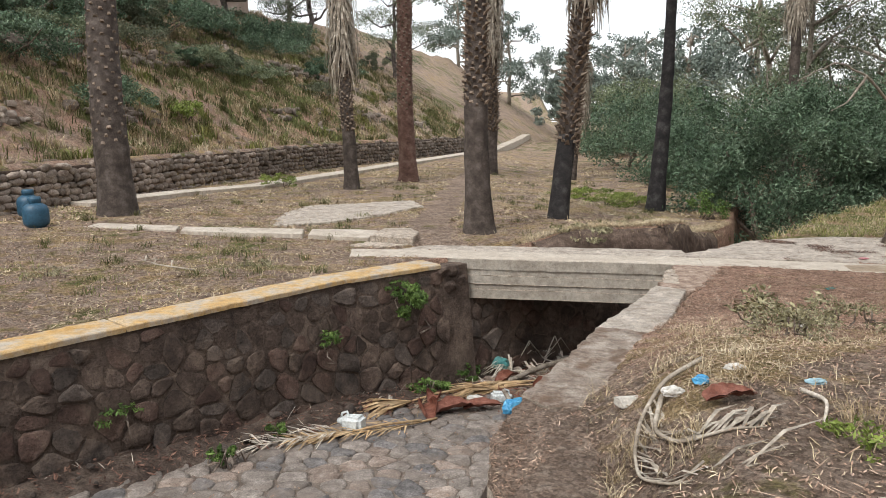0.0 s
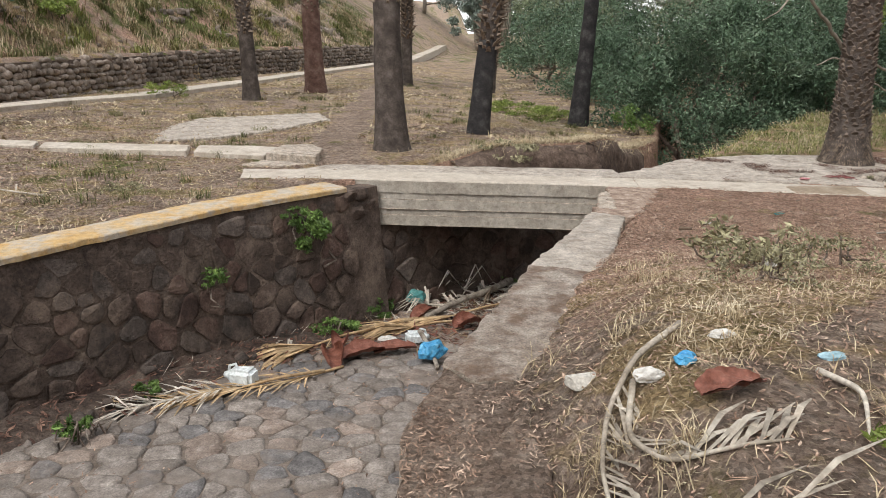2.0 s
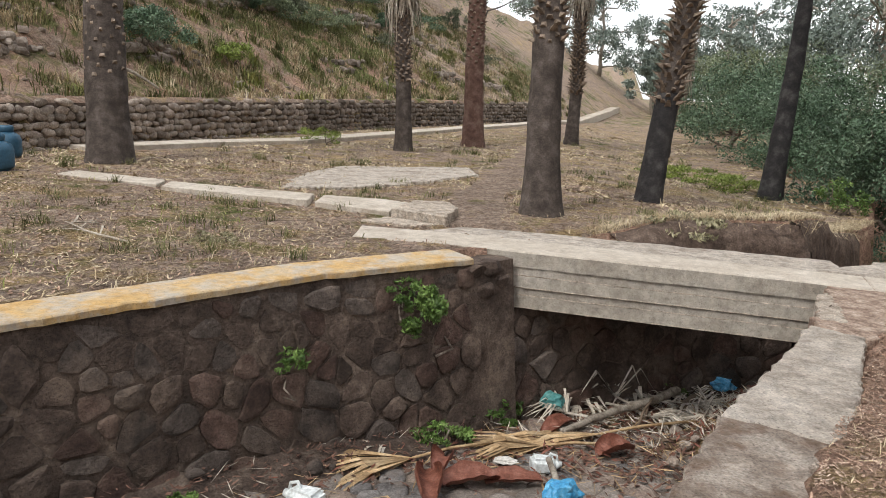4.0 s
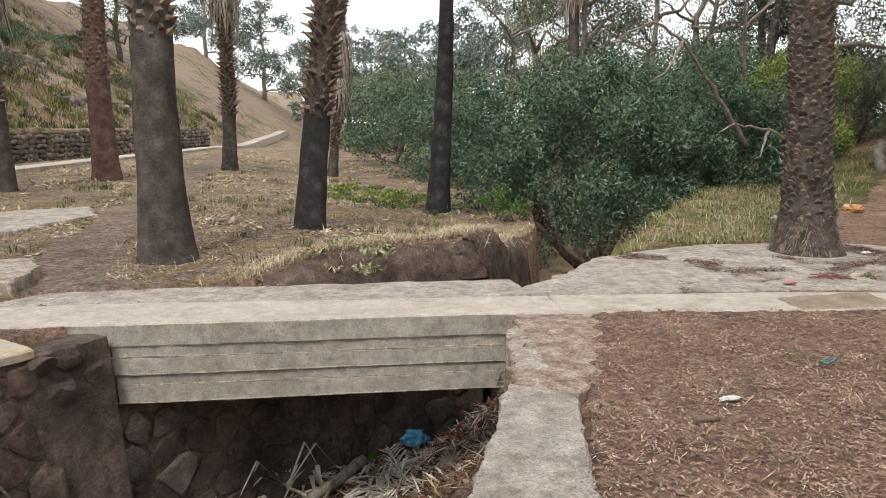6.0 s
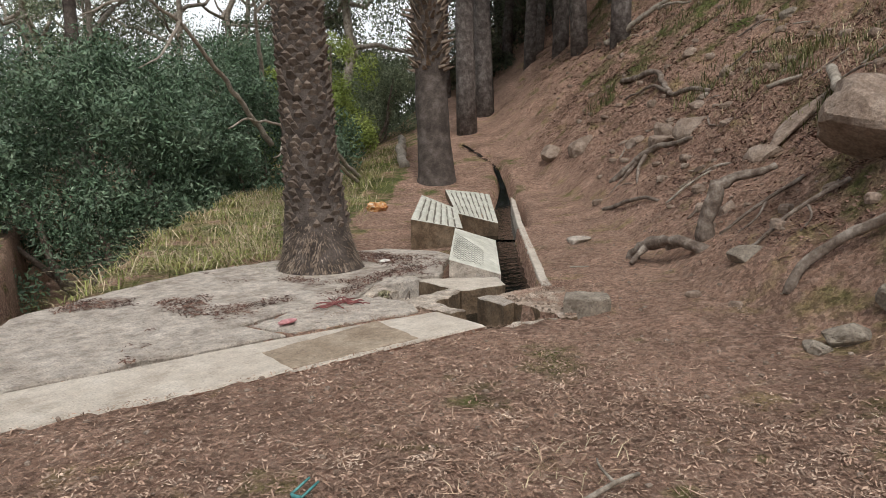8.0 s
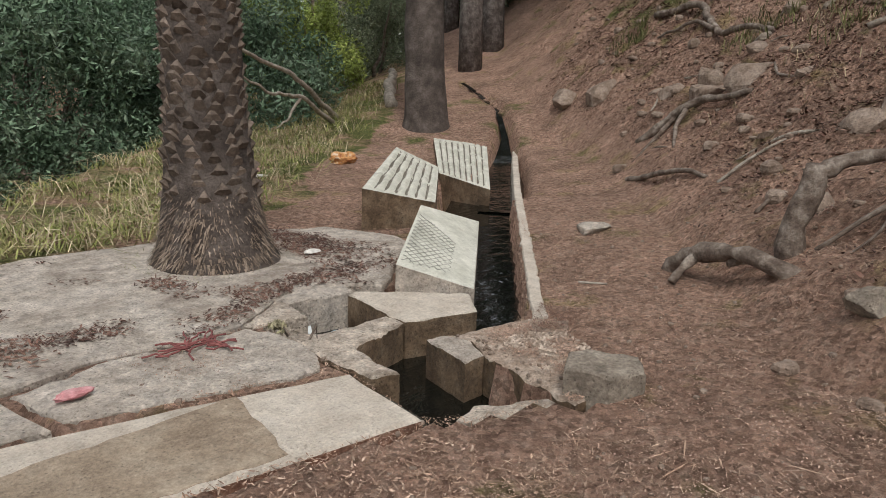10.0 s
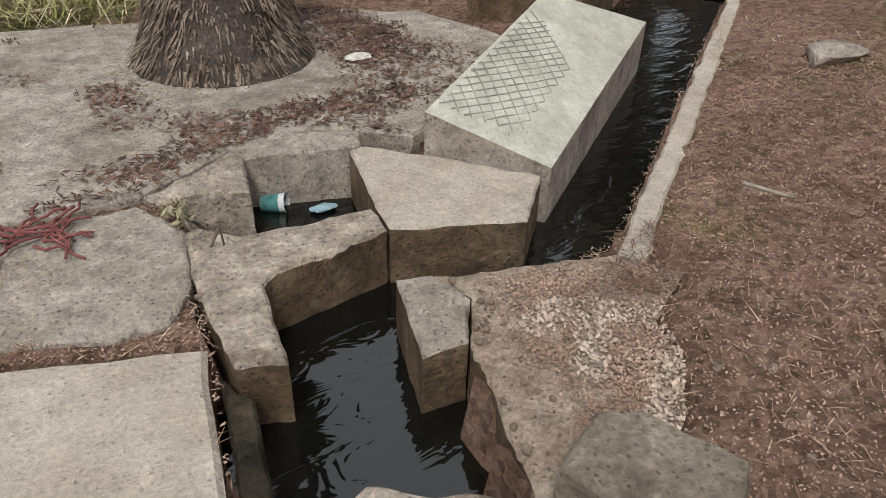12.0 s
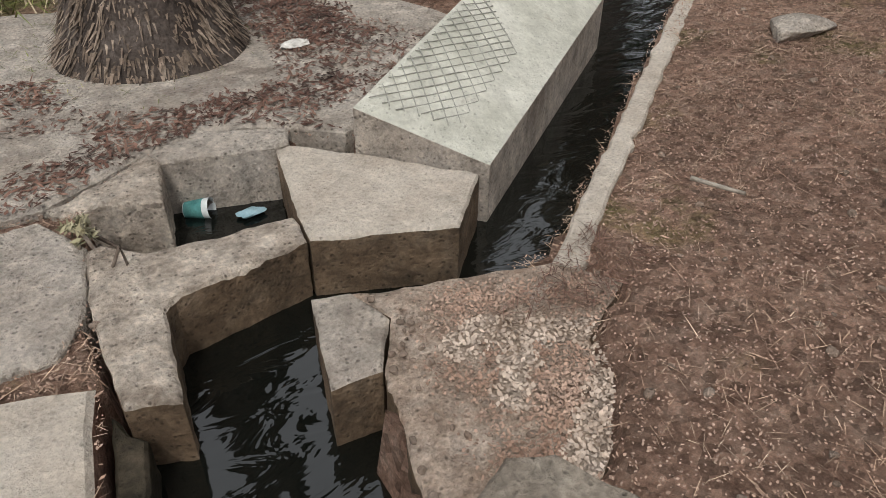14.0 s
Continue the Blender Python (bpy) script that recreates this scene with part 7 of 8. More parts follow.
crumple("wrapper", gpt(3.66, 8.28, 0.02), (0.12, 0.05, 0.025), 19, PAPER, "crumpled grey-green wrapper on the soil")
limb("stick", [(8.74, 9.82, 0.07), (8.76, 9.74, 0.075), (8.79, 9.66, 0.08)], 0.008, 0.006, WOOD, "short pale straw stick on red soil", "branch", 40)
limb("twig", [gpt(5.2, 7.78, 0.02), gpt(5.36, 7.74, 0.05), gpt(5.52, 7.72, 0.02)], 0.012, 0.008, WOOD, "forked pale twig on the soil", "branch", 41, forks=([gpt(5.36, 7.74, 0.04), gpt(5.46, 7.86, 0.03), gpt(5.54, 7.9, 0.02)],))
limb("twig", [gpt(3.3, 8.1, 0.015), gpt(3.42, 8.06, 0.02)], 0.018, 0.012, BRANCHES, "short brown stick on the soil", "branch", 42)

# cup floating in the small pool
cup = tagged(new("paper_cup"), "teal and white paper cup floating in the pool", "cup")
cup.matrix_basis = Matrix.Translation((7.47, 10.80, -0.185))
g = Geo()
ax = Vector((0.7, -0.45, 0.12)).normalized()
c0 = Vector((7.47, 10.80, -0.185))
g.tube([c0 - ax * 0.045, c0 + ax * 0.045], [0.028, 0.037], 16, False)
g.tube([c0 - ax * 0.044, c0 - ax * 0.04], 0.027, 16, True)
part("cup_wall", g.mesh("cup_wall", PLASTIC_WHITE, True), None, cup)
g = Geo()
g.tube([c0 - ax * 0.042, c0 + ax * 0.025], [0.0292, 0.0362], 16, False)
part("print_band", g.mesh("print_band", PLASTIC_TEAL, True), None, cup, "printed teal band")
g = Geo()
g.tube([c0 + ax * 0.044, c0 + ax * 0.048], [0.0385, 0.0385], 16, False)
part("lip", g.mesh("lip", PLASTIC_WHITE, True), None, cup)

crumple("blue_paper", (7.62, 10.70, -0.19), (0.10, 0.05, 0.02), 21, PALEBLUE, "pale blue paper scrap floating in the pool")
shrub("weed_clump", (7.09, 10.52, 0.0), (0.06, 0.08, 0.06), 160, 0.018, LEAF_DRY, "small grass tuft in a paving crack", 640, 6, 3, cat="weeds")

# blue gas bottles near the stout palm
def gas_bottle(loc, s):
    thing = tagged(new("gas_bottle"), "dark blue metal gas bottle standing on dry ground", "gas bottle", group="gas bottles by the palm")
    thing.matrix_basis = Matrix.Translation(loc)
    o = Vector(loc)
    for nm, prof in (("body", ((0.20, 0.0), (0.26, 0.05), (0.27, 0.12), (0.27, 0.36), (0.24, 0.45), (0.14, 0.52), (0.05, 0.54))), ("collar", ((0.13, 0.5), (0.14, 0.62), (0.12, 0.66))), ("foot_ring", ((0.2, -0.03), (0.2, 0.04)))):
        g = Geo()
        g.tube([o + Vector((0, 0, z * s)) for _, z in prof], [q * s for q, _ in prof], 20)
        part(nm, g.mesh(nm, GAS_BLUE, True), None, thing)


gas_bottle(gpt(-7.75, 13.8, 0.02), 0.85)
gas_bottle(gpt(-8.75, 15.35, 0.02), 0.85)

# building and parapet on the hill
def hill_house(x, y, turn, L, W, H):
    z = gz(x, y) - 0.4
    thing = tagged(new("hill_house"), "low pale house with a flat tiled roof on the hill", "house")
    m = Matrix.Translation((x, y, z)) @ Matrix.Rotation(radians(turn), 4, 'Z')
    thing.matrix_basis = m

    def box(nm, c, d, mat, bev=0.02):
        bm = bmesh.new()
        bmesh.ops.create_cube(bm, size=1, matrix=m @ Matrix.Translation(c) @ Matrix.Diagonal((*d, 1)))
        bmesh.ops.bevel(bm, geom=bm.edges[:], offset=bev, segments=1, affect='EDGES')
        return part(nm, bm, mat, thing)
    box("wall", (0, 0, H / 2), (L, W, H), HOUSE)
    box("roof", (0, -0.2, H + 0.12), (L + 0.8, W + 0.9, 0.24), ROOF)
    for i in range(4):
        cx = -L / 2 + L * (i + 0.5) / 4
        wdw = box("window", (cx, -W / 2 - 0.01, H * 0.55), (0.9, 0.08, 1.1), GLASSY)
        box("window_sill", (cx, -W / 2 - 0.06, H * 0.55 - 0.6), (1.1, 0.2, 0.08), PALE)


HOUSE = material("pale_pink_render", [(0.40, 0.30, 0.25), (0.52, 0.42, 0.36)], 2, 0.9, 0.1, 20, 20)
ROOF = material("clay_roof", [(0.25, 0.12, 0.08), (0.38, 0.2, 0.14)], 6, 0.9, 0.4, 10, 30)
GLASSY = material("dark_window_glass", [(0.02, 0.025, 0.03), (0.04, 0.045, 0.05)], 2, 0.15, 0, spec=0.5)
hill_house(-17.5, 44.0, 66, 13, 5, 2.4)
par = resample([(-21.5, 26.5), (-18.5, 32.0), (-16.0, 38.5), (-14.0, 44.0)], 1.2)
parapet = tagged(new("terrace_parapet"), "low terrace wall with pale posts on the hilltop", "wall")
for i in range(len(par) - 1):
    a, b = par[i], par[i + 1]
    q, w = offset_line([a, b], 0.15), offset_line([a, b], -0.15)
    zt = max(gz(*a), gz(*b)) + 0.7
    part("wall_panel", slab_bm([q[0], q[1], w[1], w[0]], zt - 1.6, zt, 0.6, 0.01, 0.02, i), HOUSE, parapet)
    bm = bmesh.new()
    bmesh.ops.create_cube(bm, size=1, matrix=Matrix.Translation((a[0], a[1], zt + 0.25)) @ Matrix.Diagonal((0.14, 0.14, 0.6, 1)))
    bmesh.ops.bevel(bm, geom=bm.edges[:], offset=0.015, segments=1, affect='EDGES')
    part("post", bm, PALE, parapet)

# ---- weeds, grass and litter ----
for i, (x, y, sx, h) in enumerate(((-13.2, 22.8, 2.2, 1.6), (-14.8, 26.4, 2.6, 2.0), (-15.2, 30.5, 2.8, 2.2), (-13.0, 34.5, 2.6, 2.0), (-11.6, 39.5, 2.6, 1.8), (-16.6, 20.2, 2.6, 2.4), (-14.6, 17.8, 2.2, 1.8), (-10.0, 45.5, 2.6, 1.8))):
    shrub("crest_shrub", (x, y), (sx, sx, h), 9000, 0.06, LEAF_DARK, "dense dark bush near the top of the hill", 560 + i, 30, 5, low=0.02)
for i, (x, y, sx, h, n, lm, lab) in enumerate((
        (-10.4, 23.6, 1.1, 1.2, 3200, LEAF_DARK, "dark green bush above the dry-stone wall"),
        (-9.4, 26.6, 0.55, 0.7, 900, LEAF_LIGHT, "yellowish tuft on the dry hill"),
        (-13.5, 26.0, 1.3, 1.0, 2400, LEAF_MID, "green shrub on the hillside"), (-11.0, 33.0, 1.6, 1.0, 2800, LEAF_MID, "green shrub on the hillside"),
        (-9.2, 35.5, 1.5, 0.9, 2600, LEAF_MID, "green shrub on the hillside"), (-9.5, 40.0, 1.8, 1.0, 2600, LEAF_DARK, "dark shrub on the hillside"),
        (-12.5, 30.0, 1.4, 1.0, 2400, LEAF_OLIVE, "olive green shrub on the hillside"), (-14.5, 33.0, 2.0, 1.6, 3000, LEAF_DARK, "dark shrub high on the hill"),
        (-16.5, 28.5, 2.0, 1.8, 3000, LEAF_DARK, "dark shrub below the terrace"), (-18.0, 24.0, 2.2, 2.0, 3200, LEAF_DARK, "dark shrub below the terrace"),
        (-7.0, 46.5, 1.8, 1.2, 2200, LEAF_DARK, "dark shrub on the crest"), (-19.0, 19.5, 2.2, 2.2, 3200, LEAF_DARK, "dark shrub on the upper slope"),
        (-6.5, 38.5, 1.0, 0.7, 1200, LEAF_OLIVE, "low weed clump on the hill"), (-3.0, 50.0, 1.2, 0.8, 1200, LEAF_OLIVE, "low weed clump on the hill"))):
    shrub("hill_shrub", (x, y), (sx * 1.5, sx * 1.5, h * 1.1), int(n * 2.2), 0.05, lm, lab, 500 + i, 26, 4, low=0.05)
for i, (x, y, sx, h, n, lm, lab) in enumerate((
        (5.2, 21.5, 1.3, 0.45, 2600, LEAF_LIGHT, "bright green weeds by the burnt palm"), (4.2, 22.3, 1.2, 0.4, 2200, LEAF_LIGHT, "bright green weeds on the bank"),
        (6.9, 19.0, 0.6, 0.9, 1600, LEAF_IVY, "fresh green bush at the stream edge"), (7.6, 18.2, 0.7, 0.9, 1600, LEAF_IVY, "fresh green bush at the stream edge"),
        (3.0, 6.3, 0.55, 0.42, 600, LEAF_DRY, "withered grey-green weeds on the near bank"), (3.5, 6.0, 0.5, 0.3, 1000, LEAF_DRY, "straggling weeds on the near bank"), (2.75, 5.6, 0.5, 0.3, 1200, LEAF_DRY, "withered weeds on the near bank"),
        (1.98, 3.2, 0.25, 0.12, 500, LEAF_LIGHT, "low green weeds on the bank"), (-5.0, 22.0, 0.7, 0.55, 1200, LEAF_LIGHT, "yellow-green weeds by the path"),
        (2.4, 12.5, 0.7, 0.35, 1500, LEAF_DRY, "matted dry weeds on the bank edge"), (-2.7, 10.2, 0.3, 0.15, 500, LEAF_DRY, "low weeds on the far bank"), (-5.3, 9.6, 0.35, 0.2, 500, LEAF_DRY, "low weeds on the far bank"))):
    shrub("weed_clump", (x, y), (sx, sx, h), n, 0.035 if sx > 0.5 else 0.018, lm, lab, 600 + i, 14, 5, cat="weeds", low=0.15)
for i, (x, y, z, sx, h, n) in enumerate(((-0.42, 9.80, -0.62, 0.26, 0.55, 1900), (-0.62, 9.85, -0.3, 0.3, 0.2, 700), (-1.5, 9.0, -0.75, 0.24, 0.22, 350), (-3.3, 6.95, -0.95, 0.3, 0.25, 350), (0.15, 10.5, fz(10.5) + 0.05, 0.34, 0.28, 700), (3.1, 9.75, -0.6, 0.2, 0.5, 160), (2.4, 12.2, fz(12.2) + 0.1, 0.35, 0.35, 600))):
    shrub("wall_weed", (x, y, z), (sx, sx, h), n, 0.028, LEAF_IVY, "small green plant growing from the channel wall", 700 + i, 10, 1, cat="weeds")


def scatter(n, box, keep, seed):
    """Random ground points, thinned by keep(x, y) in 0..1."""
    r = np.random.default_rng(seed)
    x, y = r.uniform(box[0], box[1], n), r.uniform(box[2], box[3], n)
    ok = r.random(n) < keep(x, y)
    x, y = x[ok], y[ok]
    return x, y, height(x, y), r


def on_soil(x, y):
    m = (seg_dist(x, y, [(7.0, 9.1), (7.44, 9.05), (7.49, 9.26), (7.6, 9.65), (7.69, 9.8)])[0] > 0.1) & ~in_poly(x, y, PLAZA) & ~in_poly(x, y, CURB + CURB_IN[::-1]) & ~in_poly(x, y, POOL_CUT) & ~in_poly(x, y, DECK_BACK) & ~in_poly(x, y, BASIN_EDGE)
    dl, rl = seg_dist(x, y, CHAN_L)
    dr, rr = seg_dist(x, y, CHAN_R)
    return m & ~(rl & ~rr) & (np.minimum(dl, dr) > 0.45), rr


def blades(name, pts, h, w, lean, mat, label):
    x, y, z, r = pts
    n = len(x)
    a = r.uniform(0, 6.283, n)
    hh = h * r.uniform(0.45, 1.3, n)
    d = np.stack([np.cos(a), np.sin(a), np.zeros(n)], 1)
    s = np.stack([-np.sin(a), np.cos(a), np.zeros(n)], 1) * (w * r.uniform(0.6, 1.3, n))[:, None]
    p0 = np.stack([x, y, z - 0.01], 1)
    up = np.array([0, 0, 1.0])
    k = (lean * r.uniform(0.2, 1.6, n) * hh)[:, None]
    p1 = p0 + up * (hh * 0.6)[:, None] + d * k * 0.35
    p2 = p0 + up * hh[:, None] * np.maximum(0.25, 1 - 0.25 * lean) + d * k
    q = np.concatenate([np.stack([p0 - s, p0 + s, p1 + s * 0.8, p1 - s * 0.8], 1), np.stack([p1 - s * 0.8, p1 + s * 0.8, p2 + s * 0.1, p2 - s * 0.1], 1)])
    return tagged(part(name, quads_mesh(name, q, mat)), label, "grass", kind="stuff")


def flakes(name, pts, length, width, mat, label, tilt=0.25, lift=0.006):
    x, y, z, r = pts
    n = len(x)
    a = r.uniform(0, 6.283, n)
    L = (length * r.uniform(0.35, 1.5, n) * 0.5)[:, None]
    W = (width * r.uniform(0.5, 1.4, n) * 0.5)[:, None]
    d = np.stack([np.cos(a), np.sin(a), r.normal(0, tilt, n)], 1)
    s = np.stack([-np.sin(a), np.cos(a), r.normal(0, tilt, n)], 1)
    p = np.stack([x, y, z + lift + 0.01 * r.random(n)], 1)
    q = np.stack([p - d * L - s * W * 0.5, p - d * L * 0.2 + s * W, p + d * L + s * W * 0.3, p + d * L * 0.3 - s * W], 1)
    return tagged(part(name, quads_mesh(name, q, mat)), label, "litter", kind="stuff")


def right_soil(x, y):
    ok, rr = on_soil(x, y)
    return ok & rr


def right_edge(x, y):
    dr, rr = seg_dist(x, y, CHAN_R)
    return rr & ((dr > 0.46) | ((y < 4.9) & (dr > 0.12)))


def k_chips(x, y):
    s = (x - 8.18) * 0.6 - (y - 9.77) * 0.8
    clear = 0.12 + 0.88 * ss(0.9, 2.4, np.hypot(x - 8.3, y - 9.2))
    return clear * right_soil(x, y) * np.clip(0.55 + 0.5 * fbm(x, y, 0.7, 3, 21), 0.08, 1) * (1 - 0.55 * ss(0.0, 0.4, s) * ss(2.2, 1.4, s) * ss(6, 8, x))


flakes("pine_litter", scatter(150000, (1.5, 8.2, 5.5, 10.2), lambda x, y: k_chips(x, y) * ss(7.6, 6.2, x), 1), 0.024, 0.0062, CHIPS, "brown chips and needles covering the soil", 0.3)
flakes("long_litter", scatter(6000, (1.5, 8.2, 5.5, 10.2), lambda x, y: k_chips(x, y) * ss(7.6, 6.2, x), 31), 0.075, 0.005, CHIPS, "longer bark strips on the soil", 0.2)
flakes("slope_litter", scatter(90000, (7.5, 14.5, 6.0, 13.5), k_chips, 2), 0.022, 0.005, CRUMB, "brown needles scattered over the slope", 0.3)
flakes("soil_crumbs", scatter(90000, (6.4, 10.5, 8.0, 11.2), lambda x, y: right_soil(x, y) * 0.8, 32), 0.0075, 0.005, CRUMB, "crumbs of soil and gravel", 0.4, 0.003)
flakes("needle_litter", scatter(26000, (6.6, 10.5, 8.0, 11.2), lambda x, y: right_soil(x, y) * np.clip(0.4 + 0.9 * fbm(x, y, 0.5, 3, 61), 0.1, 1), 12), 0.07, 0.0019, NEEDLE, "thin dry needles on red soil", 0.12)
# woodland litter, spread wider in a dark colour to imitate canopy shade
flakes("far_slope_litter", scatter(210000, (9, 31, 3, 27), lambda x, y: right_soil(x, y) * ss(1.6, 3.2, (x - 8.18) * 0.6 - (y - 9.77) * 0.8 + 0.8 * ss(13, 16, x)) * np.clip(0.55 + 0.9 * fbm(x, y, 1.8, 3, 62), 0.1, 1), 3), 0.09, 0.022, DARKLIT, "leaf litter on the upper slope, darkened for canopy shade", 0.35)
blades("slope_grass", scatter(60000, (8, 26, 4, 19), lambda x, y: right_soil(x, y) * ss(1.6, 3.6, (x - 8.18) * 0.6 - (y - 9.77) * 0.8) * np.clip(fbm(x, y, 1.4, 3, 41) * 1.5 + 0.05, 0, 1), 33), 0.16, 0.004, 1.2, STRAW, "dry grass on the upper slope")
flakes("bank_straw", scatter(60000, (-2.6, 6.5, -1.0, 8.2), lambda x, y: right_edge(x, y) * zones(x, y)[0], 4), 0.06, 0.005, STRAW, "flattened straw on the near bank", 0.3)
flakes("bank_chips", scatter(70000, (-2.6, 6.5, 0.0, 8.5), lambda x, y: right_edge(x, y) * 0.7, 14), 0.03, 0.008, CHIPS, "brown litter on the near bank", 0.35)
x_, y_, z_, r_ = scatter(44000, (-1.2, 1.3, 0.5, 5.2), lambda x, y: in_poly(x, y, SOIL_EDGE) * np.clip(0.5 + 0.8 * fbm(x, y, 0.4, 3, 15), 0.05, 1), 34)
z_ = np.array([edge_z(a, b) for a, b in zip(x_, y_)])
flakes("edge_litter", (x_, y_, z_, r_), 0.035, 0.006, CHIPS, "straw and chips on the soil-covered edge", 0.3, 0.003)
blades("bank_grass", scatter(34000, (-0.6, 7, -1.0, 8.2), lambda x, y: right_soil(x, y) * np.clip(zones(x, y)[0] * 0.9 + fbm(x, y, 0.8, 2, 31) * 0.6 - 0.15, 0, 1), 5), 0.07, 0.0022, 1.2, STRAW, "short dry grass on the near bank")


def left_ground(x, y):
    ok, rr = on_soil(x, y)
    dw, rw = seg_dist(x, y, WALL_W)
    return ok & ~rr & rw & (seg_dist(x, y, FOOT_TRACK)[0] + 0.2 * fbm(x, y, 0.5, 2, 44) > 0.4)


flakes("left_straw", scatter(90000, (-9, 5.5, 4.5, 18), lambda x, y: left_ground(x, y) * np.clip(0.22 + 1.1 * fbm(x, y, 0.9, 3, 22), 0.03, 1), 6), 0.075, 0.010, STRAW, "flattened straw on the far bank", 0.3)
flakes("left_chips", scatter(60000, (-9, 5.5, 4.5, 18), lambda x, y: left_ground(x, y) * 0.7, 16), 0.05, 0.016, CHIPS, "brown leaf litter on the far bank", 0.3)
flakes("far_straw", scatter(60000, (-9, 8, 14, 44), lambda x, y: left_ground(x, y) * np.clip(0.2 + 1.1 * fbm(x, y, 1.5, 3, 23), 0.03, 1), 7), 0.16, 0.03, STRAW, "straw under the palms", 0.4)
blades("left_grass", scatter(52000, (-9, 6, 5, 30), lambda x, y: left_ground(x, y) * np.clip(fbm(x, y, 1.3, 3, 24) * 1.4 + 0.1, 0, 1), 8), 0.10, 0.004, 1.1, STRAW, "short dry grass on the far bank")
blades("left_weeds", scatter(30000, (-9, 6, 5, 30), lambda x, y: left_ground(x, y) * np.clip(fbm(x, y, 1.1, 3, 25) * 1.6 - 0.25, 0, 1), 9), 0.10, 0.005, 0.9, GRASS, "sparse green weeds on the far bank")


def hill_ground(x, y):
    dw, rw = seg_dist(x, y, WALL_W)
    return ~rw & (dw > 0.4) & (dw < 17)


blades("hill_straw", scatter(40000, (-26, 4, 10, 62), lambda x, y: hill_ground(x, y) * np.clip(fbm(x, y, 2.2, 3, 26) * 2.0 - 0.1, 0, 1), 10), 0.26, 0.013, 0.8, CHIPS, "dry grass on the hillside")
blades("hill_green", scatter(70000, (-26, 4, 10, 62), lambda x, y: hill_ground(x, y) * np.clip(zones(x, y)[1] * 2.4 - 0.6, 0, 1), 11), 0.34, 0.014, 0.8, HILLGRASS, "green grass patches on the hillside")


def stream_bank(x, y):
    dr, rr = seg_dist(x, y, CHAN_R)
    s = (x - 8.18) * 0.6 - (y - 9.77) * 0.8
    ok = rr & ~in_poly(x, y, PLAZA) & ~in_poly(x, y, CURB + CURB_IN[::-1]) & (y > 10.95)
    return ok * ss(-2.0, -2.8, s) * np.clip(0.5 + 1.1 * fbm(x, y, 0.7, 3, 27), 0.03, 1)


blades("bank_tall_grass", scatter(70000, (4.0, 17, 11.2, 22), stream_bank, 13), 0.15, 0.005, 1.9, GRASS, "tall yellow-green grass above the stream")
blades("bank_dry_grass", scatter(36000, (4.0, 17, 11.2, 22), stream_bank, 17), 0.2, 0.004, 1.8, STRAW, "tall dry grass stalks above the stream")


def cliff_top(x, y):
    dl, rl = seg_dist(x, y, CHAN_L)
    return (~rl) * ss(0.30, 0.36, dl) * ss(1.0, 0.5, dl) * (y > 11.6) * (x > 1.2) * (y < 19)


blades("cliff_grass", scatter(60000, (1.2, 8.5, 11.6, 18), cliff_top, 18), 0.12, 0.004, 1.6, STRAW, "dry grass overhanging the earth bank")


def round_palm(x, y):
    d = np.hypot(x - 7.60, y - 11.87)
    return ss(0.62, 0.42, d) * (d > 0.3) * np.where(x < 7.75, 1, 0.25)


blades("palm_foot_grass", scatter(9000, (7.0, 8.4, 11.3, 12.7), round_palm, 19), 0.11, 0.003, 1.0, GRASS, "tuft of grass around the date palm foot")


def paving_dirt(x, y):
    return in_poly(x, y, PLAZA) * np.clip(fbm(x, y, 0.55, 3, 28) * 2.2 - 0.35 + 0.5 * ss(9.0, 8.0, np.hypot(x - 16, y - 10.8)), 0, 1)


x_, y_, z_, r_ = scatter(60000, (5.0, 8.7, 10.4, 12.7), paving_dirt, 20)
flakes("paving_litter", (x_, y_, np.full(len(x_), 0.012), r_), 0.035, 0.010, DARKLIT, "dark leaf litter on the paving", 0.2, 0.003)


def pebbles(name, pts, size, mat, label, meshes):
    x, y, z, r = pts
    g = Geo()
    for i in range(len(x)):
        me = meshes[i % len(meshes)]
        s = size * r.uniform(0.4, 1.6)
        m = Matrix.Translation((x[i], y[i], z[i] + s * 0.12)) @ Matrix.Rotation(r.uniform(0, 6.28), 4, 'Z') @ Matrix.Rotation(r.uniform(-0.5, 0.5), 4, 'X') @ Matrix.Diagonal((s, s * r.uniform(0.6, 1), s * r.uniform(0.4, 0.8), 1))
        g.add([m @ v.co for v in me.vertices], [tuple(p.vertices) for p in me.polygons])
    return tagged(part(name, g.mesh(name, mat)), label, "stones", kind="stuff")


chunks = [stone_mesh("chunk", 120 + i, ROCK, 0.1) for i in range(4)]
pebbles("slope_stones", scatter(900, (8, 22, 5, 18), lambda x, y: right_soil(x, y) * ss(0.8, 2.5, (x - 8.18) * 0.6 - (y - 9.77) * 0.8) * 0.8, 51), 0.12, ROCK, "loose stones on the red slope", chunks)
pebbles("soil_pebbles", scatter(1200, (2, 10.5, 6, 11), lambda x, y: right_soil(x, y) * 0.9, 52), 0.022, ROCK, "small pebbles on the soil", chunks)
pebbles("hill_stones", scatter(3600, (-22, 2, 12, 50), lambda x, y: hill_ground(x, y) * np.clip(fbm(x, y, 2.5, 2, 53) * 1.5 + 0.1, 0, 1), 54), 0.22, DRYSTONE, "loose stones scattered over the dry hill", chunks)


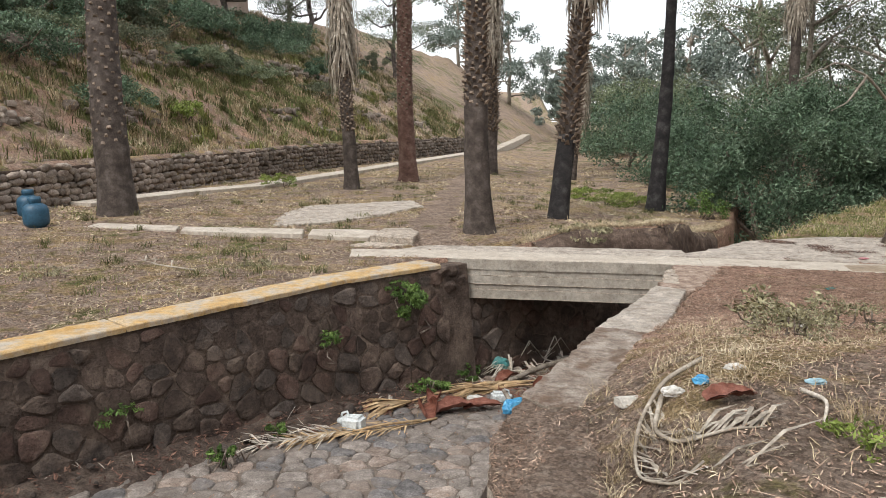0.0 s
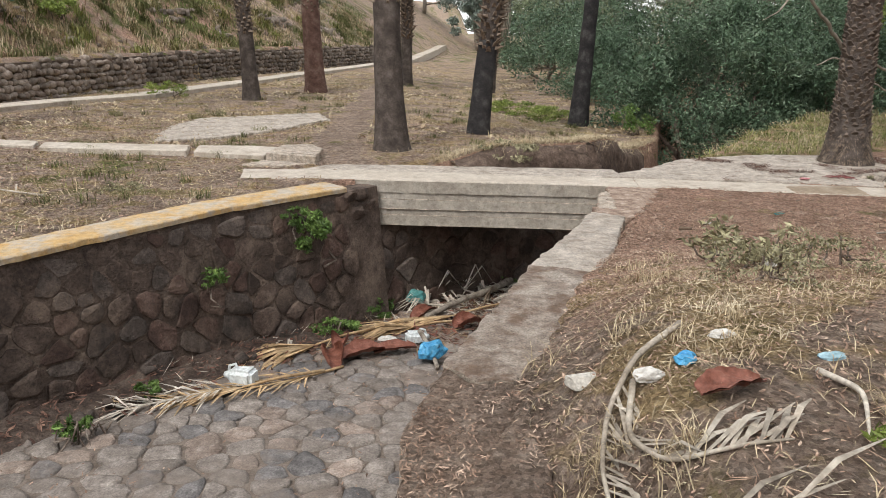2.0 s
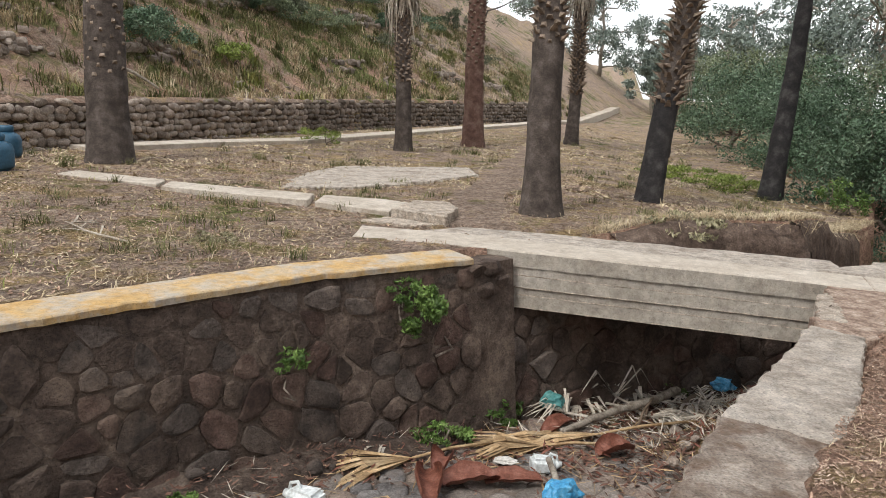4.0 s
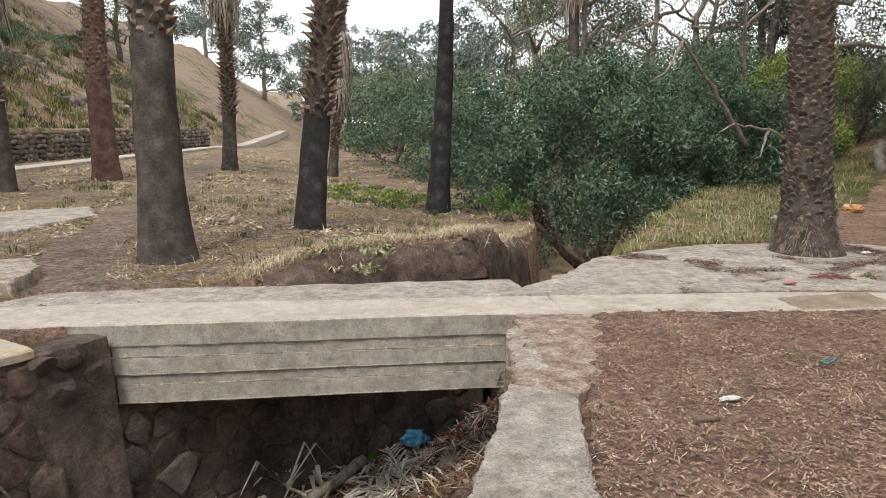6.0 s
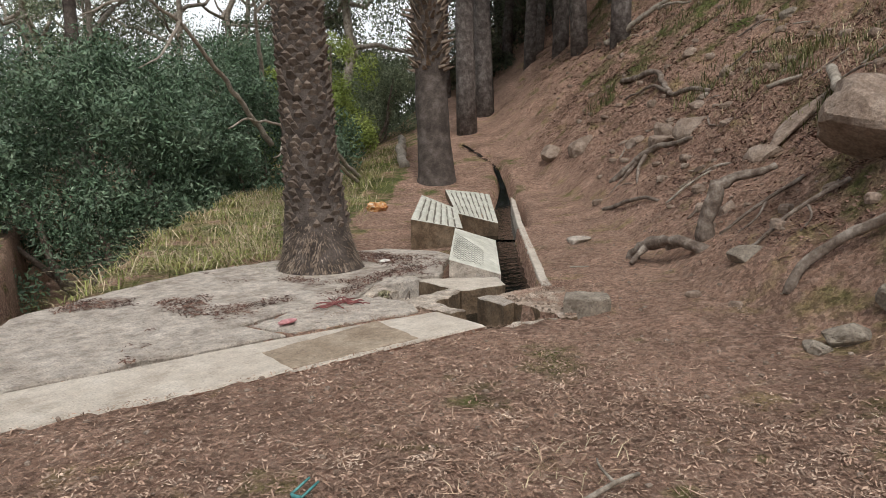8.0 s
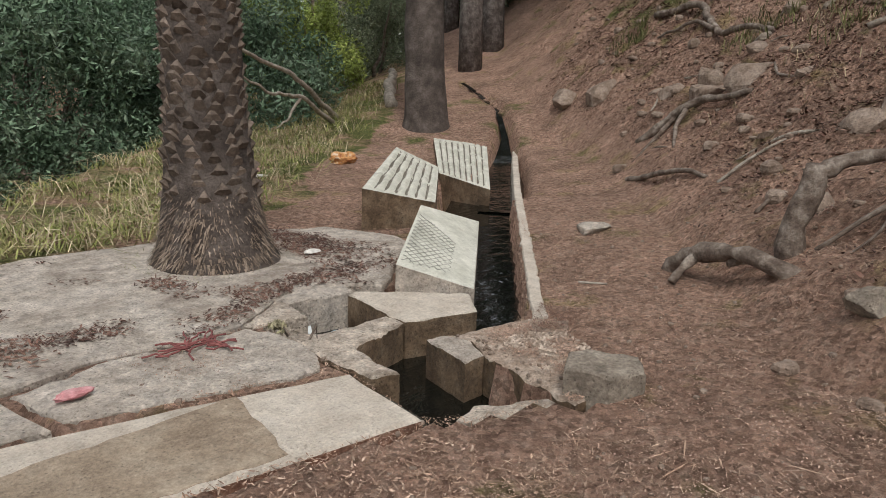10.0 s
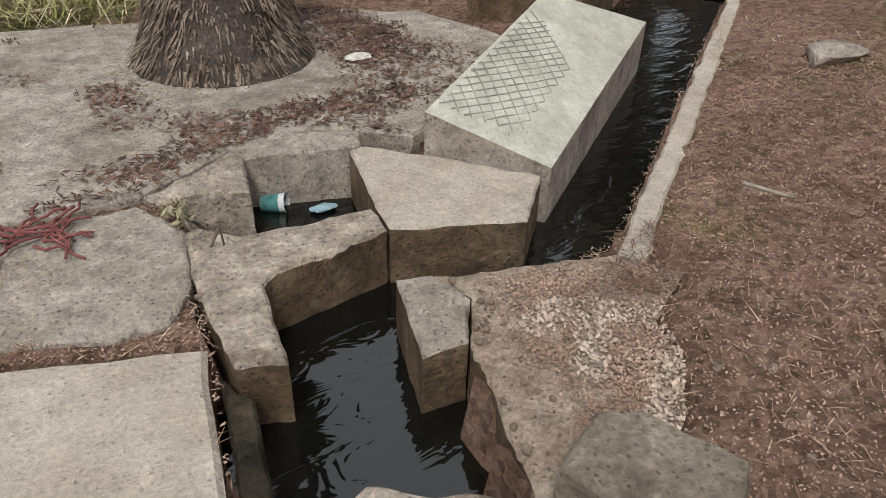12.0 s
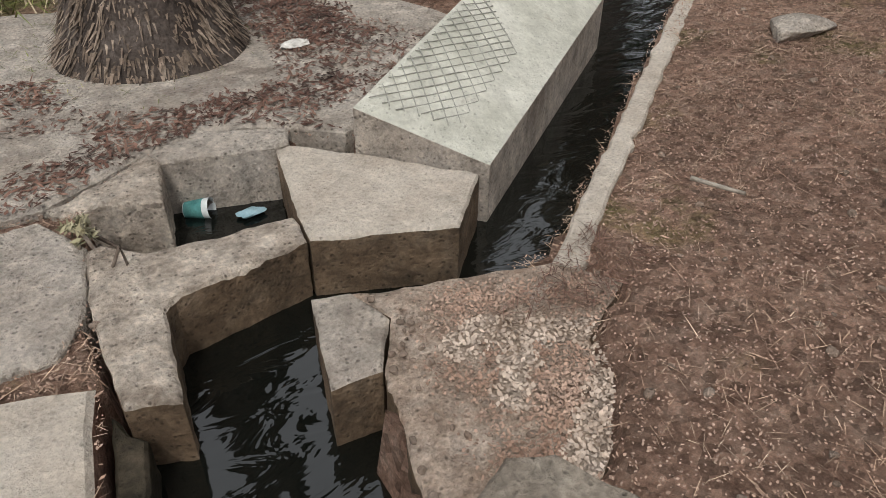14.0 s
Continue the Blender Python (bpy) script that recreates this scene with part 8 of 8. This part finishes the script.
def terrace_row(x, y):
    dw, rw = seg_dist(x, y, WALL_W)
    return (~rw) * ((np.abs(dw - 2.8) < 0.22) | (np.abs(dw - 6.3) < 0.25)) * np.clip(fbm(x, y, 3.0, 2, 55) * 2 + 0.5, 0, 1)


pebbles("terrace_stones", scatter(26000, (-20, -1, 14, 46), terrace_row, 56), 0.3, DRYSTONE, "remains of dry-stone terraces on the hill", chunks)
pebbles("far_bank_stones", scatter(260, (-8, 5, 6, 24), lambda x, y: left_ground(x, y) * 0.7, 57), 0.05, ROCK, "small stones on the far bank", chunks)


def bed(x, y):
    dl, rl = seg_dist(x, y, CHAN_L)
    dr, rr = seg_dist(x, y, CHAN_R)
    return rl & ~rr & (dl > 0.25) & (dr > 0.1)


def bed_points(n, box, keep, seed, lift):
    r = np.random.default_rng(seed)
    x, y = r.uniform(box[0], box[1], n), r.uniform(box[2], box[3], n)
    ok = (r.random(n) < keep(x, y)) & bed(x, y)
    x, y = x[ok], y[ok]
    return x, y, floor_z(y) + mound(x, y) + lift * r.random(len(x)), r


def debris(x, y):
    dl, _ = seg_dist(x, y, CHAN_L)
    return ss(8.6, 9.8, y) * 0.9 + ss(1.3, 0.4, dl) * 0.5 * ss(7.0, 8.2, y)


flakes("channel_debris", bed_points(14000, (-3, 6.5, 6.5, 16), lambda x, y: debris(x, y) * ss(9.6, 11.2, y), 71, 0.12), 0.24, 0.014, PALE_LIT_FROND, "shredded palm leaf debris in the channel", 0.25)
flakes("brown_debris", bed_points(9000, (-3, 6.5, 6.5, 16), debris, 75, 0.08), 0.2, 0.010, TAN, "brown torn leaf strips in the channel", 0.25)
flakes("red_debris", bed_points(2600, (-3, 3.5, 6.5, 12), debris, 76, 0.10), 0.12, 0.02, HUSK, "red-brown sheath scraps in the channel", 0.3)
flakes("channel_bark", bed_points(26000, (-3, 6.5, 6.5, 16), debris, 72, 0.05), 0.09, 0.03, DARKLIT, "dark rotting litter in the channel", 0.3)
flakes("bed_litter", bed_points(9000, (-6, 3, 3, 10), lambda x, y: np.clip(fbm(x, y, 0.8, 3, 73) * 1.3, 0.02, 1), 74, 0.02), 0.05, 0.012, CHIPS, "litter between the channel cobbles", 0.2)
for i in range(22):
    rr_ = random.Random(900 + i)
    y = rr_.uniform(10.2, 14.5)
    x = rr_.uniform(0.5, 2.6) + (y - 10.3) * 0.75
    a, L = rr_.uniform(-0.6, 1.8), rr_.uniform(0.4, 1.2)
    limb("dead_stick", [(x, y, fz(y) + 0.06), (x + L * 0.5 * math.cos(a), y + L * 0.5 * math.sin(a), fz(y) + 0.1 + 0.1 * rr_.random()), (x + L * math.cos(a), y + L * math.sin(a), fz(y) + 0.08)], rr_.uniform(0.014, 0.03), 0.01, BRANCHES if i % 2 else WOOD, "dead stick in the channel debris", "branch", 900 + i, sides=6)

for i, (x, y, z, q) in enumerate(((-0.05, 10.42, -0.12, 0.24), (0.12, 10.6, -0.14, 0.26), (0.22, 10.72, -0.3, 0.24), (-0.12, 10.56, -0.1, 0.22), (0.05, 10.5, -0.34, 0.24))):
    boulder("corner_stone", (x, y, z), (q * 1.2, q, q * 0.75), 50 + i, BASALT, "dark rubble stone at the wall corner", i * 40)

def on_edge_slab(x, y):
    return in_poly(x, y, BASIN_EDGE) * ss(0.02, 0.14, seg_dist(x, y, [(7.652, 9.935), (7.82, 9.875), (8.19, 9.775)])[0])


def at_top(pts, z):
    x, y, _, r_ = pts
    return x, y, np.full(len(x), z), r_


def lime_crust(x, y):
    """Where the pale lime crust of the broken slab lies bare."""
    d = seg_dist(x, y, [(7.78, 9.62), (7.92, 9.60), (8.05, 9.52), (8.07, 9.42), (7.96, 9.30), (7.83, 9.22)])[0]
    e = seg_dist(x, y, [(7.92, 9.60), (7.84, 9.47), (7.80, 9.42)])[0]
    return on_edge_slab(x, y) * ss(0.065, 0.03, np.minimum(d, e * 1.1) + 0.03 * fbm(x, y, 0.07, 2, 87))


flakes("lime_gravel", at_top(scatter(16000, (7.4, 8.35, 9.0, 9.95), lambda x, y: lime_crust(x, y), 82), 0.004), 0.011, 0.009, LIMEY, "pale lime gravel exposed on the broken slab", 0.4, 0.001)
flakes("slab_soil", at_top(scatter(50000, (7.4, 8.35, 9.0, 9.95), lambda x, y: on_edge_slab(x, y) * (1 - lime_crust(x, y)) * ss(0.06, 0.2, seg_dist(x, y, [(7.49, 9.26), (7.6, 9.65), (7.69, 9.8), (7.65, 9.93)])[0]) * np.clip(0.5 + 1.2 * fbm(x, y, 0.2, 3, 81), 0.05, 1), 83), 0.004), 0.009, 0.006, CRUMB, "red soil crumbs spread on the broken slab", 0.4, 0.001)
flakes("slab_needles", at_top(scatter(2600, (7.6, 8.5, 9.2, 9.95), lambda x, y: in_poly(x, y, [(7.9, 9.65), (8.1, 9.55), (8.45, 9.6), (8.35, 9.85), (8.15, 9.74)]) * 0.9, 84), 0.02), 0.07, 0.0022, DARKLIT, "brown pine needles on the broken slab", 0.15, 0.002)
pebbles("lime_pebbles", at_top(scatter(420, (7.4, 8.35, 9.0, 9.95), lambda x, y: on_edge_slab(x, y) * 0.7, 85), 0.003), 0.016, ROCK, "small stones on the broken slab", chunks)
blades("slope_green_grass", scatter(60000, (9, 28, 5, 22), lambda x, y: right_soil(x, y) * ss(2.6, 4.2, (x - 8.18) * 0.6 - (y - 9.77) * 0.8) * np.clip(fbm(x, y, 1.6, 3, 43) * 1.8 - 0.05, 0, 1), 86), 0.2, 0.006, 1.1, HILLGRASS, "olive grass patches on the upper slope")
r = random.Random(91)
for i in range(26):
    u_, s_ = r.uniform(-1.0, 7.5), r.uniform(1.5, 4.6)
    x, y = 8.18 + u_ * 0.8 + s_ * 0.6, 9.77 + u_ * 0.6 - s_ * 0.8
    a = r.uniform(0, 6.28)
    L = r.uniform(0.12, 0.34)
    limb("root_piece" if i % 2 else "broken_stick", [gpt(x - L * math.cos(a), y - L * math.sin(a), -0.01), gpt(x, y, 0.035), gpt(x + L * math.cos(a + 0.4), y + L * math.sin(a + 0.4), -0.005)], 0.016, 0.01, ROOT if i % 2 else WOOD, "exposed piece of root on the slope" if i % 2 else "broken grey stick on the slope", "root" if i % 2 else "stick", 60 + i)
for i in range(16):
    u_, s_ = r.uniform(-1.5, 8), r.uniform(1.6, 5.0)
    x, y = 8.18 + u_ * 0.8 + s_ * 0.6, 9.77 + u_ * 0.6 - s_ * 0.8
    k_ = r.uniform(0.18, 0.42)
    boulder("slope_rock", (x, y, gz(x, y) - 0.03), (k_, k_ * 0.7, k_ * 0.55), 110 + i, GREYROCK if i % 3 else ROCK, "angular stone half buried in the slope", r.uniform(0, 180), 25)

# soil, stones and rubbish heaped along the foot of the channel wall
foot = resample([(-6.4, 3.66), (-4.0, 6.36), (-1.36, 9.37), (-0.2, 10.25)], 0.12)
rows_ = [offset_line(foot, q) for q in (0.1, 0.26, 0.42, 0.56, 0.7)]
hs_ = (0.22, 0.17, 0.11, 0.06, -0.02)
g = Geo()
n = len(foot)
vs = []
for line_, h in zip(rows_, hs_):
    for x, y in line_:
        vs.append((x + 0.05 * noise.noise((x * 4, y * 4, 1)), y + 0.05 * noise.noise((x * 4, y * 4, 2)), fz(y) + h * (0.75 + 0.5 * noise.noise((x * 2, y * 2, 5))) + 0.035 * noise.noise((x * 8, y * 8, 3))))
g.add(vs, [(k * n + i, (k + 1) * n + i, (k + 1) * n + i + 1, k * n + i + 1) for k in range(4) for i in range(n - 1)])
tagged(part("foot_soil", g.mesh("foot_soil", FOOTSOIL, True)), "dark damp soil heaped along the wall foot", "soil", kind="structure")


def at_foot(x, y):
    d, right = seg_dist(x, y, [(-6.4, 3.66), (-4.0, 6.36), (-1.36, 9.37), (-0.2, 10.25)])
    return right * ss(0.2, 0.26, d) * ss(0.8, 0.5, d) * (y < 10.2)


def foot_top(pts):
    x, y, _, r_ = pts
    d = seg_dist(x, y, [(-6.4, 3.66), (-4.0, 6.36), (-1.36, 9.37), (-0.2, 10.25)])[0]
    return x, y, floor_z(y) + np.interp(d, (0.1, 0.26, 0.42, 0.56, 0.7), hs_) + 0.01, r_


flakes("foot_litter", foot_top(scatter(16000, (-6.5, 0, 3.6, 10.3), at_foot, 101)), 0.07, 0.016, DARKLIT, "dark rotting litter at the wall foot", 0.35)
flakes("foot_straw", foot_top(scatter(3500, (-6.5, 0, 3.6, 10.3), lambda x, y: at_foot(x, y) * np.clip(fbm(x, y, 0.7, 3, 102) * 2, 0, 1), 103)), 0.16, 0.008, PALE_LIT_FROND, "pale leaf strips at the wall foot", 0.3)
pebbles("foot_stones", foot_top(scatter(260, (-6.5, 0, 3.6, 10.3), at_foot, 104)), 0.11, BASALT_GREY, "fallen stones at the wall foot", chunks)
for i, (x, y, sx, h, n) in enumerate(((-2.3, 6.95, 0.10, 0.22, 260), (-2.2, 7.05, 0.08, 0.2, 220), (-0.15, 9.85, 0.4, 0.25, 900), (0.3, 10.65, 0.35, 0.3, 900), (1.9, 12.05, 0.3, 0.35, 600), (-1.9, 7.9, 0.16, 0.16, 240))):
    shrub("wall_weed", (x, y, fz(y) + 0.05), (sx, sx, h), n, 0.03, LEAF_IVY, "small green plant at the foot of the channel wall", 760 + i, 10, 4, cat="weeds")


def tufts(name, centres, per, spread, h, w, mat, label):
    """Grass tufts: blades leaning out from many centres."""
    x, y, _, r = centres
    x, y = np.repeat(x, per), np.repeat(y, per)
    big = np.repeat(r.uniform(0.4, 1.5, len(x) // per), per)
    x, y = x + r.normal(0, spread, len(x)) * big, y + r.normal(0, spread, len(y)) * big
    blades(name, (x, y, height(x, y), r), h, w, 0.9, mat, label)


tufts("hill_tufts", scatter(1500, (-24, 3, 13, 58), lambda x, y: hill_ground(x, y) * 0.75, 111), 70, 0.16, 0.36, 0.011, HILLGRASS, "olive grass tufts on the dry hill")
tufts("hill_dry_tufts", scatter(1700, (-24, 3, 13, 58), lambda x, y: hill_ground(x, y) * 0.75, 112), 50, 0.16, 0.34, 0.011, STRAW, "straw-coloured grass tufts on the dry hill")
tufts("hill_green_tufts", scatter(300, (-24, 0, 13, 50), lambda x, y: hill_ground(x, y) * np.clip(fbm(x, y, 3, 2, 113) * 2 + 0.2, 0, 1), 114), 110, 0.24, 0.42, 0.014, GRASS, "green grass tufts on the hill")
tufts("bank_tufts", scatter(420, (0.6, 6.5, 1.5, 8.4), lambda x, y: right_soil(x, y) * ss(8.2, 6.8, y + 0.35 * x) * np.clip(fbm(x, y, 0.9, 2, 115) * 1.6 + 0.15, 0, 1), 116), 45, 0.05, 0.11, 0.0024, STRAW, "dry grass tufts on the near bank")
tufts("far_bank_tufts", scatter(800, (-9, 6, 6, 30), lambda x, y: left_ground(x, y) * np.clip(fbm(x, y, 1.2, 2, 117) * 1.6 + 0.1, 0, 1), 118), 40, 0.07, 0.15, 0.004, HILLGRASS, "sparse green tufts under the palms")
tufts("slope_tufts", scatter(900, (9, 28, 4, 20), lambda x, y: right_soil(x, y) * ss(1.4, 3.2, (x - 8.18) * 0.6 - (y - 9.77) * 0.8) * np.clip(fbm(x, y, 1.5, 2, 119) * 1.6 + 0.1, 0, 1), 120), 60, 0.10, 0.22, 0.005, HILLGRASS, "dry olive tufts on the red slope")
flakes("bank_sticks", scatter(2600, (0.4, 7.5, 2.0, 9.0), right_soil, 121), 0.13, 0.005, NEEDLE, "pale stalks and twigs lying on the bank", 0.1, 0.012)
# dense dark flakes put canopy shade into the slope's colour
flakes("slope_humus", scatter(150000, (8.2, 18, 4, 15), lambda x, y: right_soil(x, y) * ss(1.1, 1.9, (x - 8.18) * 0.6 - (y - 9.77) * 0.8 + 0.14 * np.clip((x - 8.18) * 0.8 + (y - 9.77) * 0.6 - 5.0, 0, 8)) * np.clip(0.55 + 0.9 * fbm(x, y, 0.8, 3, 131), 0.05, 1), 132), 0.045, 0.014, DARKLIT, "leaf mould and bark on the slope, darkened for canopy shade", 0.35)

# eroded earth face under the overhanging dry grass
bank_line = resample([(1.6, 11.85), (2.9, 12.45), (4.1, 12.8), (5.0, 14.4), (6.2, 16.1)], 0.07)
levels = ((0.05, 0.0), (0.04, 0.2), (0.03, 0.4), (-0.02, 0.55), (-0.05, 0.7), (-0.10, 0.82), (-0.14, 0.92), (-0.24, 0.985), (-0.5, 1.0))
tops = [gz(*p) for p in offset_line(bank_line, -0.5)]
g = Geo()
n = len(bank_line)
vs = []
for off, f in levels:
    for (x, y), zt in zip(offset_line(bank_line, off), tops):
        lo = -0.24 if y < 12.75 else fz(y) - 0.1
        zz = lo + f * (zt + 0.015 - lo)
        k = 0 if f == 1.0 else 1
        vs.append((x + k * (0.06 * noise.noise((x * 5, y * 5, zz * 4)) + 0.03 * noise.noise((x * 14, y * 14, zz * 9))), y + k * (0.06 * noise.noise((x * 5, y * 5, zz * 4 + 7)) + 0.03 * noise.noise((x * 14, y * 14, zz * 9 + 3))), zz))
g.add(vs, [(k * n + i, k * n + i + 1, (k + 1) * n + i + 1, (k + 1) * n + i) for k in range(len(levels) - 1) for i in range(n - 1)])
tagged(part("earth_bank", g.mesh("earth_bank", EARTH, True)), "dark eroded earth bank under dry grass", "bank", kind="structure")
x_, y_, z_, r_ = scatter(5200, (1.4, 6.6, 11.6, 16.6), lambda x, y: (~seg_dist(x, y, CHAN_L)[1]) * ss(0.08, 0.14, seg_dist(x, y, CHAN_L)[0]) * ss(0.5, 0.3, seg_dist(x, y, CHAN_L)[0]) * (y > 11.7), 141)
d_, _ = seg_dist(x_, y_, CHAN_L)
top_ = height(x_ - 0.3 * 0.75, y_ + 0.3 * 0.65, False)
flakes("hanging_straw", (x_, y_, top_ - 0.12 * r_.random(len(x_)) * ss(0.4, 0.15, d_), r_), 0.14, 0.006, STRAW, "dry grass hanging over the earth bank", 0.9, 0.01)
shrub("stream_shrub", (6.0, 15.6, fz(15.6)), (1.1, 1.1, 1.6), 9000, 0.04, LEAF_DARK, "dark green bush at the stream edge", 150, 18, 5)
flakes("stream_leaf_litter", bed_points(9000, (3.2, 6.5, 11.8, 16), lambda x, y: x * 0 + 0.9, 142, 0.08), 0.1, 0.05, HUSK, "red-brown fallen leaves in the stream bed", 0.4)
pebbles("bank_rubble", bed_points(260, (1.5, 5, 9.6, 14.5), lambda x, y: ss(1.6, 0.6, seg_dist(x, y, CHAN_R)[0]), 143, 0.05), 0.12, DRYSTONE, "broken stones on the rubbish bank", chunks)
